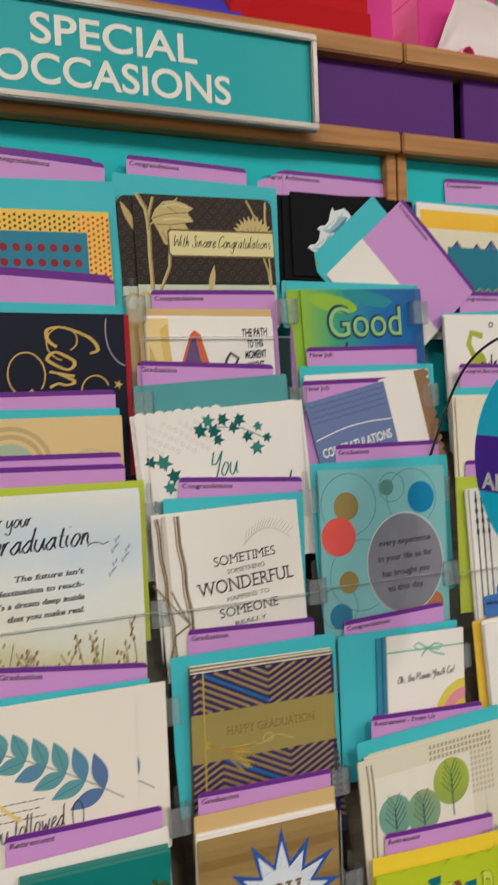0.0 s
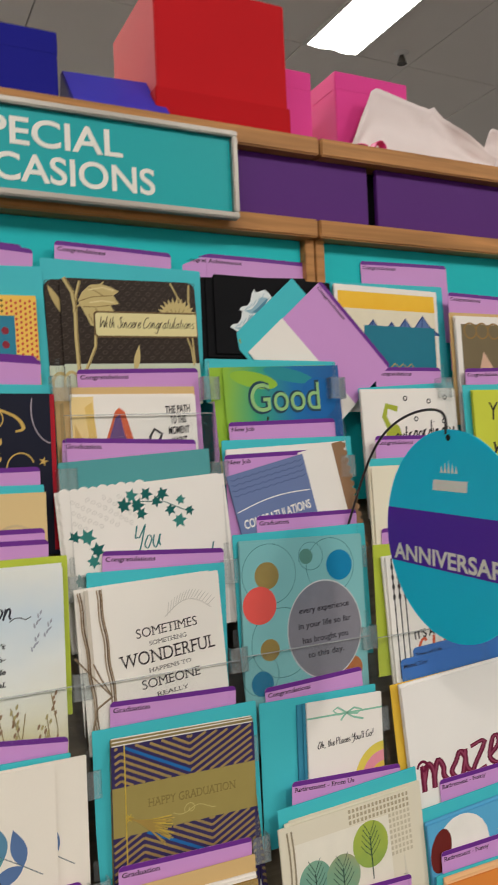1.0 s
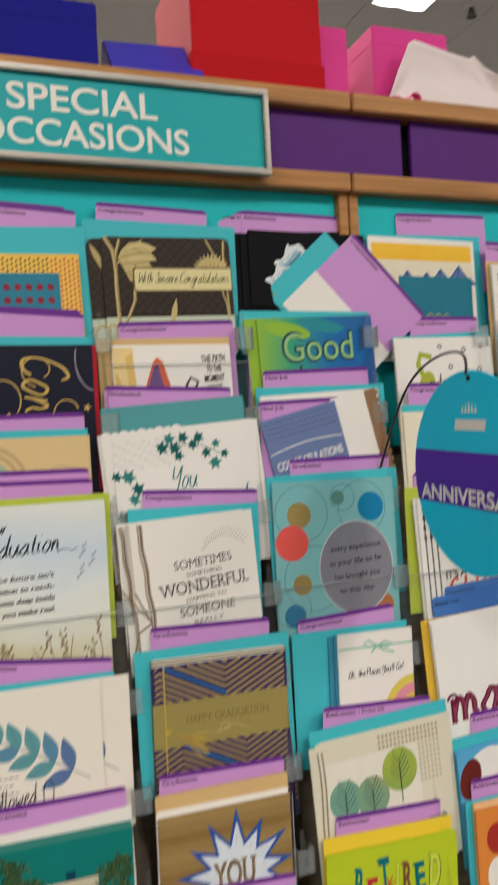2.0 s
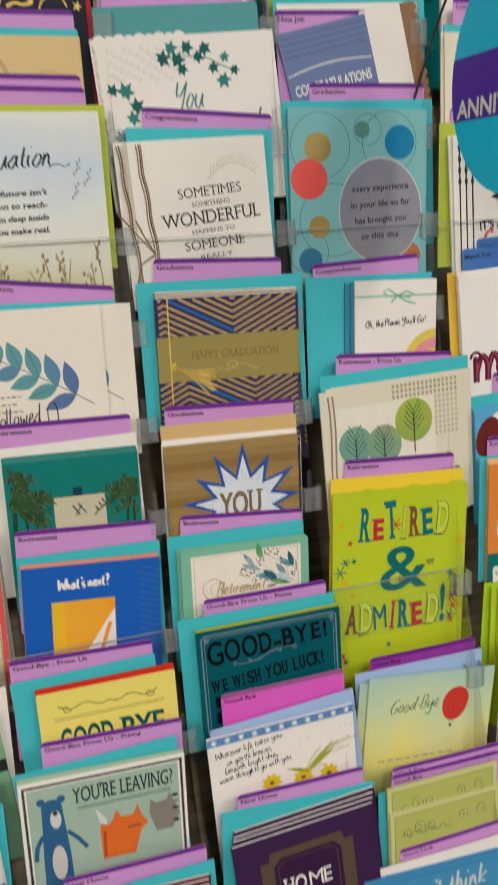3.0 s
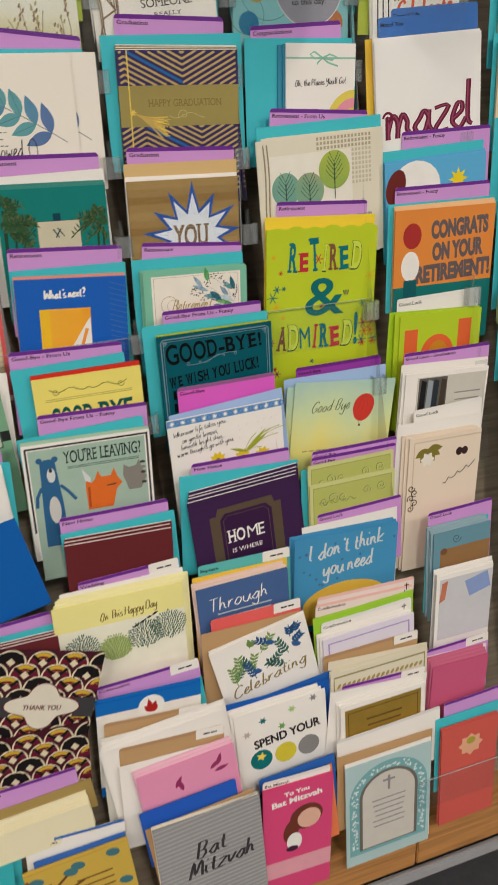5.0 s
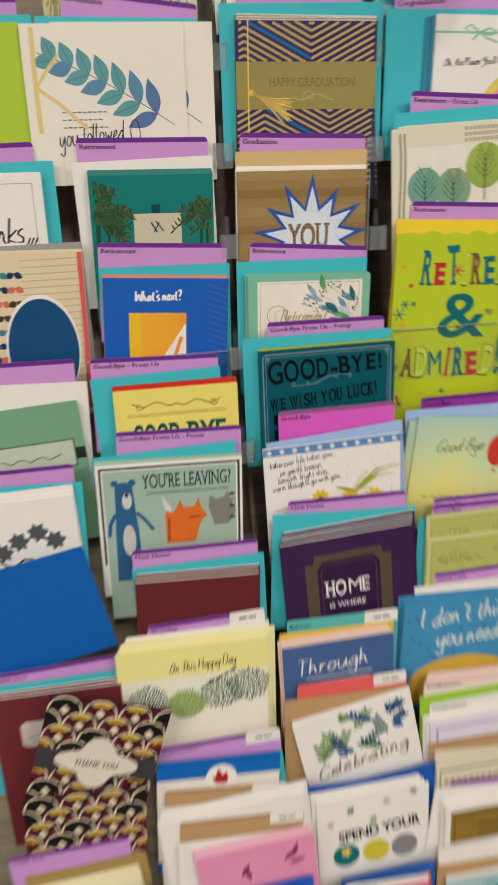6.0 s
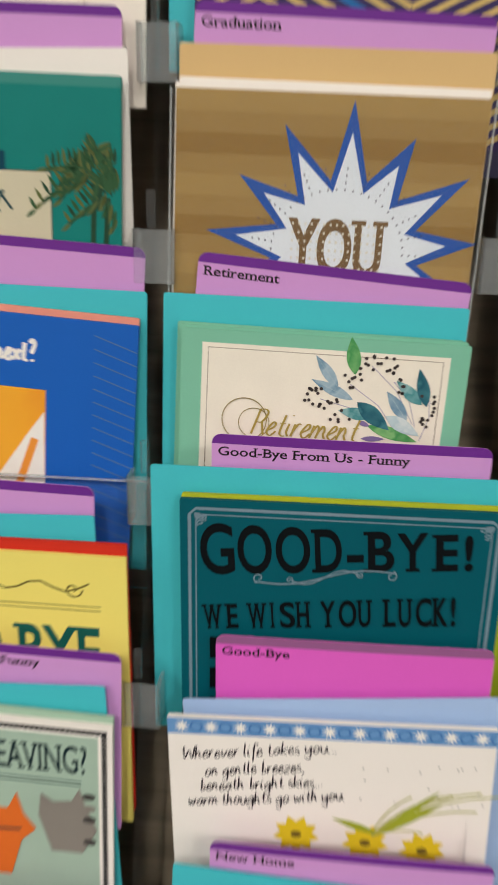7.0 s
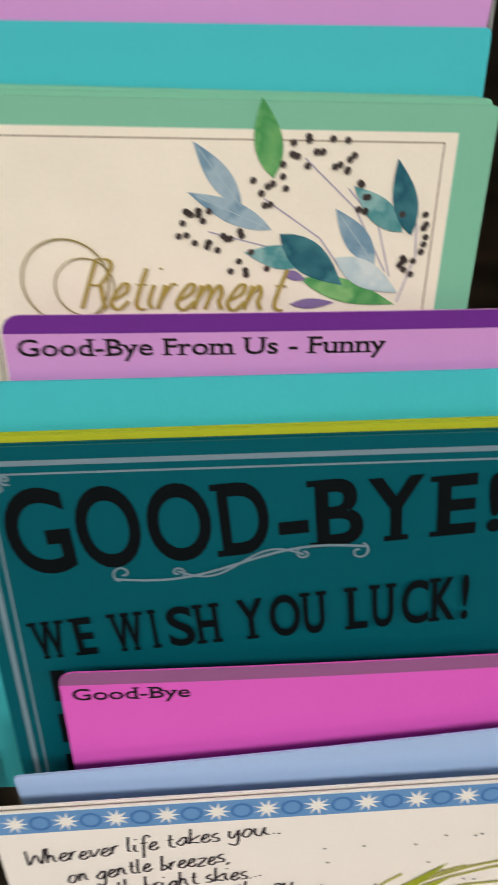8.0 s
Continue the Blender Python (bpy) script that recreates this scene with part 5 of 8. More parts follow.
def a_newjob_back(a):
    for i in range(3):
        a.rect(0.58 + i * 0.11, 0.05, 0.67 + i * 0.11, 0.95, (KRAFT, WHT, ink(170, 140, 104))[i], "layered_strip")


def a_newjob(a):
    dk = ink(74, 90, 132)
    for j in range(4):
        a.stroke([(0.03 + 0.047 * i, 0.05 + 0.06 * j + 0.02 * abs(math.sin(i * 1.57))) for i in range(21)], 0.008, dk, "printed_lace")
    for dv, w in ((0.42, 0.012), (0.76, 0.012)):
        a.stroke([(0.02 + 0.096 * i, dv - 0.05 * math.sin(math.pi * i / 10)) for i in range(11)], w, WHT if dv < 0.5 else dk, "printed_line")
    a.text("CONGRATULATIONS", 0.5, 0.62, 0.10, WHT, "CENTER", 1, 0, 0.003, 0, fit=0.88)


def a_circles(a):
    ol = ink(60, 110, 112)
    for u, v, r in ((0.22, 0.22, 0.21), (0.72, 0.2, 0.20), (0.3, 0.7, 0.24), (0.12, 0.9, 0.14), (0.56, 0.12, 0.10)):
        a.ring(u, v, r, 0.004, ol, "printed_ring", 40)
    for u, v, r, c in ((0.20, 0.23, 0.095, BRASS), (0.135, 0.43, 0.13, ink(232, 92, 84)), (0.52, 0.12, 0.055, ink(90, 140, 130)), (0.795, 0.20, 0.11, ink(20, 130, 176)), (0.20, 0.74, 0.075, BRASS), (0.13, 0.96, 0.085, ink(36, 120, 156)), (0.86, 0.95, 0.09, ink(180, 110, 60))):
        a.oval(u, v, r, r, c, "printed_circle", 32)
    a.oval(0.65, 0.645, 0.310, 0.350, ink(206, 206, 208), "silver_disc_edge", 44)
    a.oval(0.65, 0.645, 0.302, 0.341, foil(150, 148, 158, 0.45), "silver_disc", 44)
    for i, s in enumerate(("every experience", "in your life so far", "has brought you", "to this day.")):
        a.text(s, 0.65, 0.510 + 0.105 * i, 0.042, ink(50, 46, 56), "CENTER", 1, 0, 0.001, 3, fit=(0.42, 0.44, 0.38, 0.30)[i])


def a_places(a):
    gr = ink(140, 196, 170)
    a.rect(0, 0.165, 1, 0.185, gr, "ribbon")
    for p in ([(0.52, 0.175), (0.40, 0.10), (0.34, 0.13), (0.40, 0.18), (0.52, 0.175)], [(0.52, 0.175), (0.62, 0.13), (0.72, 0.16), (0.66, 0.20), (0.52, 0.175)],
              [(0.52, 0.175), (0.60, 0.23), (0.74, 0.27)], [(0.52, 0.175), (0.46, 0.22), (0.44, 0.25)]):
        a.stroke(p, 0.022, gr, "ribbon_bow")
    a.pen_text("Oh, the Places You'll Go!", 0.13, 0.515, 0.075, DK, 0.74, 0.009, 0.2, 3)
    for r, c in ((0.42, ink(226, 206, 90)), (0.33, ink(228, 150, 166)), (0.22, ink(232, 200, 90)), (0.12, ink(222, 140, 160))):
        pts = [(1.0 - r * math.sin(radians(90 * i / 10)), 1.02 - r * 1.1 * math.cos(radians(90 * i / 10))) for i in range(11)]
        a.poly([(1.0, 1.02)] + pts, c, "printed_swirl")


def a_trees(a):
    a.rect(0.10, 0.12, 0.80, 1.0, ink(236, 230, 214), "white_panel")
    for i in range(16):
        for j in range(3):
            a.rect(0.50 + 0.030 * i, 0.015 + 0.035 * j, 0.518 + 0.030 * i, 0.038 + 0.035 * j, ink(176, 164, 136), "punched_hole")
        if i > 9:
            for j in range(8):
                a.rect(0.50 + 0.030 * i, 0.12 + 0.035 * j, 0.518 + 0.030 * i, 0.143 + 0.035 * j, ink(200, 190, 164), "punched_hole_pale")
    for k in (0.055, 0.085):
        a.stroke([(k + 0.008 * math.sin(i), 0.03 + 0.12 * i) for i in range(8)], 0.012, ink(150, 138, 112), "twine")
    dk = ink(44, 70, 62)
    for n, (u, v, r, c, c2) in enumerate(((0.225, 0.375, 0.118, (112, 160, 144), (140, 180, 150)), (0.425, 0.40, 0.125, (126, 164, 134), (196, 170, 110)), (0.645, 0.265, 0.135, (134, 164, 84), (178, 190, 76)))):
        a.oval(u, v, r, r * 1.08, blend([(0.0, c2), (0.5, c), (1.0, c)], "v", 0.8, 30 + n), "printed_crown", 30)
    for u, v in ((0.225, 0.375), (0.425, 0.40), (0.645, 0.265)):
        a.stroke([(u, v - 0.05), (u, v + 0.22)], 0.008, dk, "printed_trunk")
        for k in range(5):
            for s in (-1, 1):
                w = 0.075 - 0.008 * k
                a.stroke([(u, v + 0.075 - 0.033 * k), (u + s * w * 0.6, v + 0.035 - 0.035 * k), (u + s * w, v - 0.005 - 0.033 * k)], 0.0042, dk, "printed_twig")


def a_retired(a):
    for i in range(6):
        a.oval(0.09 + 0.164 * i, 0.018, 0.090, 0.050 + 0.010 * (i % 2), paper(190, 206, 44, 0.35), "scalloped_edge", 22)
    cs = (TEALINK, ink(196, 60, 50), ink(226, 170, 40), ink(150, 60, 90), ink(230, 214, 60))
    rng = random.Random(2)
    for i in range(22):
        u, v = rng.choice((rng.uniform(0.04, 0.16), rng.uniform(0.84, 0.97), rng.uniform(0.25, 0.75))), rng.uniform(0.04, 1.2)
        s = 0.02 + 0.014 * (i % 3)
        for t in (0, 60, 120):
            c, d = s * math.cos(radians(t)), s * math.sin(radians(t))
            a.stroke([(u - c, v - d), (u + c, v + d)], 0.008, cs[i % 4], "printed_spark" if i % 4 else "printed_spark_teal")
    tl, rd, br, lm = ink(14, 112, 122), ink(190, 48, 60), ink(128, 84, 60), ink(206, 220, 80)
    def word(s, u0, u1, v, h, cols, tall):
        step = (u1 - u0) / sum(0.5 if ch in "Ii!" else 1.0 for ch in s)
        x = u0
        for i, ch in enumerate(s):
            w = step * (0.5 if ch in "Ii!" else 1.0)
            c = cols[i]
            wide = w * (0.62 if ch in "Ii!" else 0.86)
            k = h * tall[i]
            if c is lm:
                a.text(ch, x + w / 2, v + 0.006, k * 1.02, ink(60, 90, 60), "CENTER", 1, 0, 0.014, (i % 3 - 1) * 4, fit=wide * 1.12, name="letter_outline", serif=True)
            a.text(ch, x + w / 2, v, k, c, "CENTER", 1, 0, 0.0 if ch == "M" else 0.009, (i % 3 - 1) * 4, fit=wide, serif=ch != "M")
            x += w
    word("RETIRED", 0.17, 0.86, 0.32, 0.235, (tl, rd, tl, lm, br, tl, lm), (1, 0.62, 1.15, 0.9, 0.9, 0.8, 0.95))
    a.text("&", 0.52, 0.70, 0.33, ink(16, 108, 110), "CENTER", 1, 0, 0.004, 0, fit=0.36)
    for k in range(7):
        a.rect(0.70 + 0.008 * k, 0.505 + 0.02 * (k % 2), 0.706 + 0.008 * k, 0.525 + 0.02 * (k % 2), ink(60, 60, 90), "printed_speck")
    word("ADMIRED!", 0.08, 0.86, 0.98, 0.225, (br, lm, tl, rd, tl, rd, lm, tl), (0.9, 0.95, 0.85, 0.9, 0.9, 0.75, 0.95, 1.25))


def a_balloon(a):
    rd, dk = ink(210, 62, 50), ink(150, 146, 96)
    a.pen_text("Good-Bye", 0.19, 0.285, 0.10, ink(70, 74, 60), 0.37, 0.0065, 0.5, 3, 0.3)
    pts = [(0.70 + 0.105 * math.cos(6.2832 * i / 32), 0.245 + 0.115 * math.sin(6.2832 * i / 32) * (1.0 if i > 16 else 1.32)) for i in range(32)]
    a.poly([(u - 0.10 * (v - 0.245), v) for u, v in pts], rd, "printed_balloon")
    for k in (-0.045, 0.0, 0.045):
        a.stroke([(0.70 + k * math.sin(3.1416 * i / 10) + 0.012 - 0.004 * i, 0.14 + 0.024 * i) for i in range(11)], 0.003, ink(190, 50, 42), "printed_seam")
    for k in (-0.012, 0.012):
        a.stroke([(0.68 + 1.6 * k, 0.39), (0.672 + 0.5 * k, 0.425)], 0.003, BRN, "printed_cord")
    a.rect(0.662, 0.424, 0.684, 0.446, BRN, "printed_basket")
    for i, (u0, u1) in enumerate(((0.12, 0.73), (0.33, 0.78), (0.22, 0.70))):
        for k in range(9):
            q = u0 + (u1 - u0) * k / 9
            a.rect(q, 0.655 + 0.058 * i - 0.0016 * k, q + (u1 - u0) * (0.075 + 0.02 * (k % 3) / 3), 0.664 + 0.058 * i - 0.0016 * k, dk, "small_print")


def a_lime(a):
    gr, dk = ink(186, 190, 104), ink(112, 116, 52)
    a.rect(0.045, 0.05, 0.955, 0.80, gr, "embossed_panel")
    a.stroke([(0.04, 0.80), (0.04, 0.045), (0.96, 0.045), (0.96, 0.80)], 0.012, ink(160, 164, 84), "relief_shade_border")
    # looping scroll-work; flat dark and pale lines paint the relief's shade and light
    for u, v, r, h in ((0.16, 0.22, 0.05, 1), (0.26, 0.19, 0.06, -1), (0.38, 0.20, 0.05, 1), (0.66, 0.18, 0.05, -1), (0.84, 0.16, 0.06, 1)):
        a.curl(u, v, r, 1.4, dk, 0.009, 40, h)
        a.curl(u + 0.008, v + 0.006, r, 1.4, ink(214, 214, 150), 0.005, 40, h)
    for k in range(3):
        a.stroke([(0.10 + 0.14 * k + 0.012 * i, 0.24 - 0.02 * math.sin(i * 0.8 + k)) for i in range(14)], 0.007, dk, "relief_shade_line")


def a_dont(a):
    rng = random.Random(8)
    for i in range(14):
        a.star(rng.uniform(0.03, 0.97), rng.uniform(0.04, 0.5), 0.008, 0.02, 5, ink(70, 110, 150), "printed_star")
    a.pen_text("I don't think", 0.15, 0.225, 0.15, FROST, 0.72, 0.016, 0.25, 5, 0.3)
    a.pen_text("you need", 0.27, 0.405, 0.15, FROST, 0.5, 0.016, 0.25, 5, 0.3)
    pts = [(0.5 - 0.42 * math.cos(math.pi * i / 16), 0.72 - 0.22 * math.sin(math.pi * i / 16)) for i in range(17)]
    a.poly(pts + [(0.92, 0.9), (0.08, 0.9)], ink(226, 182, 70), "printed_arch")


def a_confirm(a):
    a.stroke([(0.06, 1), (0.06, 0.07), (0.94, 0.07), (0.94, 1)], 0.022, ink(176, 150, 200), "printed_border")
    a.bars(0.25, 0.75, 0.22, 2, 0.08, GREY)


def a_gold(a):
    a.rect(0.05, 0.06, 0.95, 0.8, foil(196, 160, 70, 0.4), "gold_panel")
    a.stroke([(0.09, 0.78), (0.09, 0.11), (0.91, 0.11), (0.91, 0.78)], 0.012, ink(120, 92, 40), "printed_border")
    a.bars(0.3, 0.72, 0.24, 2, 0.09, ink(110, 84, 40), 0.025)


def a_kraftrow(a):
    for i in range(18):
        a.oval(0.08 + 0.05 * i, 0.16, 0.016, 0.03, ink(168, 152, 84), "printed_leaf_row", 8, 30)
    a.stroke([(0.03, 0.5), (0.03, 0.05), (0.97, 0.05), (0.97, 0.5)], 0.02, ink(150, 138, 84), "printed_border")


def a_arch(a):
    tl, dk = ink(120, 172, 176), ink(112, 106, 98)
    def arch(m, c, nm):
        pts = [(0.5 - (0.46 - m) * math.cos(math.pi * i / 18), 0.50 - (0.45 - m) * math.sin(math.pi * i / 18)) for i in range(19)]
        a.poly(pts + [(0.96 - m, 1.28 - m * 0.4), (0.04 + m, 1.28 - m * 0.4)], c, nm)
    arch(0.0, tl, "printed_arch")
    rng = random.Random(4)
    for i in range(110):
        k = i / 109
        if k < 0.3:
            u, v = 0.10, 1.2 - 0.7 * k / 0.3
        elif k < 0.7:
            t = math.pi * (k - 0.3) / 0.4
            u, v = 0.5 - 0.40 * math.cos(t), 0.50 - 0.39 * math.sin(t)
        else:
            u, v = 0.90, 0.5 + 0.7 * (k - 0.7) / 0.3
        a.star(u + rng.uniform(-0.03, 0.03), v + rng.uniform(-0.03, 0.03), 0.008, 0.024, 4, ink(222, 230, 226), "printed_vine_leaf", rng.uniform(0, 90))
    arch(0.115, dk, "printed_arch_edge")
    arch(0.15, ink(206, 200, 190), "printed_arch_middle")
    a.stroke([(0.5, 0.26), (0.5, 0.46)], 0.03, GREY, "printed_cross")
    a.stroke([(0.43, 0.32), (0.57, 0.32)], 0.03, GREY, "printed_cross")
    a.bars(0.3, 0.7, 0.56, 6, 0.075, GREY, 0.016)


def a_mountain(a):
    a.rect(0.03, 0.035, 0.97, 0.17, blend([(0.0, (246, 196, 60)), (0.5, (240, 178, 30)), (1.0, (248, 214, 120))], "v", 0.6, 30.0), "printed_sky")
    a.rect(0.03, 0.17, 0.97, 0.7, ink(232, 222, 196), "printed_ground")
    dk, md = ink(40, 62, 122), ink(90, 116, 168)
    for u, v, q in ((0.36, 0.36, 0.10), (0.54, 0.36, 0.09), (0.68, 0.36, 0.12), (0.86, 0.36, 0.15)):
        a.poly([(u - q, v), (u - q * 0.1, v - q * 1.05), (u + q * 0.3, v - q * 0.5), (u + q, v)], md, "printed_peak")
        a.stroke([(u - q, v), (u - q * 0.1, v - q * 1.05), (u + q * 0.3, v - q * 0.5), (u + q, v)], 0.012, dk, "printed_ridge")
        a.stroke([(u - q * 0.1, v - q * 1.05), (u - q * 0.2, v - q * 0.4), (u + q * 0.1, v)], 0.008, dk, "printed_ridge")
    a.rect(0.26, 0.30, 0.96, 0.95, ink(32, 120, 142), "printed_sea")
    for i in range(3):
        a.stroke([(0.46 + 0.08 * i, 0.66), (0.54 + 0.08 * i, 0.60), (0.60 + 0.07 * i, 0.65)], 0.010, BRASS, "printed_bird")


def a_goose(a):
    for u, v in ((0.45, 0.07), (0.70, 0.10), (0.88, 0.07), (0.55, 0.25), (0.85, 0.28)):
        a.ring(u, v, 0.018, 0.010, DK, "printed_ring", 12)
    a.oval(0.30, 0.42, 0.085, 0.14, ink(170, 180, 60), "printed_shape", 20, 10)
    a.stroke([(0.28, 0.35), (0.22, 0.22), (0.25, 0.13), (0.36, 0.16)], 0.05, ink(170, 180, 60), "printed_shape")
    a.pen_text("extraordinary", 0.32, 0.45, 0.16, DK, 0.64, 0.012, 0.25, 4, 0.3)


def a_beige(a):
    for i in range(4):
        a.ring(0.3 + 0.15 * i, 0.3, 0.08, 0.006, ink(180, 160, 120), "printed_ring")


def a_grads(a):
    for u in (0.06, 0.12, 0.18):
        a.stroke([(u, 0.02), (u, 1.1)], 0.014, DK, "tassel_cord")
        for k in range(4):
            a.oval(u, 0.1 + 0.09 * k, 0.016, 0.03, ink(60, 56, 60), "tassel_bead", 10)
    for u, v in ((0.50, 0.50), (0.8, 0.45)):
        a.poly([(u - 0.08, v + 0.02), (u + 0.08, v + 0.01), (u + 0.08, v + 0.10), (u, v + 0.125), (u - 0.08, v + 0.11)], ink(58, 54, 58), "printed_cap_band")
        a.poly([(u - 0.15, v + 0.01), (u - 0.01, v - 0.065), (u + 0.15, v - 0.02), (u + 0.01, v + 0.065)], DK, "printed_cap")
        a.stroke([(u, v), (u + 0.12, v + 0.02), (u + 0.125, v + 0.12)], 0.010, ink(190, 150, 60), "printed_tassel")
    a.text("IT'S A DAY TO", 0.24, 0.78, 0.075, DK, "LEFT", 1, 0, 0.003, 4, fit=0.6)
    a.pen_text("Celebrate", 0.28, 0.96, 0.17, ink(222, 96, 60), 0.64, 0.026, 0.3, 6)


def a_mazel(a):
    dk, md = ink(108, 24, 56), ink(150, 70, 96)
    a.pen_text("mazel", 0.10, 0.755, 0.36, dk, 0.82, 0.042, 0.1, 3)
    a.pen_text("mazel", 0.105, 0.750, 0.35, md, 0.81, 0.012, 0.1, 3)
    a.curl(0.11, 0.585, 0.05, 1.2, dk, 0.020, 180)


def a_bluewhite(a):
    a.oval(0.30, 0.22, 0.24, 0.22, WHT, "printed_white_shape")
    a.oval(0.10, 0.20, 0.09, 0.15, ink(110, 40, 36), "printed_dark_shape", 20, 20)
    a.star(0.72, 0.20, 0.05, 0.10, 8, ink(238, 210, 40), "printed_yellow_shape")
    a.rect(0.66, 0.22, 0.76, 0.5, ink(238, 210, 40), "printed_yellow_shape")


def a_redcard(a):
    a.rect(0, 0.66, 1, 1.2, ink(20, 112, 108), "printed_panel")
    gy = ink(104, 92, 92)
    for i, (s, u, f) in enumerate((("CONGRATS", 0.36, 0.58), ("ON YOUR", 0.38, 0.52), ("RETIREMENT!", 0.22, 0.76))):
        a.text(s, u, 0.25 + 0.19 * i, 0.14, gy, "LEFT", 1, 0, 0.012, 2, fit=f)
    a.oval(0.17, 0.22, 0.09, 0.11, ink(170, 50, 46), "printed_red_shape")
    a.oval(0.16, 0.48, 0.09, 0.13, WHT, "printed_white_shape")
    a.rect(0.10, 0.60, 0.23, 0.78, ink(20, 90, 96), "printed_dark_shape")


def a_lol(a):
    c = ink(226, 104, 56)
    a.rect(0.06, 0.16, 0.22, 0.7, c, "printed_letter")
    a.rect(0.72, 0.10, 0.88, 0.7, c, "printed_letter")
    a.oval(0.47, 0.48, 0.21, 0.24, c, "printed_letter", 30)
    a.oval(0.48, 0.48, 0.13, 0.17, ink(206, 140, 40), "printed_letter_middle", 24)


def a_photo(a):
    a.rect(0.14, 0.05, 0.98, 0.7, ink(206, 200, 188), "printed_panel")
    a.rect(0.16, 0.06, 0.5, 0.68, ink(96, 90, 82), "printed_photo")
    for u, c in ((0.19, ink(30, 30, 34)), (0.27, ink(150, 158, 164)), (0.34, ink(46, 54, 60)), (0.43, ink(70, 60, 50))):
        a.poly([(u, 0.08), (u + 0.06, 0.10), (u + 0.04, 0.66), (u - 0.03, 0.68)], c, "printed_stripe")
    a.bars(0.6, 0.92, 0.25, 2, 0.08, GREY, 0.014)


def a_floral(a):
    a.stroke([(0.07, 1), (0.07, 0.06), (1, 0.06)], 0.02, ink(214, 190, 160), "printed_border")
    for t in range(0, 180, 30):
        a.leaf(0.26, 0.16, 0.20, 0.10, t, ink(130, 118, 50), "printed_leaf")
    for t in range(0, 360, 60):
        a.leaf(0.26, 0.30, 0.10, 0.07, t, ink(236, 228, 214), "printed_petal")
    for u in (0.70, 0.78):
        a.oval(u, 0.26, 0.045, 0.055, ink(60, 40, 40), "printed_dot")
    a.stroke([(0.5 + 0.04 * i, 0.66 - 0.02 * i + 0.03 * math.sin(i * 2.2)) for i in range(12)], 0.012, DK, "script_line")
    for k in range(5):
        a.curl(0.06 + 0.05 * (k % 2), 0.66 + 0.07 * k, 0.05, 1.3, ink(60, 50, 40), 0.012, k * 70)


def a_photostack(a):
    a.rect(0.12, 0.30, 1, 0.75, ink(150, 112, 72), "printed_panel")
    a.curl(0.4, 0.15, 0.08, 1.5, ink(70, 96, 106), 0.014)
    a.oval(0.18, 0.34, 0.06, 0.06, BRN, "printed_dot")


def a_paint(a):
    a.rect(0.06, 0.08, 1, 1.2, ink(206, 204, 206), "printed_panel")
    a.poly([(0.1, 0.15), (0.2, 0.12), (0.16, 0.45), (0.06, 0.5)], ink(196, 120, 90), "printed_brush_stroke")
    a.poly([(0.5, 0.2), (0.9, 0.1), (0.98, 0.4), (0.6, 0.5)], ink(140, 160, 206), "printed_brush_stroke")


def a_coral(a):
    for t in range(0, 360, 45):
        a.leaf(0.52, 0.44, 0.22, 0.17, t, ink(226, 170, 136), "printed_petal")
    a.oval(0.52, 0.36, 0.08, 0.07, ink(168, 160, 60), "printed_flower_middle")


def a_dots(a):
    rng = random.Random(6)
    for i in range(24):
        for j in range(16):
            a.oval(0.02 + i * 0.042, 0.02 + j * 0.05 + 0.02 * (i % 2), 0.012, 0.014, (ink(206, 70, 60) if i > 16 else ink(90, 70, 40)), "printed_dot" if i > 16 else "printed_dark_dot", 8)
    a.rect(-0.0, 0.16, 0.80, 1.2, ink(44, 130, 156), "printed_panel")
    for i in range(7):
        for j in range(2):
            a.oval(0.08 + i * 0.105, 0.30 + 0.13 * j, 0.034, 0.036, ink(140, 40, 54), "printed_berry", 14)
    for i in range(9):
        a.stroke([(0.06 + 0.075 * i, 0.56), (0.09 + 0.075 * i, 0.72)], 0.016, ink(120, 176, 190), "printed_stroke")


def a_goldscript(a):
    def swing(cu, cv, ru, rv, a0, a1, width, mat=GOLD, shrink=0.0):
        n = 30
        pts = []
        for i in range(n + 1):
            t, k = radians(a0 + (a1 - a0) * i / n), 1 - shrink * i / n
            pts.append((cu + ru * k * math.cos(t), cv + rv * k * math.sin(t)))
        a.stroke([p for p in pts if p[0] < 0.96], width, mat, "gold_script_line")
    a.pen_text("Cong", 0.40, 0.10, 0.36, GOLD, 0.62, 0.024, 0.30, -90)
    swing(0.52, 0.20, 0.15, 0.14, 100, 420, 0.010, GOLD, 0.5)
    swing(0.24, 0.44, 0.13, 0.16, 120, 400, 0.011)
    swing(0.74, 0.56, 0.13, 0.14, 60, 340, 0.011, GOLD, 0.3)
    swing(0.98, 0.12, 0.16, 0.26, 90, 200, 0.009, ink(170, 160, 170))
    a.star(0.90, 0.52, 0.014, 0.04, 5, GOLD, "gold_star")
    a.rect(0.965, 0.0, 1.0, 1.2, ink(170, 24, 40), "red_edge")


def a_tan(a):
    for r in (0.30, 0.24):
        a.ring(0.15, 0.36, r, 0.035, ink(196, 168, 120), "printed_arc", 36)
    a.oval(0.15, 0.36, 0.19, 0.19, ink(170, 186, 160), "printed_disc")
    a.ring(0.75, 0.42, 0.18, 0.02, ink(206, 182, 140), "printed_arc", 30)


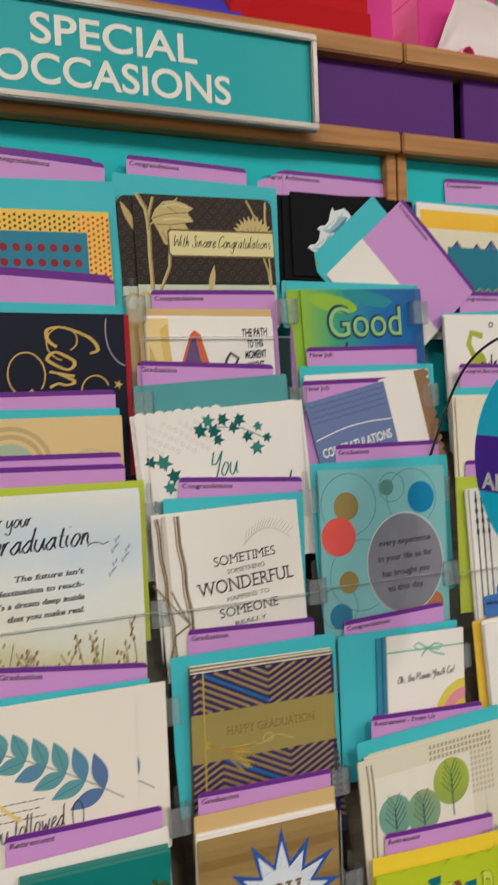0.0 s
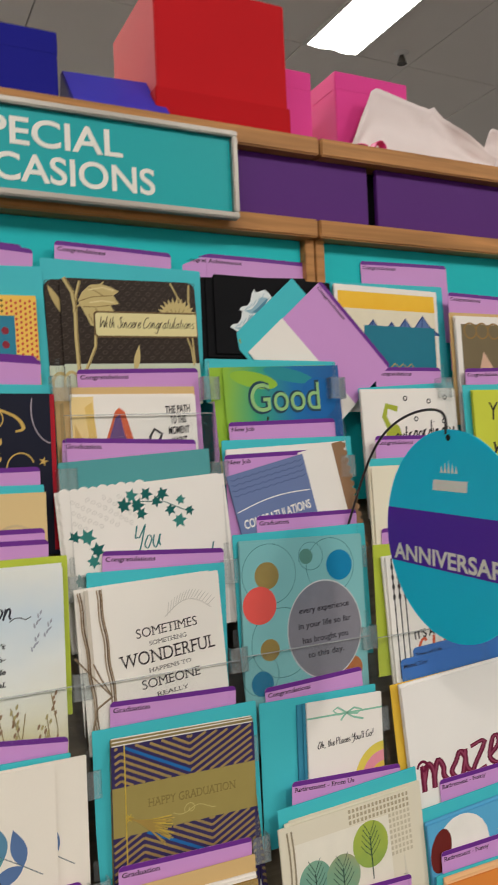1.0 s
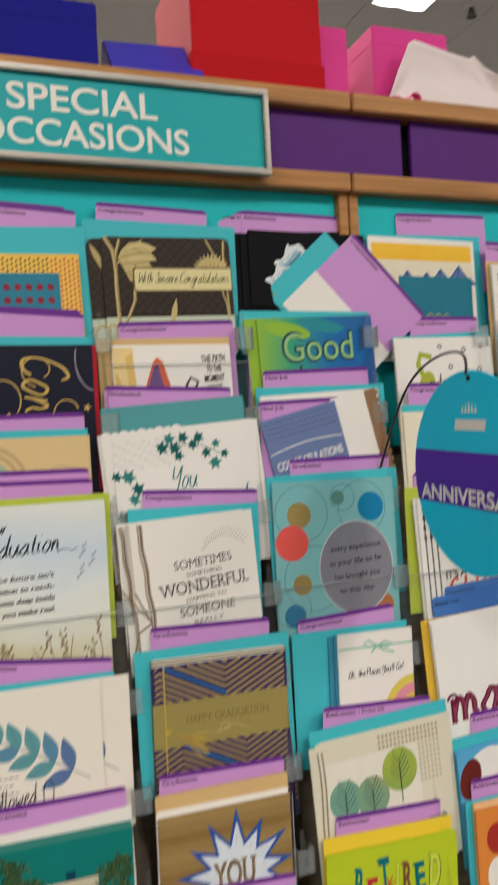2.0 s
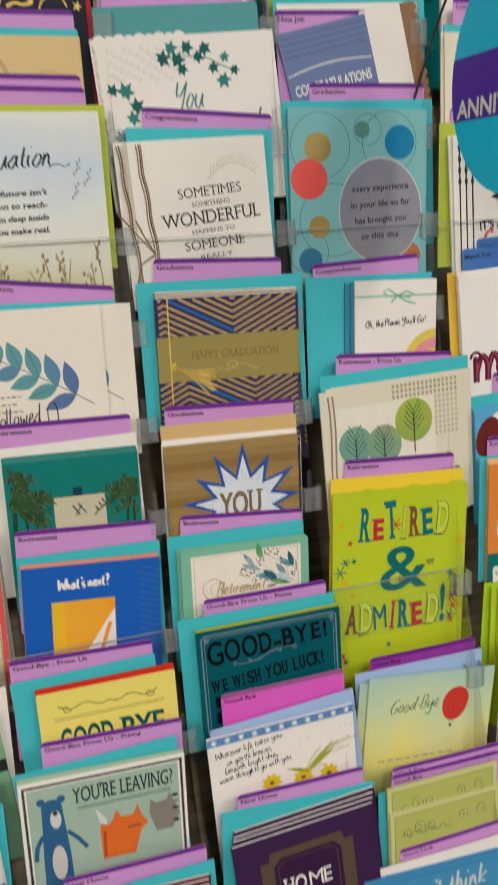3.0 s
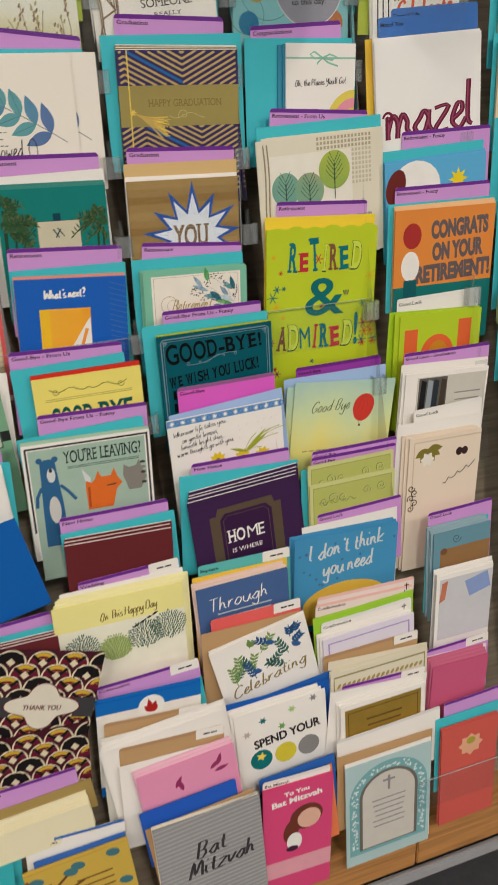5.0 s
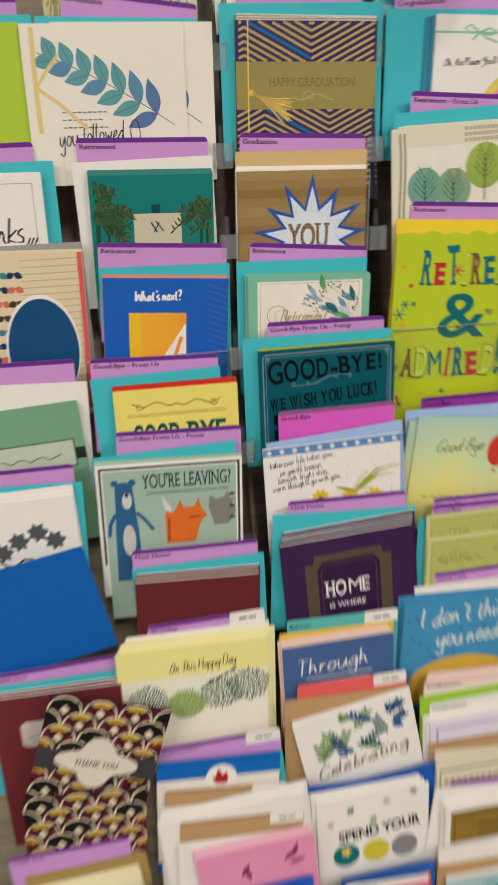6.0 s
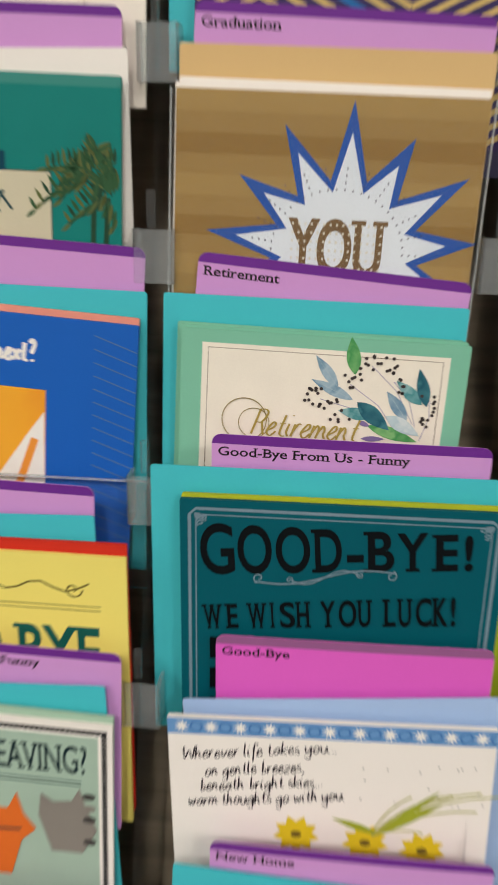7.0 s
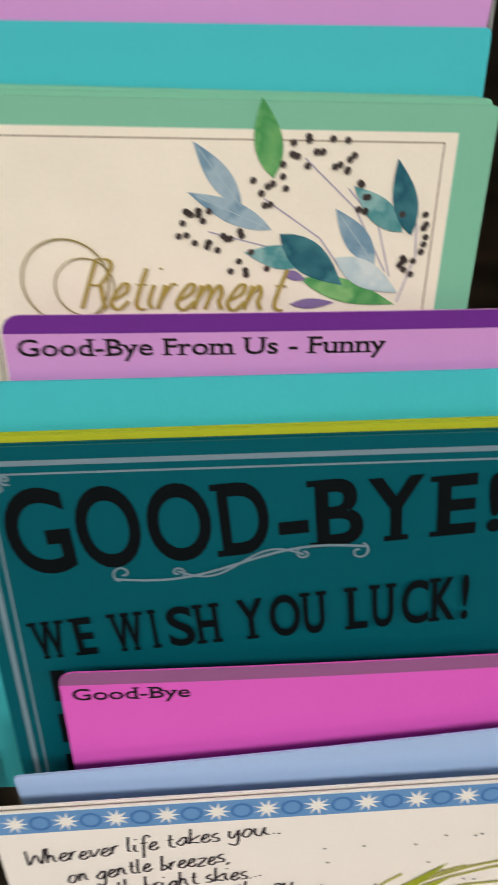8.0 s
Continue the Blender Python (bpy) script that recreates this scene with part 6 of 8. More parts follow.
def a_gradwater(a):
    a.pen_text("for your", 0.10, 0.165, 0.085, ink(52, 54, 62), 0.26, 0.007, 0.45, 2)
    a.pen_text("graduation", 0.10, 0.32, 0.135, ink(48, 52, 62), 0.58, 0.010, 0.5, 3)
    a.stroke([(0.67, 0.305), (0.70, 0.285), (0.735, 0.285), (0.765, 0.30), (0.80, 0.285)], 0.006, ink(48, 52, 62), "printed_flourish")
    for i, (q, f) in enumerate((("The future isn't", 0.40), ("a destination to reach-", 0.54), ("It's a dream deep inside", 0.52), ("that you make real.", 0.44))):
        a.text(q, 0.64, 0.46 + 0.075 * i, 0.032, ink(60, 58, 62), "RIGHT", 1, 0.2, 0.001, 2, fit=f, serif=True)
    rng = random.Random(9)
    for i in range(34):
        u = rng.uniform(0.0, 0.98)
        top = 1.06 - 0.40 * rng.random() * (0.5 + 0.5 * abs(u - 0.4))
        a.stroke([(u, 1.2), (u + 0.02, (1.2 + top) / 2), (u + 0.06 * rng.uniform(-1, 1), top)], 0.006, ink(150, 132, 90), "printed_grass")
        for k in range(5):
            a.oval(u + 0.05 * rng.uniform(-0.6, 0.6), top + 0.03 * k, 0.008, 0.018, (ink(146, 118, 90), ink(172, 160, 110))[i % 2], "printed_seed" if i % 2 else "printed_seed_pale", 7, 20)
    for u, v in ((0.82, 0.36), (0.88, 0.42), (0.80, 0.5)):
        for k in range(5):
            a.leaf(u + 0.008 * k, v - 0.02 * k, 0.035, 0.012, -70 + 30 * (k % 3 - 1), ink(160, 166, 176), "printed_wash")


def a_leaves(a):
    b1, b2, b3 = ink(92, 140, 168), ink(98, 158, 162), ink(92, 120, 164)
    stem = [(0.09 + 0.103 * k, 0.16 + 0.036 * k + 0.0022 * k * k) for k in range(9)]
    a.stroke(stem, 0.005, ink(90, 104, 110), "printed_stem")
    for k in range(1, 8):
        u, v = stem[k]
        grow = 0.13 + 0.012 * k
        for turn, l, c in ((-118 + 2 * k, grow, (b2, b2, b2, b2, b2, b1, b3)[k - 1]), (172 - 2 * k, grow * 0.98, (b2, b1, b2, b1, b2, b2, b3)[k - 1])):
            a.leaf(u, v, l, 0.088, turn, c, "printed_leaf")
            a.stroke([(u, v), (u + 0.9 * l * math.cos(radians(turn)), v + 0.9 * l * math.sin(radians(turn)))], 0.003, ink(64, 104, 128), "printed_vein")
    for i in range(3):
        for k in range(9 - i % 2):
            a.rect(0.21 + 0.032 * k, 0.50 + 0.045 * i - 0.002 * (k % 2), 0.21 + 0.032 * k + 0.024, 0.506 + 0.045 * i, ink(120, 116, 112), "small_print")
    a.pen_text("you followed", 0.17, 0.705, 0.115, DK, 0.43, 0.0065, 0.35, 5)
    a.ring(0.66, 0.63, 0.03, 0.006, DK, "script_line", 20, 2.6)
    yl = ink(232, 206, 130)
    a.stroke([(0.07, 0.02), (0.065, 0.34), (0.07, 0.62)], 0.028, yl, "ribbon")
    a.stroke([(0.07, 0.36), (0.2, 0.45), (0.36, 0.60)], 0.022, yl, "ribbon_tail")
    a.stroke([(0.07, 0.36), (0.14, 0.26), (0.22, 0.17)], 0.018, yl, "ribbon_tail")


def a_palm(a):
    a.rect(0.0, 0.02, 1, 1, ink(16, 124, 116), "printed_sea")
    a.rect(0.335, 0.315, 0.735, 1, ink(60, 90, 84), "printed_sand_edge")
    a.rect(0.34, 0.32, 0.73, 1, ink(206, 198, 170), "printed_sand")
    a.rect(0.49, 0.25, 0.56, 0.32, ink(14, 66, 84), "printed_hut")
    pg = (ink(50, 88, 56), ink(36, 70, 50), ink(92, 102, 58))
    for cx, cv in ((0.14, 0.34), (0.05, 0.20), (0.06, 0.40), (0.90, 0.32), (0.95, 0.40)):
        rng = random.Random(int(cx * 100))
        a.stroke([(cx, cv), (cx - 0.01, 0.6)], 0.02, pg[1], "printed_palm_trunk")
        for i in range(12):
            t = radians(rng.uniform(-210, 60))
            n, bend, size = 9, rng.uniform(0.5, 1.0), rng.uniform(0.14, 0.26)
            for k in range(1, n):
                f = k / n
                u = cx + size * f * math.cos(t)
                v = cv + size * f * math.sin(t) + 0.16 * bend * f * f
                for s in (-1, 1):
                    tip = u + 0.09 * math.cos(radians(math.degrees(t) + s * 50 + 25 * bend * f))
                    if 0.01 < u < 0.99 and 0.01 < tip < 0.99 and v > 0.05:
                        a.leaf(u, v, 0.080 * (1.1 - f * 0.5), 0.014, math.degrees(t) + s * 50 + 25 * bend * f, pg[(i + k) % 3], "printed_palm_frond")
    a.stroke([(0.48, 0.39), (0.53, 0.47)], 0.012, ink(50, 80, 84), "printed_chair")
    a.stroke([(0.50, 0.47), (0.55, 0.39)], 0.010, ink(50, 80, 84), "printed_chair")
    a.stroke([(0.52, 0.38), (0.58, 0.46)], 0.010, ink(50, 80, 84), "printed_chair")


def a_next(a):
    a.pen_text("What's next?", 0.26, 0.18, 0.078, WHT, 0.36, 0.014, 0.2, 2)
    a.rect(0.20, 0.275, 0.66, 1, ink(240, 190, 44), "printed_window")
    a.rect(0.29, 0.275, 0.66, 1, blend([(0.0, (238, 190, 70)), (0.55, (240, 168, 50)), (0.85, (222, 106, 40))], "u", 0.3, 20), "printed_sunset")
    a.poly([(0.655, 0.36), (0.60, 0.44), (0.42, 0.72), (0.66, 0.72)], WHT, "printed_sail")
    a.stroke([(0.54, 0.72), (0.62, 0.47)], 0.03, ink(236, 150, 60), "printed_sail_stripe")
    for i in range(16):
        a.stroke([(0.84, 0.05 + 0.05 * i), (1.0, 0.10 + 0.05 * i)], 0.004, ink(90, 120, 160), "printed_line")


def a_ybye(a):
    for s in (-1, 1):
        a.stroke([(0.5 + s * 0.045 * i, 0.13 + 0.02 * math.sin(i * 1.3)) for i in range(9)], 0.008, ink(120, 110, 50), "printed_flourish")
        a.curl(0.5 + s * 0.3, 0.14, 0.035, 1.2, ink(120, 110, 50), 0.007)
    for v in (0.205, 0.222):
        a.rect(0.10, v, 0.90, v + 0.004, ink(120, 110, 50), "printed_rule")
    a.slab("GOOD", 0.13, 0.50, 0.21, 0.38, ink(22, 92, 84), 0, 0, 0.03)
    a.slab("BYE", 0.57, 0.50, 0.21, 0.33, ink(22, 92, 84), 0, 0, 0.03)


def a_leaving(a):
    a.rect(0.045, 0.045, 0.955, 1.2, ink(166, 190, 172), "printed_panel")
    bk = ink(44, 44, 44)
    for i in range(60):
        a.leaf(0.02 + 0.016 * i, 0.036, 0.026, 0.015, -40, bk, "printed_border_dash")
    for i in range(44):
        for u in (0.018, 0.965):
            a.leaf(u, 0.045 + 0.0165 * i, 0.026, 0.015, -40, bk, "printed_border_dash")
    a.slab("YOU'RE LEAVING?", 0.31, 0.185, 0.105, 0.61, ink(30, 50, 54), 0, 0, 0.012)
    for v in (0.215, 0.229):
        a.rect(0.33, v, 0.90, v + 0.005, ink(60, 84, 84), "printed_rule")
    bl, orr, gy, dk = ink(50, 100, 142), ink(226, 112, 44), ink(138, 132, 124), ink(70, 66, 64)
    def q(*pts):
        return [(0.195 + (u - 0.245) * 0.82, 0.135 + (v - 0.1) * 0.95) for u, v in pts]
    a.poly(q((0.155, 0.13), (0.20, 0.095), (0.26, 0.095), (0.30, 0.13), (0.315, 0.30), (0.335, 0.5), (0.35, 0.9), (0.13, 0.9), (0.14, 0.5), (0.15, 0.30)), bl, "printed_blue_shape")
    for p in q((0.155, 0.10), (0.30, 0.10)):
        a.oval(*p, 0.025, 0.025, bl, "printed_blue_round", 14)
    a.oval(*q((0.25, 0.24))[0], 0.033, 0.062, ink(214, 216, 212), "printed_pale_shape")
    a.oval(*q((0.25, 0.195))[0], 0.014, 0.019, dk, "printed_dark_spot", 14)
    a.oval(*q((0.25, 0.56))[0], 0.045, 0.12, ink(206, 204, 196), "printed_pale_patch")
    a.stroke(q((0.325, 0.34), (0.39, 0.40), (0.46, 0.49)), 0.026, bl, "printed_blue_limb")
    a.stroke(q((0.15, 0.34), (0.10, 0.42), (0.085, 0.52)), 0.026, bl, "printed_blue_limb")
    a.poly([(0.46, 0.62), (0.455, 0.40), (0.475, 0.30), (0.50, 0.39), (0.53, 0.36), (0.56, 0.29), (0.585, 0.345), (0.66, 0.345), (0.69, 0.28), (0.71, 0.36), (0.75, 0.42), (0.70, 0.47), (0.66, 0.62)], orr, "printed_orange_shape")
    a.poly([(0.455, 0.36), (0.435, 0.25), (0.50, 0.34), (0.495, 0.38)], ink(214, 218, 216), "printed_white_tip")
    a.stroke([(0.48, 0.42), (0.475, 0.6)], 0.018, ink(180, 80, 36), "printed_stripe")
    a.stroke([(0.62, 0.43), (0.70, 0.425)], 0.010, dk, "printed_dark_stroke")
    a.poly([(0.76, 0.36), (0.77, 0.27), (0.81, 0.30), (0.87, 0.29), (0.895, 0.24), (0.915, 0.31), (0.95, 0.40), (0.90, 0.50), (0.80, 0.50)], gy, "printed_grey_shape")
    a.stroke([(0.78, 0.36), (0.84, 0.345), (0.90, 0.36)], 0.035, dk, "printed_dark_stroke")
    for k in range(5):
        a.oval(0.925, 0.27 + 0.045 * k, 0.022, 0.013, (dk, gy)[k % 2], "printed_ring_mark", 10)


def a_maroon(a):
    a.rect(0.40, 0.50, 0.62, 0.62, ink(206, 190, 180), "printed_label")


def a_happy(a):
    a.rect(0, 0.225, 1, 1, ink(240, 236, 214), "printed_panel")
    a.pen_text("On This Happy Day", 0.35, 0.190, 0.070, ink(130, 110, 60), 0.44, 0.007, 0.3, 4)
    rng = random.Random(12)
    for u, v, r, c in ((0.19, 0.42, 0.13, ink(54, 96, 84)), (0.44, 0.46, 0.12, ink(140, 164, 84)), (0.68, 0.40, 0.13, ink(50, 90, 76)), (0.87, 0.36, 0.13, ink(44, 86, 70))):
        if r == 0.12:
            a.oval(u, v, r, r * 0.9, ink(178, 190, 130), "printed_bush_ground", 26)
        rows = 11
        for k in range(-rows, rows + 1):
            for m in range(-rows, rows + 1):
                p, q = m * 0.0175 + 0.008 * (k % 2) + rng.uniform(-0.004, 0.004), k * 0.0215
                if p * p + q * q < r * r:
                    a.leaf(u + p, v + q, 0.026, 0.0115, -90 + 200 * p / r * 0.35 + rng.uniform(-15, 15), c, "printed_bush")
    for u, v in ((0.64, 0.285), (0.74, 0.235)):
        a.leaf(u, v, 0.06, 0.02, -30, DK, "printed_bird")
        a.leaf(u, v, 0.05, 0.02, 160, DK, "printed_bird")


def a_flame(a):
    a.rect(0.0, 0.14, 1, 1, ink(236, 230, 220), "printed_panel")
    a.oval(0.52, 0.145, 0.125, 0.125, ink(240, 236, 228), "printed_disc", 32)
    for t, l in ((-100, 0.16), (-70, 0.13), (-130, 0.11), (-50, 0.09)):
        a.leaf(0.52, 0.215, l, 0.055, t, ink(176, 40, 36), "printed_flame")


def a_kraft(a):
    sprigs(a, 3, 21, (ink(120, 128, 96),), 0.35, 0.6)


def a_rose(a):
    for u, v, t in ((0.35, 0.30, -60), (0.42, 0.36, -100), (0.72, 0.22, -40), (0.80, 0.2, -70), (0.76, 0.26, -10)):
        a.leaf(u, v, 0.16, 0.05, t, ink(150, 50, 96), "printed_leaf")


def a_grey(a):
    for i in range(30):
        a.stroke([(0.0, 0.04 + 0.05 * i), (1.0, -0.04 + 0.05 * i)], 0.014, ink(176, 174, 172), "printed_stripe")
    a.pen_text("Bat", 0.36, 0.52, 0.19, ink(60, 56, 60), 0.30, 0.020, 0.45, 8)
    a.pen_text("Mitzvah", 0.26, 0.75, 0.19, ink(60, 56, 60), 0.64, 0.020, 0.45, 8)


def a_thanks(a):
    a.stroke([(0.05, 1), (0.05, 0.07), (0.92, 0.07), (0.92, 1)], 0.008, ink(176, 166, 150), "printed_border")
    a.pen_text("Thanks", 0.36, 0.56, 0.20, DK, 0.46, 0.016, 0.35, 4)
    for k in range(3):
        a.stroke([(0.80 + 0.03 * k, 0.62), (0.86 + 0.03 * k, 0.50)], 0.014, DK, "printed_stroke")


def a_peacock(a):
    # flat darker lines paint the shade of embossed ribs
    for i in range(20):
        a.stroke([(0.55, 0.05 + 0.05 * i), (0.98, 0.04 + 0.05 * i)], 0.008, ink(196, 182, 146), "relief_shade_line")
    cs = (ink(34, 52, 92), ink(216, 110, 100), ink(70, 60, 50), ink(70, 130, 140))
    for r in range(8):
        for c in range(5):
            for s in (-1, 1):
                a.leaf(0.08 + 0.105 * c, 0.14 + 0.105 * r, 0.07, 0.05, 90 + s * 62, cs[(r + c) % 4], "printed_feather_leaf")
    a.oval(0.66, 0.72, 0.275, 0.42, WHT, "printed_drop_edge", 40)
    a.oval(0.66, 0.73, 0.262, 0.40, ink(24, 78, 124), "printed_drop", 40)
    a.rect(0.965, 0.0, 1, 1.2, ink(222, 92, 92), "coral_edge")


def a_green(a):
    a.rect(0.0, 0.36, 1, 0.46, ink(40, 44, 42), "ribbon")
    for m, c, nm in ((0.0, ink(70, 92, 78), "label_edge"), (0.012, ink(196, 206, 184), "label_panel")):
        a.rect(0.10 + m, 0.28 + m, 0.92 - m, 0.52 - m, c, nm)
    a.stroke([(0.2 + 0.05 * i, 0.42 + 0.02 * math.sin(i * 2.0)) for i in range(13)], 0.010, ink(90, 106, 92), "script_line")


def a_whitefloral(a):
    for u, v in ((0.55, 0.34), (0.70, 0.28), (0.82, 0.36), (0.42, 0.42), (0.3, 0.38)):
        for t in range(0, 360, 50):
            a.leaf(u, v, 0.085, 0.05, t, ink(84, 88, 90), "printed_petal")
    a.stroke([(0.2 + 0.06 * i, 0.52 + 0.035 * math.sin(i * 1.7)) for i in range(11)], 0.018, DK, "script_line")


def a_mason(a):
    a.poly([(0.20, 0.27), (0.24, 0.24), (0.56, 0.24), (0.60, 0.27), (0.60, 0.45), (0.56, 0.48), (0.24, 0.48), (0.20, 0.45)], ink(206, 192, 184), "printed_label")
    a.bars(0.26, 0.54, 0.38, 2, 0.05, GREY, 0.014)


def a_fans(a):
    bk, cr, yl, mr = ink(26, 22, 24), ink(222, 210, 178), ink(206, 170, 50), ink(104, 24, 48)
    def half(u, v, rad, squash, col, nm):
        pts = [(min(1, max(0, u - rad * math.cos(math.pi * i / 14))), max(0.0, v - rad * squash * math.sin(math.pi * i / 14))) for i in range(15)]
        pts = [p for i, p in enumerate(pts) if i == 0 or p != pts[i - 1]]
        if len(pts) > 8:
            a.poly(pts, col, nm)
    for r in range(8):
        for c in range(-1, 5):
            u, v = 0.14 + 0.29 * c + (0.145 if r % 2 else 0), 0.14 + 0.135 * r
            half(u, v, 0.148, 1.0, bk, "printed_fan_base")
            half(u, v, 0.143, 1.0, cr, "printed_fan_rim")
            half(u, v, 0.126, 1.0, bk if (r + c) % 3 == 0 else mr, "printed_fan")
            half(u, v - 0.055, 0.092, 0.72, yl, "printed_fan_crest")
            half(u, v - 0.058, 0.062, 0.42, mr, "printed_fan_hollow")
            for s in (-1, 1):
                p = [(u + s * 0.012, v - 0.005), (u + s * 0.06, v - 0.055), (u + s * 0.10, v - 0.09)]
                if all(0.01 < q[0] < 0.99 and q[1] > 0 for q in p):
                    a.stroke(p, 0.032, bk, "printed_fan_line")
            q = [(u, v + 0.03), (u - 0.042, v - 0.012), (u, v - 0.058), (u + 0.042, v - 0.012)]
            if all(0 < p[0] < 1 and p[1] > 0 for p in q):
                a.poly(q, cr, "printed_diamond")


def a_thankfan(a):
    a_fans(a)
    a.rect(0.0, 0.50, 0.20, 0.72, ink(62, 62, 64), "printed_side_panel")
    a.rect(0.80, 0.50, 1.0, 0.72, ink(62, 62, 64), "printed_side_panel")
    for m, c in ((0.0, MAROON), (0.015, ink(222, 214, 196))):
        pts = []
        for i in range(48):
            t = 6.2832 * i / 48
            r = 0.30 * (1 + 0.22 * math.cos(4 * t)) - m
            pts.append((0.5 + r * math.cos(t), 0.60 + r * 0.72 * math.sin(t)))
        a.poly(pts, c, "label_edge" if m == 0 else "label_panel")
    a.text("THANK YOU", 0.5, 0.64, 0.055, MAROON, "CENTER", 1, 0.1, 0.002, 0, fit=0.36)


def a_bar(a):
    a.stroke([(0.18, 0.2), (0.22, 0.6), (0.16, 1.0)], 0.09, ink(110, 74, 40), "printed_trunk")
    for u, v, t in ((0.22, 0.3, -40), (0.24, 0.4, -20), (0.2, 0.3, -130)):
        a.stroke([(u, v), (u + 0.3 * math.cos(radians(t)), v + 0.3 * math.sin(radians(t)))], 0.03, ink(110, 74, 40), "printed_trunk")
    for u, v in ((0.42, 0.14), (0.5, 0.09), (0.1, 0.12), (0.84, 0.08), (0.9, 0.5)):
        a.oval(u, v, 0.07, 0.05, ink(70, 120, 130), "printed_leaf", 14, 20)
    for i in range(4):
        a.rect(0.45, 0.28 + 0.09 * i, 0.8, 0.30 + 0.09 * i, ink(110, 84, 40), "small_print")


# ---- the pockets, column by column ----
tan_env, white_env, lime_env, yellow_env = paper(214, 180, 124), WHITE, paper(186, 200, 70), paper(240, 196, 70)
blue_env, peri_env, dark_env = paper(30, 92, 180), paper(164, 190, 228), paper(20, 18, 20, 0.7)
kraft_lab, white_lab = "brown kraft paper envelope behind cards", "plain white paper envelope behind cards"

pocket_of("sincere", "Congratulations", paper(48, 38, 32, 0.5), "dark brown card with gold flowers and cream label", a_sincere, h=0.132, shift=(-0.0165, -0.002), rest=a_sincere_copy, round_corners=0.011)
pocket_of("path", "Congratulations", WHITE, "white card with purple mountain and small lettering", a_path, tan_env, "tan paper envelope behind the card", copies=1, lip=1.826)
pocket_of("ivy", "Graduation", WHITE, "white embossed card with teal ivy leaves", a_ivy, paper(84, 158, 160), "patterned teal card back with plain band", copies=1, shift=(-0.006, 0.002))
pocket_of("wonder", "Congratulations", paper(238, 232, 222), "cream card with dark lettering and twine on its fold", a_wonder, copies=1, shift=(-0.011, 0.001), lip=1.531)
pocket_of("tassel", "Graduation", paper(60, 58, 84), "striped gold and navy graduation card with tassel", a_tassel, copies=2, shift=(0.0, 0.0028), copy_mat=paper(146, 128, 84), h=0.2, leaf=True)
pocket_of("burst", "Graduation", paper(158, 126, 70), "brown striped card with a blue and white burst", a_burst, tan_env, "tan paper envelope behind the card", copies=2, copy_mat=WHITE, wrap=True)
pocket_of("sprig", "Retirement", paper(126, 190, 162), "green-edged card with watercolour sprig and gold script", a_sprig, copies=2, shift=(-0.001, 0.0012), gap=0.006)
pocket_of("bye", "Good-Bye From Us - Funny", paper(4, 86, 98, 0.35, 0.05), "dark teal card with black slab lettering", a_bye, copies=1, copy_mat=paper(176, 184, 44), shift=(0.001, 0.002), gap=0.008)
pocket_of("wherever", "Good-Bye", WHITE, "white card with blue daisy band and yellow flowers", a_wherever, peri_env, "pale blue paper envelope behind the card", gap=0.012, copies=0,
          tab_args=dict(colour="bright magenta", panel=paper(222, 96, 196, 0.35), strip=ink(150, 92, 140)))
pocket_of("home", "New Home", paper(62, 36, 74), "dark purple card with white HOME lettering", a_home, copies=3, shift=(0.002, 0.0042), leaf=True)
pocket_of("baptism", "Baptism", paper(72, 100, 148), "blue card with white script lettering", a_baptism, yellow_env, "yellow paper envelope behind the card", copies=2, shift=(-0.002, 0.005), copy_mat=paper(236, 206, 190),
          tab_args=dict(colour="teal", panel=paper(96, 186, 182), strip=ink(96, 186, 182), tag=True))
pocket_of("celebrate", "", WHITE, "white card with green and blue botanical sprigs", a_celebrate, KRAFT, kraft_lab, copies=1, tab_args=dict(colour="coral", panel=paper(232, 100, 96), strip=ink(232, 100, 96), tag=True))
pocket_of("spend", "", WHITE, "white card with grey lettering and small stars", a_spend, blue_env, "bright blue paper envelope behind cards", copies=2, shift=(-0.006, 0.004), tab_args=dict(colour="bright blue", panel=paper(40, 98, 178), strip=ink(40, 98, 178)))
pocket_of("pinkgirl", "", paper(216, 74, 122), "pink card with white lettering and plain brown shapes", a_pink, paper(238, 130, 84), "orange paper envelope behind the card", copies=1, h=0.243,
          front_tabs=((0.0, 0.016, 0.12, "Bat Mitzvah", dict(colour="white", panel=WHITE, strip=ink(226, 222, 216))),), tab_args=dict(colour="bright blue", panel=paper(46, 100, 180), strip=ink(46, 100, 180)))
pocket_of("flowerblack", "Achievement", paper(10, 10, 14, 0.7), "black card with a pale blue and white flower", a_blackflower, dark_env, "black paper envelope behind the card", copies=2, shift=(-0.010, -0.004), h=0.105, tab2=(-0.034, 0.001, "Congratulations"))
pocket_of("good", "", blend([(0.0, (150, 190, 50)), (0.3, (60, 160, 120)), (0.6, (30, 110, 170)), (1.0, (40, 90, 150))], "u"), "green and blue watercolour card with the word Good", a_good, copies=1, shift=(-0.016, 0.0), copy_mat=paper(150, 190, 60))
pocket_of("newjob", "New Job", WHITE, "white card with layered kraft paper strips", a_newjob_back, copies=0, h=0.14)
pocket_of("circles", "Graduation", paper(128, 188, 190), "pale teal card with coloured circles and silver disc", a_circles, copies=1, h=0.25, lip=1.532)
pocket_of("places", "Congratulations", WHITE, "small white card with a green ribbon bow", a_places, copies=2, shift=(-0.005, -0.001), copy_mat=paper(60, 140, 168))
pocket_of("trees", "Retirement - From Us", paper(226, 218, 196), "cream card with three round green trees", a_trees, copies=2, shift=(0.009, 0.002))
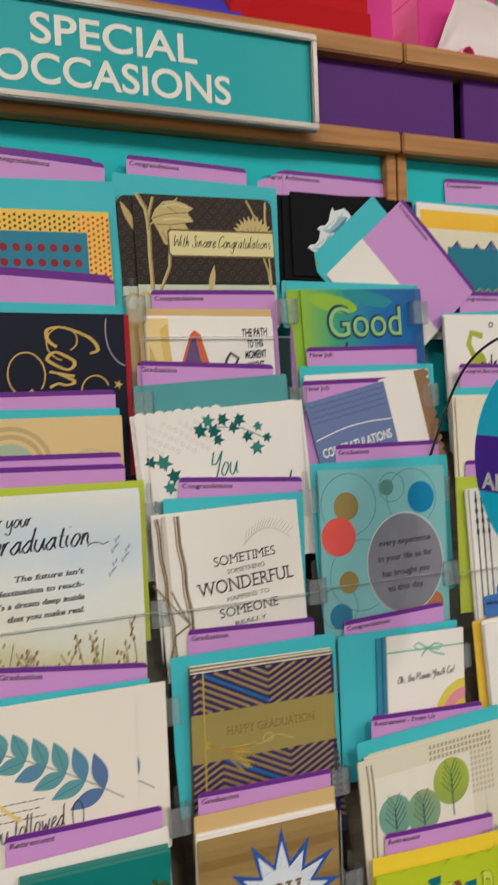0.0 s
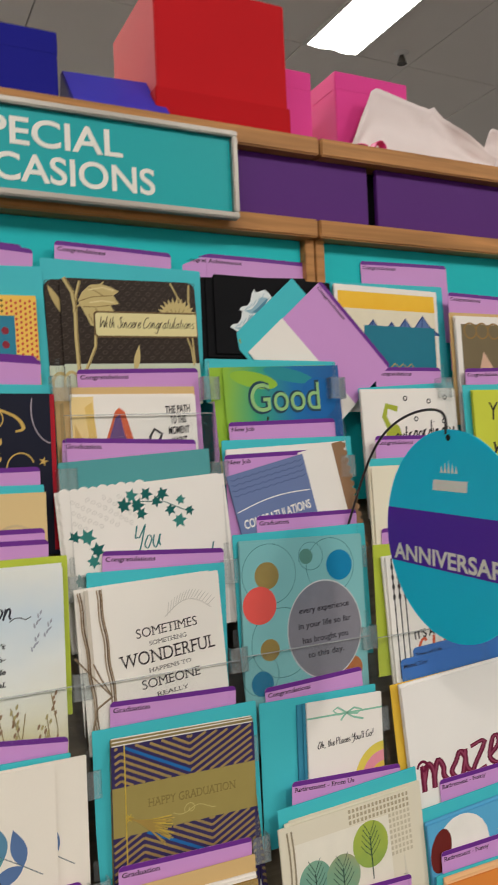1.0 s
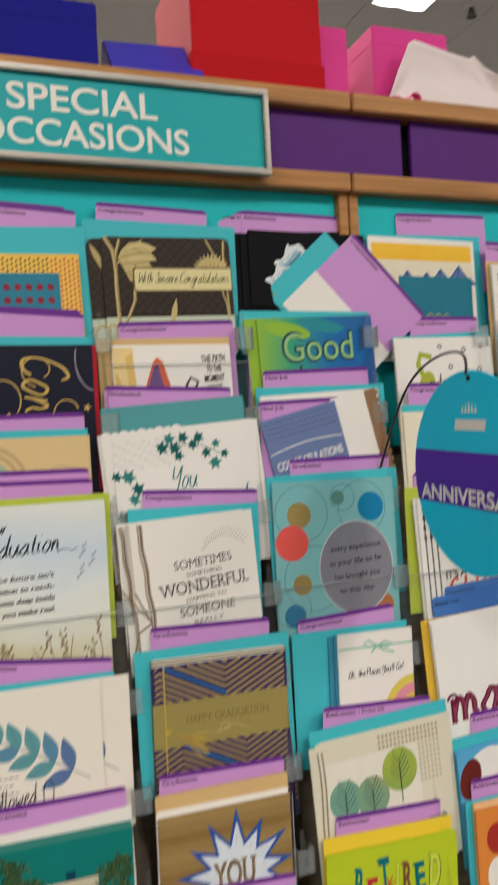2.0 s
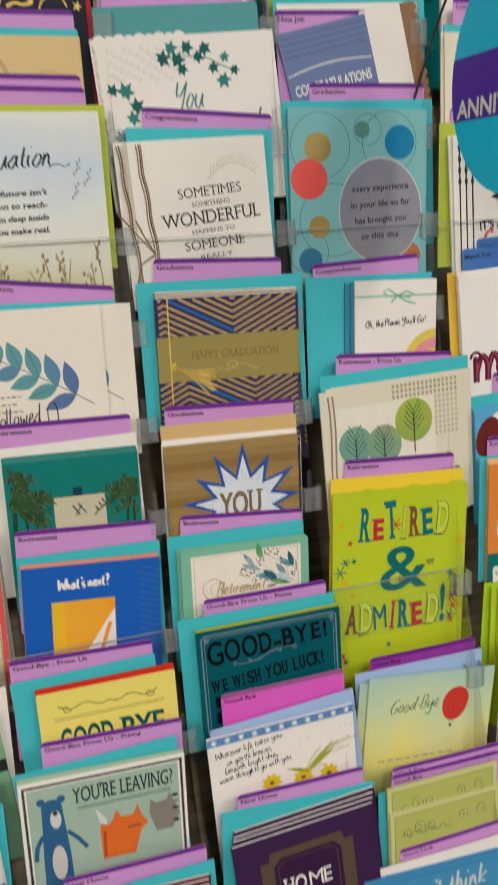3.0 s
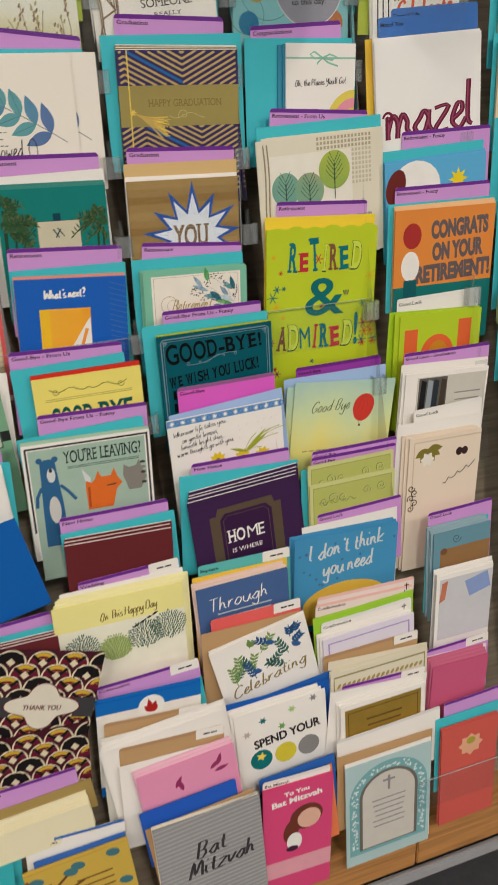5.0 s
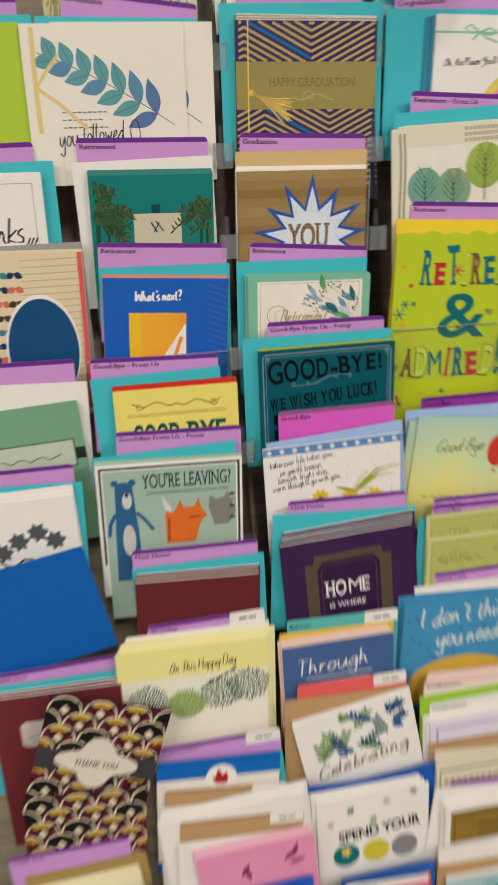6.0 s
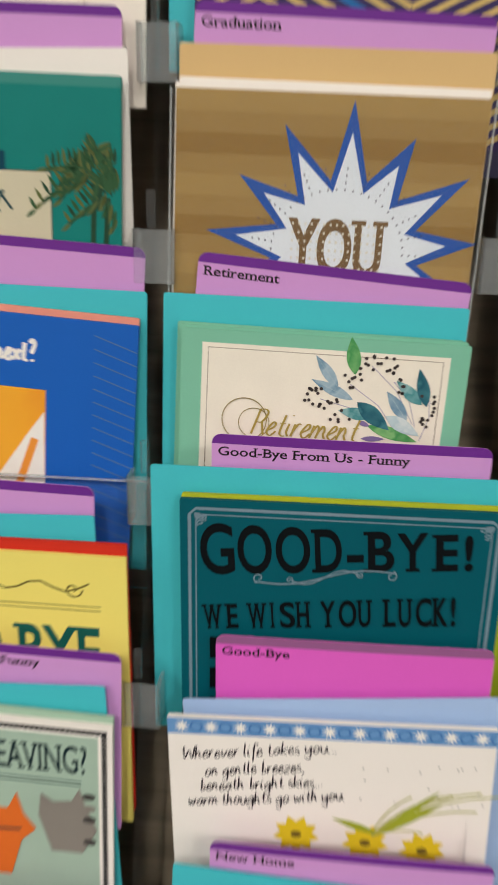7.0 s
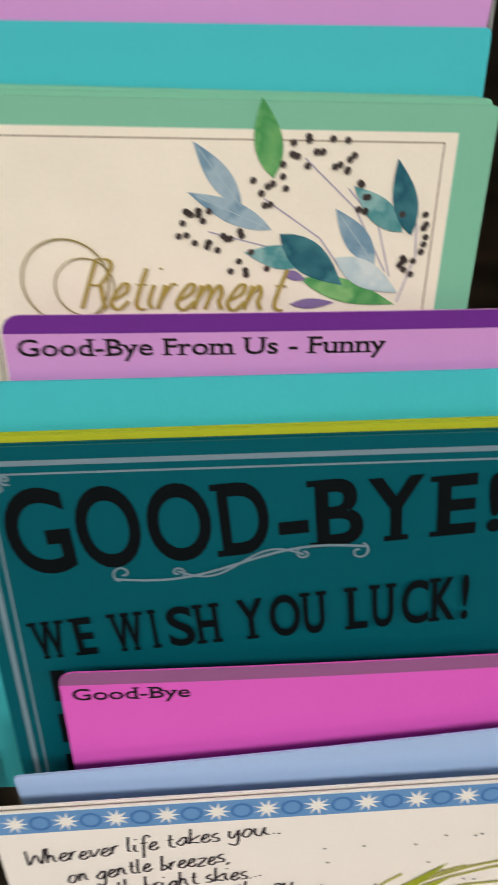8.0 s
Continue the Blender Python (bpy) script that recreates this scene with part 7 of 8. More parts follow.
pocket_of("retired", "Retirement", paper(190, 206, 44, 0.35), "lime green card reading RETIRED and ADMIRED", a_retired, paper(244, 210, 60), "bright yellow card back with scalloped front", copies=1, h=0.262, shift=(0.002, 0.003), lip=1.105)
pocket_of("balloon", "Good-Bye", blend([(0.0, (176, 206, 190)), (0.35, (206, 220, 170)), (0.7, (232, 222, 130)), (1.0, (206, 214, 130))], "v", 0.9, 14.0), "soft green and yellow card with red balloon", a_balloon, peri_env, "pale blue paper envelope behind the card", copies=1, shift=(-0.012, -0.006), h=0.16,
          tab_args=dict(colour="deep purple", panel=paper(150, 60, 160, 0.35), strip=ink(110, 40, 130)))
pocket_of("lime", "Good-Bye", paper(206, 206, 140), "pale yellow-green embossed card", a_lime, copies=1, shift=(-0.002, 0.034), h=0.13, rest=a_lime, tab2=(0.002, 0.010, "Good-Bye"))
pocket_of("dont", "Good Luck", paper(70, 146, 190), "blue card with pale script lettering and gold arch", a_dont, white_env, white_lab, copies=2, shift=(-0.003, 0.003))
pocket_of("confirm", "Confirmation", paper(226, 218, 230), "white card with a lilac printed border", a_confirm, paper(160, 206, 60), "lime green paper envelope behind cards", copies=2, shift=(-0.004, 0.005), copy_mat=WHITE,
          front_tabs=((0.0, 0.026, 0.165, "Confirmation", dict(colour="white", panel=WHITE, strip=ink(232, 228, 222), cross=True)),),
          tab2=(0.004, 0.012, ""), tab_args=dict(colour="pale coral", panel=paper(238, 218, 208), strip=ink(240, 190, 180), cross=True))
pocket_of("kraftrow", "", paper(222, 214, 190), "cream card with a row of printed olive leaves", a_kraftrow, paper(226, 214, 190), "cream paper envelope behind cards", copies=1, tab_args=dict(colour="brown kraft", panel=KRAFT, strip=ink(176, 138, 100), tag=True))
pocket_of("gold", "", WHITE, "white card with a framed gold panel", a_gold, white_env, white_lab, copies=2, shift=(-0.002, 0.004), tab_args=dict(tag=True))
pocket_of("arch", "", paper(176, 200, 200), "teal card with vine arch and printed cross", a_arch, KRAFT, kraft_lab, copies=1, h=0.236, copy_mat=WHITE, shift=(0.0, 0.008), tab_args=dict(colour="white", panel=WHITE, strip=ink(222, 218, 212)))
pocket_of("mountain", "Congratulations", WHITE, "card with yellow sky and blue mountain peaks", a_mountain, copies=1, shift=(0.003, 0.003))
pocket_of("goose", "Congratulations", WHITE, "white card with green shape and word extraordinary", a_goose, copies=1)
pocket_of("beige", "Congratulations", CREAM, "cream card with faint printed rings", a_beige, copies=1, shift=(-0.003, 0.002))
pocket_of("grads", "", WHITE, "white card with black tassels and graduation caps", a_grads, lime_env, "lime green paper envelope behind the card", copies=1, shift=(-0.004, 0.001), lip=1.531)
pocket_of("mazel", "Mazel Tov", paper(240, 236, 230), "white card with maroon brush lettering", a_mazel, yellow_env, "yellow paper envelope behind the card", copies=1, h=0.2, tab2=(0.022, 0.012, "Tree of Life"), tab_args=dict(colour="blue", panel=paper(66, 118, 190), strip=ink(66, 118, 190)))
pocket_of("dog", "Retirement - Funny", paper(92, 172, 214), "light blue card with plain white and yellow shapes", a_bluewhite, copies=1)
pocket_of("redcard", "Retirement - Funny", paper(226, 138, 62), "orange and teal retirement card with grey lettering", a_redcard, copies=2, shift=(0, 0.003), copy_mat=paper(236, 190, 140))
pocket_of("lol", "Good Luck", paper(182, 206, 46), "lime green card with large orange letters", a_lol, paper(170, 206, 40), "lime green card back behind the front one", copies=1, shift=(-0.008, 0.003), h=0.2, tab_args=dict(colour="white", panel=WHITE, strip=ink(236, 232, 224)))
pocket_of("photo", "Good Luck - Graduation", WHITE, "white card with a dark striped photo panel", a_photo, white_env, white_lab, copies=1, shift=(-0.004, 0.004))
pocket_of("floral", "Good Luck", paper(232, 214, 192), "beige card with olive leaves and script", a_floral, white_env, white_lab, copies=2, shift=(-0.006, 0.002), h=0.25, tab_args=dict(colour="white", panel=WHITE, strip=ink(236, 232, 224)))
pocket_of("photostack", "Good Luck", paper(104, 146, 160), "grey-blue card with a brown printed panel", a_photostack, copies=3, shift=(-0.003, 0.004), copy_mat=paper(150, 176, 184))
pocket_of("paint", "", WHITE, "white card with pale painted brush strokes", a_paint, white_env, white_lab, copies=1)
pocket_of("pinkstack", "", paper(200, 90, 124), "rose pink card in a thick stack", None, white_env, white_lab, copies=3, shift=(-0.002, 0.006), copy_mat=paper(206, 110, 140), tab_args=dict(tag=True))
pocket_of("coral", "", paper(206, 92, 82), "coral card with a pale printed flower", a_coral, copies=1, h=0.228, lip=0.29)
pocket_of("dots", "Congratulations", paper(240, 196, 90), "orange and blue card with rows of red dots", a_dots, copies=1, shift=(0.002, 0.004), tab2=(-0.012, 0.004, "Congratulations"))
pocket_of("gold_script", "", paper(24, 26, 44, 0.4), "navy card with swirling gold script", a_goldscript, copies=1, shift=(0.0, 0.001), tab2=(-0.004, 0.004, ""))
pocket_of("tan", "", paper(222, 194, 140), "tan card with printed brown arcs", a_tan, copies=1)
pocket_of("graduation", "", blend([(0.0, (226, 228, 222)), (0.3, (204, 218, 226)), (0.55, (224, 228, 224)), (0.85, (224, 220, 200)), (1.0, (206, 200, 150))], "v", 0.6, 12.0), "pale watercolour graduation card with grasses", a_gradwater, lime_env, "lime green paper envelope behind the card", copies=1, h=0.21, lip=1.535, tab2=(-0.003, 0.012, ""))
pocket_of("leaves", "Graduation", paper(238, 230, 216), "cream card with blue leaves and yellow ribbon", a_leaves, copies=1, shift=(0.034, 0.001), h=0.17, rest=a_leaves)
pocket_of("palm", "Retirement", paper(60, 136, 126), "teal seaside card with palms and white sand", a_palm, white_env, white_lab, copies=1)
pocket_of("next", "Retirement", paper(30, 96, 186, 0.35), "bright blue card with a yellow sunset window", a_next, copies=1, shift=(0, 0.003), copy_mat=paper(232, 150, 130), lip=1.096)
pocket_of("ybye", "Good-Bye - From Us", paper(238, 222, 116), "yellow card with dark green GOOD BYE lettering", a_ybye, copies=1, copy_mat=paper(206, 50, 34), shift=(0.0, 0.005))
pocket_of("leaving", "Good-Bye From Us - Funny", WHITE, "pale green card with plain animal-coloured shapes", a_leaving, copies=1, copy_mat=paper(166, 196, 172), shift=(0.0, 0.004))
pocket_of("maroon", "New Home", paper(104, 40, 44), "maroon card in a small stack", a_maroon, copies=2, shift=(0.001, 0.005), leaf=True)
pocket_of("happy", "Wedding", paper(240, 230, 150), "pale yellow card with leafy green bushes", a_happy, white_env, white_lab, copies=3, shift=(0.004, 0.004), copy_mat=paper(242, 234, 176), tab_args=dict(tag=True))
pocket_of("flame", "Communion", paper(22, 106, 186), "blue and white card with red flame", a_flame, copies=1, shift=(0, 0.004), tab_args=dict(tag=True))
pocket_of("kraft", "", WHITE, "white card with faint printed sprigs", a_kraft, paper(226, 222, 210), white_lab, copies=2, shift=(0.003, 0.006), tab_args=dict(colour="brown kraft", panel=KRAFT, strip=ink(176, 138, 100), tag=True))
pocket_of("rosewhite", "", paper(232, 150, 184), "pink card with dark rose leaves", a_rose, white_env, white_lab, copies=2, shift=(-0.002, 0.004), copy_mat=paper(240, 190, 206), tab_args=dict(colour="brown kraft", panel=KRAFT, strip=ink(176, 138, 100), tag=True))
pocket_of("grey", "", paper(150, 148, 148), "grey striped card with dark script lettering", a_grey, KRAFT, kraft_lab, copies=1, h=0.25, copy_mat=CREAM, tab_args=dict(colour="bright blue", panel=paper(40, 92, 190), strip=ink(40, 92, 190)))
pocket_of("thanks", "Thank You", WHITE, "white card with thin border and script thanks", a_thanks, copies=1)
pocket_of("peacock", "", paper(226, 208, 170), "cream card with coloured leaves and blue drop", a_peacock, paper(160, 156, 156), "grey paper envelope behind the card", copies=1, h=0.2)
pocket_of("green", "Thank You", paper(122, 168, 134), "sage green card with ribbon and framed label", a_green, white_env, white_lab, copies=1)
pocket_of("whitefloral", "Thank You", WHITE, "white card with dark printed flowers", a_whitefloral, copies=2, shift=(0.0, 0.005))
pocket_of("mason", "Thank You", paper(112, 46, 50), "maroon card with a pale printed label", a_mason, copies=2, shift=(0, 0.003), h=0.24, leaf=True)
pocket_of("creamstack", "Thank You", paper(236, 226, 190), "cream card in a thick stack", None, paper(168, 142, 84), "olive brown paper envelope behind cards", copies=4, shift=(0.0, 0.003), h=0.058)
pocket_of("bar", "Bar Mitzvah", paper(206, 172, 76), "gold card with brown tree and teal leaves", a_bar, paper(60, 108, 186), "bright blue paper envelope behind cards", copies=1, h=0.235, tab_args=dict(colour="white", panel=WHITE, strip=ink(60, 108, 186)))
pocket_of("tealcorner", "", paper(60, 178, 184), "plain teal card in the bottom row", None, copies=1, h=0.29)


def a_fox(a):
    a.rect(0.05, 0.05, 0.95, 1.2, ink(120, 106, 78), "printed_panel")
    for i in range(7):
        a.ring(0.14 + 0.12 * i, 0.10, 0.06, 0.012, ink(150, 116, 66), "printed_scroll", 16)
    for u in (0.30, 0.72):
        a.poly([(u - 0.14, 0.55), (u - 0.04, 0.26), (u + 0.14, 0.52)], ink(214, 176, 150), "printed_pale_shape")
    a.oval(0.50, 0.66, 0.30, 0.22, ink(160, 112, 66), "printed_brown_shape")


def a_youve(a):
    a.text("YOU'VE", 0.14, 0.22, 0.14, DK, "LEFT", 1, 0.1, 0.001, 0, fit=0.52)
    a.text("your", 0.14, 0.48, 0.14, DK, "LEFT", 1, 0.3, 0.001, 0, fit=0.42)


pocket_of("fox", "Congratulations", WHITE, "white card with brown panel and scrolls", a_fox, tan_env, "tan paper envelope behind the card", copies=1)
pocket_of("youve", "Congratulations", paper(206, 212, 70), "yellow-green card with black hand lettering", a_youve, copies=1)

pocket_of("limeleft", "Thank You", paper(176, 204, 60), "bright lime green card beside the cream one", None, copies=1)

# the next column of the rack, plain cards behind their tabs
fill = (WHITE, paper(226, 206, 170), CREAM, paper(150, 190, 200), WHITE, paper(232, 196, 200), CREAM, paper(196, 206, 150))
names = ("plain white", "beige", "cream", "pale blue", "plain white", "pale pink", "cream", "pale green")
for k, z in enumerate((0.42, 0.52, 0.62, 0.74, 0.86, 0.98, 1.09, 1.21, 1.34, 1.46, 1.58)):
    spot("next_column", (0.942, 0.155, z + 0.032, 1.2 - 0.8 * (k % 3)), (0.938, 0.182, z + 0.014, 0.8 * (k % 2)), (0.936 + 0.004 * (k % 3), 0.165, z, 1.0 - 0.9 * (k % 2)))
    pocket_of("next_column", "", fill[k % 8], names[k % 8] + " greeting card in the end column", None, copies=1)

# ---- loose and hanging things on the rack ----
def loose(name, kind, corners_x, z, roll, w, h, mat, label, fwd=0.012, art=None):
    """A card or envelope that stands askew in front of the pockets; the place is that of its top middle."""
    m = leaning(corners_x, rack_y(z) - fwd, z, roll)
    if kind == "card":
        return greeting_card(m, w, h, mat, label, art)
    return envelope(m, w, h, mat, label)


TILT_X, TILT_Z, TILT = 0.661, 1.950, -48.0


def tilted(e, d, y):
    """A place e along the tilted edge and d down from it; the stack is turned a little to the left."""
    c, q = math.cos(radians(TILT)), math.sin(radians(TILT))
    x, z = TILT_X + e * c + d * q, TILT_Z + e * q - d * c
    return Matrix.Translation((0.56, y, 0)) @ pose(0, 0, 0, 0, 0, -4.0) @ leaning(x - 0.56, 0, z, TILT, 1.0)


envelope(tilted(-0.018, 0.030, 0.9620), 0.182, 0.128, TEAL, "tilted teal envelope propped between the cards")
divider_tab(tilted(0.0, 0.0, 0.9603), 0.158, "Congratulations")
greeting_card(tilted(0.0, 0.082, 0.9585), 0.160, 0.07, WHITE, "tilted plain white card propped between the cards")
divider_tab(leaning(0.507, 0.9165, 1.774, 1.0), 0.150, "New Job")
greeting_card(leaning(0.486, 0.911, 1.758, 12.5), 0.112, 0.16, paper(110, 126, 168), "blue CONGRATULATIONS card standing askew", a_newjob)
greeting_card(leaning(0.560, 0.9122, 1.777, 12.0), 0.052, 0.16, WHITE, "plain white card edge leaning askew")
scalloped = greeting_card(leaning(0.578, 0.9138, 1.780, 11.0), 0.052, 0.16, paper(146, 112, 82, 0.7), "scalloped brown card edge leaning askew")
bm = bmesh.new()
for k in range(14):
    sheet(bm, [(0.026 + 0.0042 * math.cos(radians(a)), -0.006 - 0.0105 * k + 0.0042 * math.sin(radians(a))) for a in range(-90, 91, 30)], 0.0001, 0.0008)
part("scallop_edge", bm, paper(146, 112, 82, 0.7), scalloped, "cut scallops along the edge")
envelope(leaning(-0.065, 0.690, 0.880, 11.0), 0.185, 0.15, paper(20, 96, 176), "bright blue envelope lying askew over the cards")
greeting_card(leaning(0.043, 0.622, 0.715, -18.3, 5.0), 0.150, 0.15, paper(70, 24, 36), "fan-patterned maroon and gold thank you card", a_thankfan)
greeting_card(leaning(-0.003, 0.604, 0.594, -4.0, 3.0), 0.152, 0.12, paper(70, 24, 36), "fan-patterned maroon and gold card askew", a_fans)



def hanging_sign():
    """The oval sign on its wire."""
    cx, cy, cz = 0.606, 0.709, 1.674
    ob = empty("hanging_sign", pose(cx, cy, cz, 0, 2.1, -90.0))
    rx, rz = 0.114, 0.117
    face = paper(22, 208, 246, 0.35, 0.1)
    band = paper(88, 40, 172, 0.35, 0.1)
    pts = [(rx * math.cos(6.2832 * i / 64), rz * math.sin(6.2832 * i / 64)) for i in range(64)]
    board = part("sign_board", sheet(bmesh.new(), pts, 0.0, 0.0015), face, ob, "turquoise oval board")
    lo, hi = -0.040, 0.024
    n = 24
    ring = lambda zz: rx * math.sqrt(max(0, 1 - (zz / rz) ** 2)) * 0.998
    bm = bmesh.new()
    rows = []
    for i in range(n + 1):
        zz = lo + (hi - lo) * i / n
        rows.append([bm.verts.new((-ring(zz), -0.0004, zz)), bm.verts.new((ring(zz), -0.0004, zz))])
    for p, q in zip(rows, rows[1:]):
        bm.faces.new((p[0], p[1], q[1], q[0]))
    stripe = part("purple_band", bm, band, board, "deep purple band across the sign")
    lettering("ANNIVERSARY", 0.0185, WHT, board, (0.0, -0.0009, -0.0365), "CENTER", 1, 0, 0.0007, 0, fit=0.202)
    # plain mark in place of the maker's name
    mz = rz * 0.47
    bm = bmesh.new()
    for i in range(5):
        sheet(bm, [(-0.012 + i * 0.006 - 0.0022, mz + 0.014), (-0.012 + i * 0.006 + 0.0022, mz + 0.014), (-0.012 + i * 0.006, mz + 0.022 + 0.003 * (2 - abs(i - 2)))], -0.0006, 0.0003)
    part("crown_mark", bm, WHT, board, "small white printed mark")
    part("name_bar", sheet(bmesh.new(), [(-0.028, mz - 0.006), (0.028, mz - 0.006), (0.030, mz + 0.006), (-0.026, mz + 0.006)], -0.0006, 0.0003), WHT, board, "white printed bar")
    hole = [(0.0035 * math.cos(6.2832 * i / 16), rz - 0.009 + 0.0035 * math.sin(6.2832 * i / 16)) for i in range(16)]
    part("eyelet", sheet(bmesh.new(), hole, -0.0006, 0.0004), BLACK, ob, "dark eyelet")
    return tagged(ob, "turquoise oval sign reading ANNIVERSARY on a wire", "sign")


hanging_sign()


def wire(points, radius, mat, label):
    cu = bpy.data.curves.new("sign_wire", "CURVE")
    cu.dimensions, cu.bevel_depth, cu.bevel_resolution, cu.resolution_u = "3D", radius, 3, 8
    sp = cu.splines.new("NURBS")
    sp.points.add(len(points) - 1)
    for p, q in zip(sp.points, points):
        p.co = (*q, 1)
    sp.use_endpoint_u = True
    tmp = bpy.data.objects.new("sign_wire", cu)
    me = bpy.data.meshes.new_from_object(tmp)
    bpy.data.objects.remove(tmp)
    me.materials.clear()
    me.materials.append(mat)
    return tagged(new("sign_wire", me), label, "wire")


wire([(0.59, 0.92, 1.62), (0.603, 0.897, 1.69), (0.616, 0.884, 1.745), (0.620, 0.848, 1.793), (0.614, 0.78, 1.815), (0.606, 0.718, 1.816), (0.606, 0.705, 1.806), (0.606, 0.709, 1.786)], 0.0016, painted("dark_wire", 70, 66, 66, 0.35, metal=0.7), "dark curved wire that holds the oval sign")

# ---- on the top shelf ----
def gift_box(x0, y0, x1, y1, h, mat, lid_mat, label, lid=0.045, turn=0.0, lip=0.003, lid_low=False):
    cx, cy = (x0 + x1) / 2, (y0 + y1) / 2
    hx, hy = (x1 - x0) / 2, (y1 - y0) / 2
    ob = empty("gift_box", pose(cx, cy, SHELF, 0, 0, turn))
    box_part("box_body", -hx + lip, -hy + lip, 0.0, hx - lip, hy - lip, h - 0.002, mat, ob, 0.0015)
    z0, z1 = (0.0, lid) if lid_low else (h - lid, h)
    bm = box(bmesh.new(), -hx, -hy, z0, hx, hy, z1, 0.0015)
    part("box_lid", bm, lid_mat, ob, "fitted box lid")
    return tagged(ob, label, "gift box")


red_p, blue_p, pink_p = paper(198, 18, 28, 0.7), paper(22, 24, 140, 0.7), paper(228, 70, 152, 0.7)
for m in (red_p, blue_p, pink_p):
    # matt coated board; sheen is added to imitate the light on its left sides
    m.node_tree.nodes["Principled BSDF"].inputs["Sheen Weight"].default_value = 0.6
    m.node_tree.nodes["Principled BSDF"].inputs["Sheen Roughness"].default_value = 0.35
gift_box(0.400, 1.02, 0.608, 1.215, 0.222, red_p, paper(190, 16, 26, 0.7), "large bright red gift box on the shelf", 0.068, lid_low=True)
gift_box(0.030, 1.02, 0.270, 1.22, 0.114, blue_p, blue_p, "dark blue gift box on the shelf", 0.03, lip=0.0004)
gift_box(0.612, 1.06, 0.670, 1.26, 0.150, pink_p, pink_p, "bright pink gift box with its lid on", 0.03, lip=0.0004)
gift_box(0.727, 1.08, 0.870, 1.22, 0.174, pink_p, pink_p, "bright pink gift box beside white tissue", 0.03, 0, 0.0004)

# leaning blue lid; the slope's lighter blue has the light on it painted in
lid = empty("blue_box_lid", pose(0.350, 1.035, SHELF, 0, 0, 0))
bm = bmesh.new()
q = [(-0.064, -0.05, 0.0), (0.066, -0.05, 0.0), (0.062, 0.03, 0.092), (-0.064, 0.03, 0.088)]
f = [bm.verts.new(p) for p in q]
g = [bm.verts.new((p[0], p[1] + 0.012, p[2] - 0.001 if p[2] else 0.0)) for p in q]
bm.faces.new(f), bm.faces.new(g[::-1])
for i in range(4):
    bm.faces.new((f[(i + 1) % 4], f[i], g[i], g[(i + 1) % 4]))
bmesh.ops.recalc_face_normals(bm, faces=bm.faces[:])
part("lid_panel", bm, paper(64, 60, 190, 0.4), lid)
bm = bmesh.new()
t = [bm.verts.new(p) for p in ((-0.066, -0.045, 0.0), (-0.066, 0.033, 0.087), (-0.066, 0.055, 0.0))]
bm.faces.new(t)
part("lid_side", bm, blue_p, lid)
tagged(lid, "blue folded box lid leaning on the shelf", "box lid")

# pink bow and ribbon ends in front of the pink boxes
bow = empty("ribbon_bow", pose(0.722, 0.985, SHELF))
ribbon = paper(222, 70, 140, 0.35)
def ribbon_strip(name, pts, w):
    bm = bmesh.new()
    prev = None
    for x, y, z in pts:
        cur = [bm.verts.new((x, y - w / 2, z)), bm.verts.new((x, y + w / 2, z + 0.002))]
        if prev:
            bm.faces.new((prev[0], cur[0], cur[1], prev[1]))
        prev = cur
    ob = part(name, bm, ribbon, bow)
    so = ob.modifiers.new("thick", "SOLIDIFY")
    so.thickness = 0.0012
ribbon_strip("ribbon_loop", [(0.014 + 0.009 * math.cos(radians(a)), 0.0, 0.012 + 0.010 * math.sin(radians(a))) for a in range(-90, 271, 24)], 0.016)
ribbon_strip("ribbon_loop", [(-0.012 + 0.014 * math.cos(radians(a)), 0.01, 0.010 + 0.008 * math.sin(radians(a))) for a in range(-90, 271, 24)], 0.016)
ribbon_strip("ribbon_end", [(-0.09 + 0.012 * i, -0.005, 0.004 + 0.006 * math.sin(i * 0.9)) for i in range(15)], 0.018)
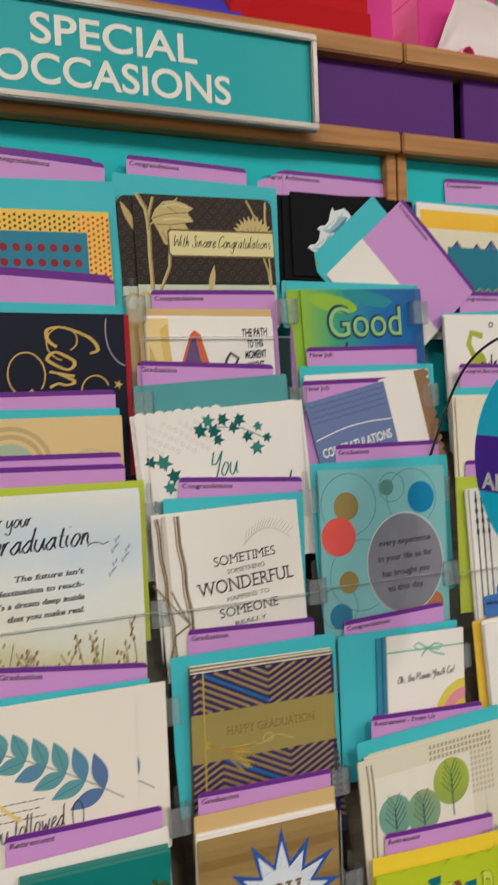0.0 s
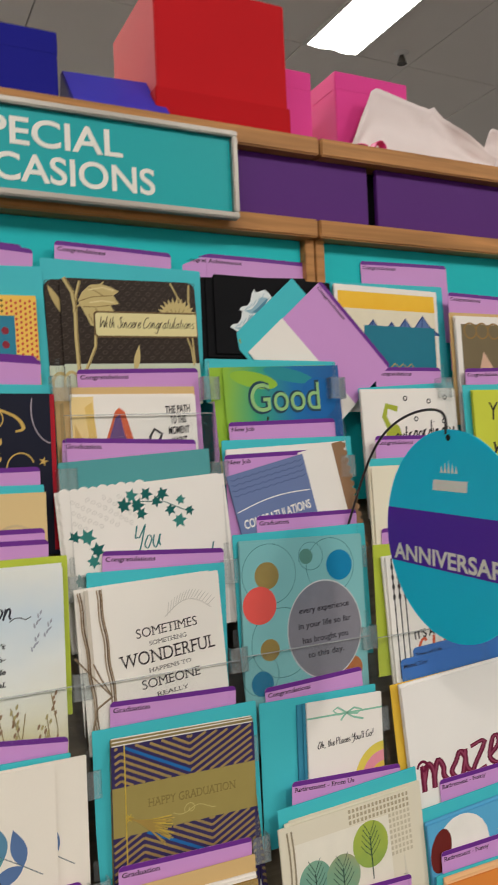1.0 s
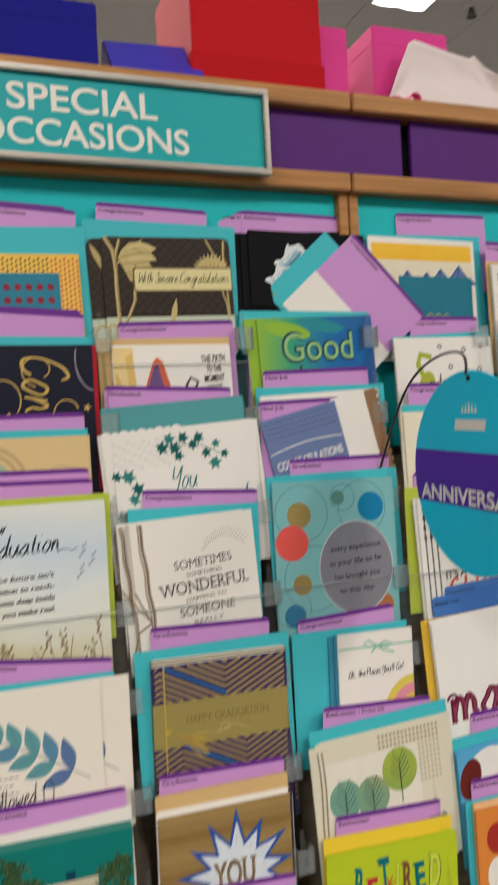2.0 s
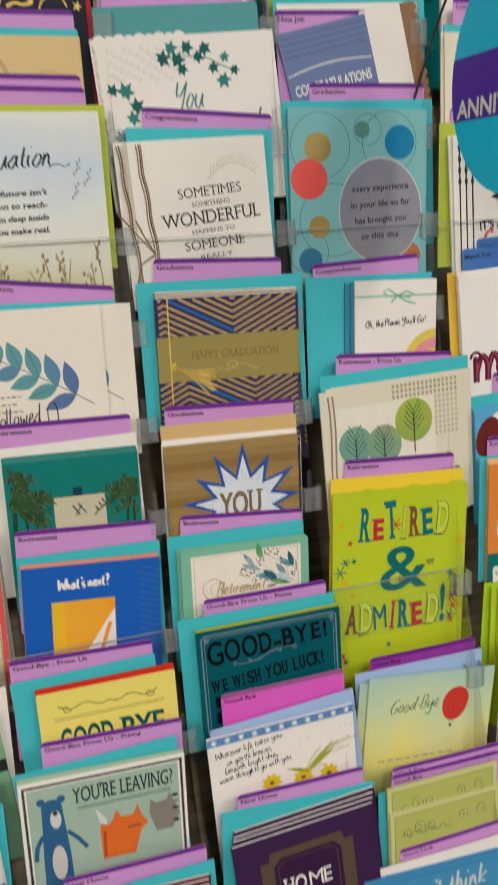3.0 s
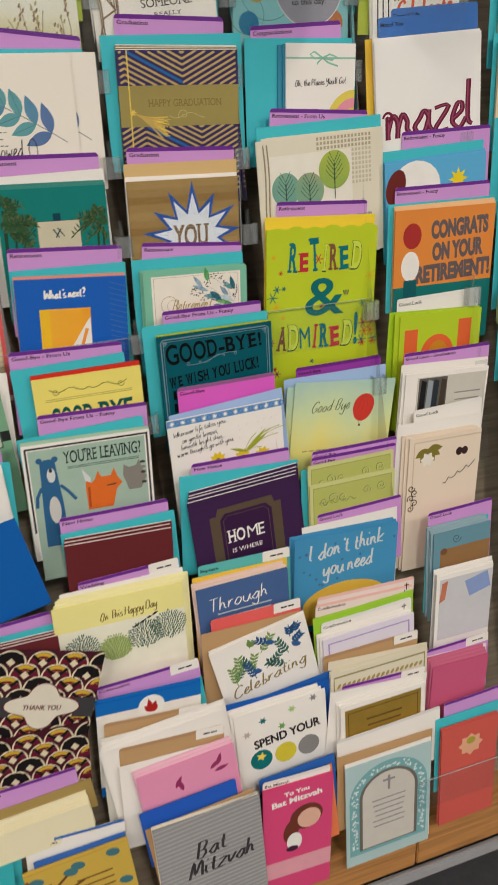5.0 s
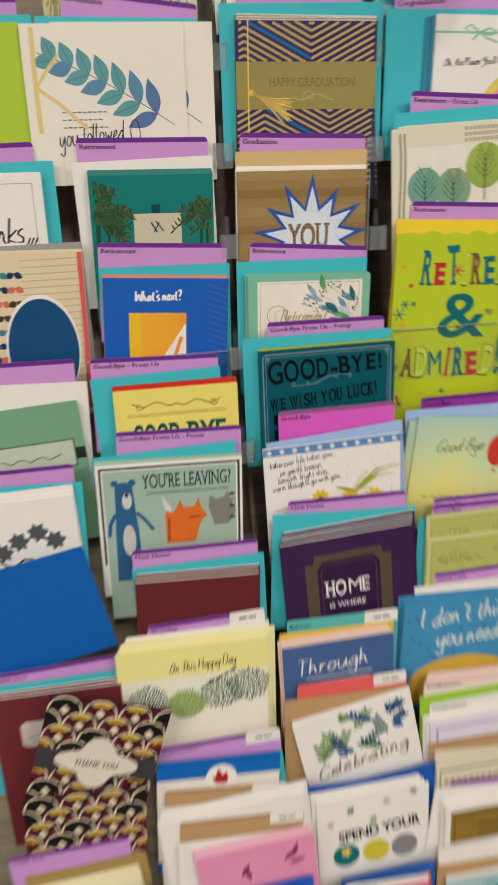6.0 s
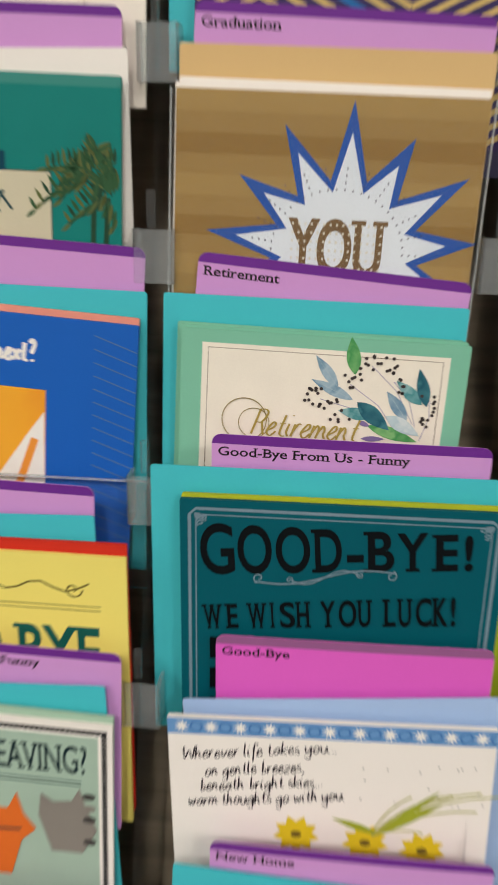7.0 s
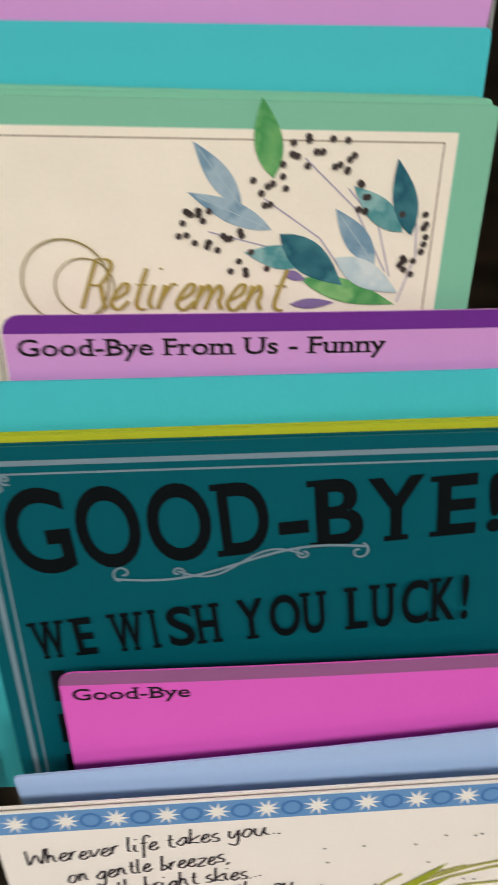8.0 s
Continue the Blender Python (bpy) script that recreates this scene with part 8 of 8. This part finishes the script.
tagged(bow, "bright pink ribbon bow lying on the shelf", "ribbon")

# crumpled white tissue
def tissue(x, y, w, h, seed, label, bits=False):
    rng = random.Random(seed)
    bm = bmesh.new()
    n, m = 30, 18
    grid = []
    for i in range(n):
        row = []
        for j in range(m):
            u, v = i / (n - 1), j / (m - 1)
            top = h * float(np.interp(u, [0.0, 0.15, 0.52, 0.55, 0.60, 1.0], [0.30, 1.0, 0.86, 0.90, 0.80, 0.42]))
            # sharp creases between flat stretches
            k = 0.35 - 0.9 * abs(noise.noise(Vector((u * 3.2 + v, v * 2.0 - u, seed)))) + 0.25 * noise.noise(Vector((u * 6, v * 6, seed + 3)))
            row.append(bm.verts.new((w * (u - 0.5) + 0.010 * k + rng.uniform(-0.0006, 0.0006), 0.04 * math.sin(v * 2.2) + 0.018 * k + rng.uniform(-0.0006, 0.0006), top * v + (0.006 * k if v > 0.05 else 0))))
        grid.append(row)
    for i in range(n - 1):
        for j in range(m - 1):
            bm.faces.new((grid[i][j], grid[i + 1][j], grid[i + 1][j + 1], grid[i][j + 1]))
    ob = part("tissue_paper", bm, paper(238, 226, 224, 0.95))
    for p in ob.data.polygons:
        p.use_smooth = True
    ob.matrix_world = Matrix.Translation((x, y, SHELF))
    so = ob.modifiers.new("thick", "SOLIDIFY")
    so.thickness = 0.0008
    return tagged(ob, label, "tissue paper")


tissue(0.880, 1.01, 0.30, 0.140, 2.0, "crumpled white tissue paper on the shelf")
tissue(1.12, 1.03, 0.24, 0.12, 5.0, "crumpled white tissue paper with a torn edge")


# ---- from plan units to metres ----
def to_metres(k):
    for me in bpy.data.meshes:
        me.transform(Matrix.Scale(k, 4))
    for data in bpy.data.lights:
        data.size, data.size_y = data.size * k, data.size_y * k
    for ob in scene.objects:
        if ob.type == "CAMERA":
            continue
        ob.location = ob.location * k
        base = ob.matrix_parent_inverse.copy()
        base.translation = base.translation * k
        ob.matrix_parent_inverse = base
        for mod in ob.modifiers:
            if mod.type == "SOLIDIFY":
                mod.thickness = mod.thickness * k


to_metres(UNIT)
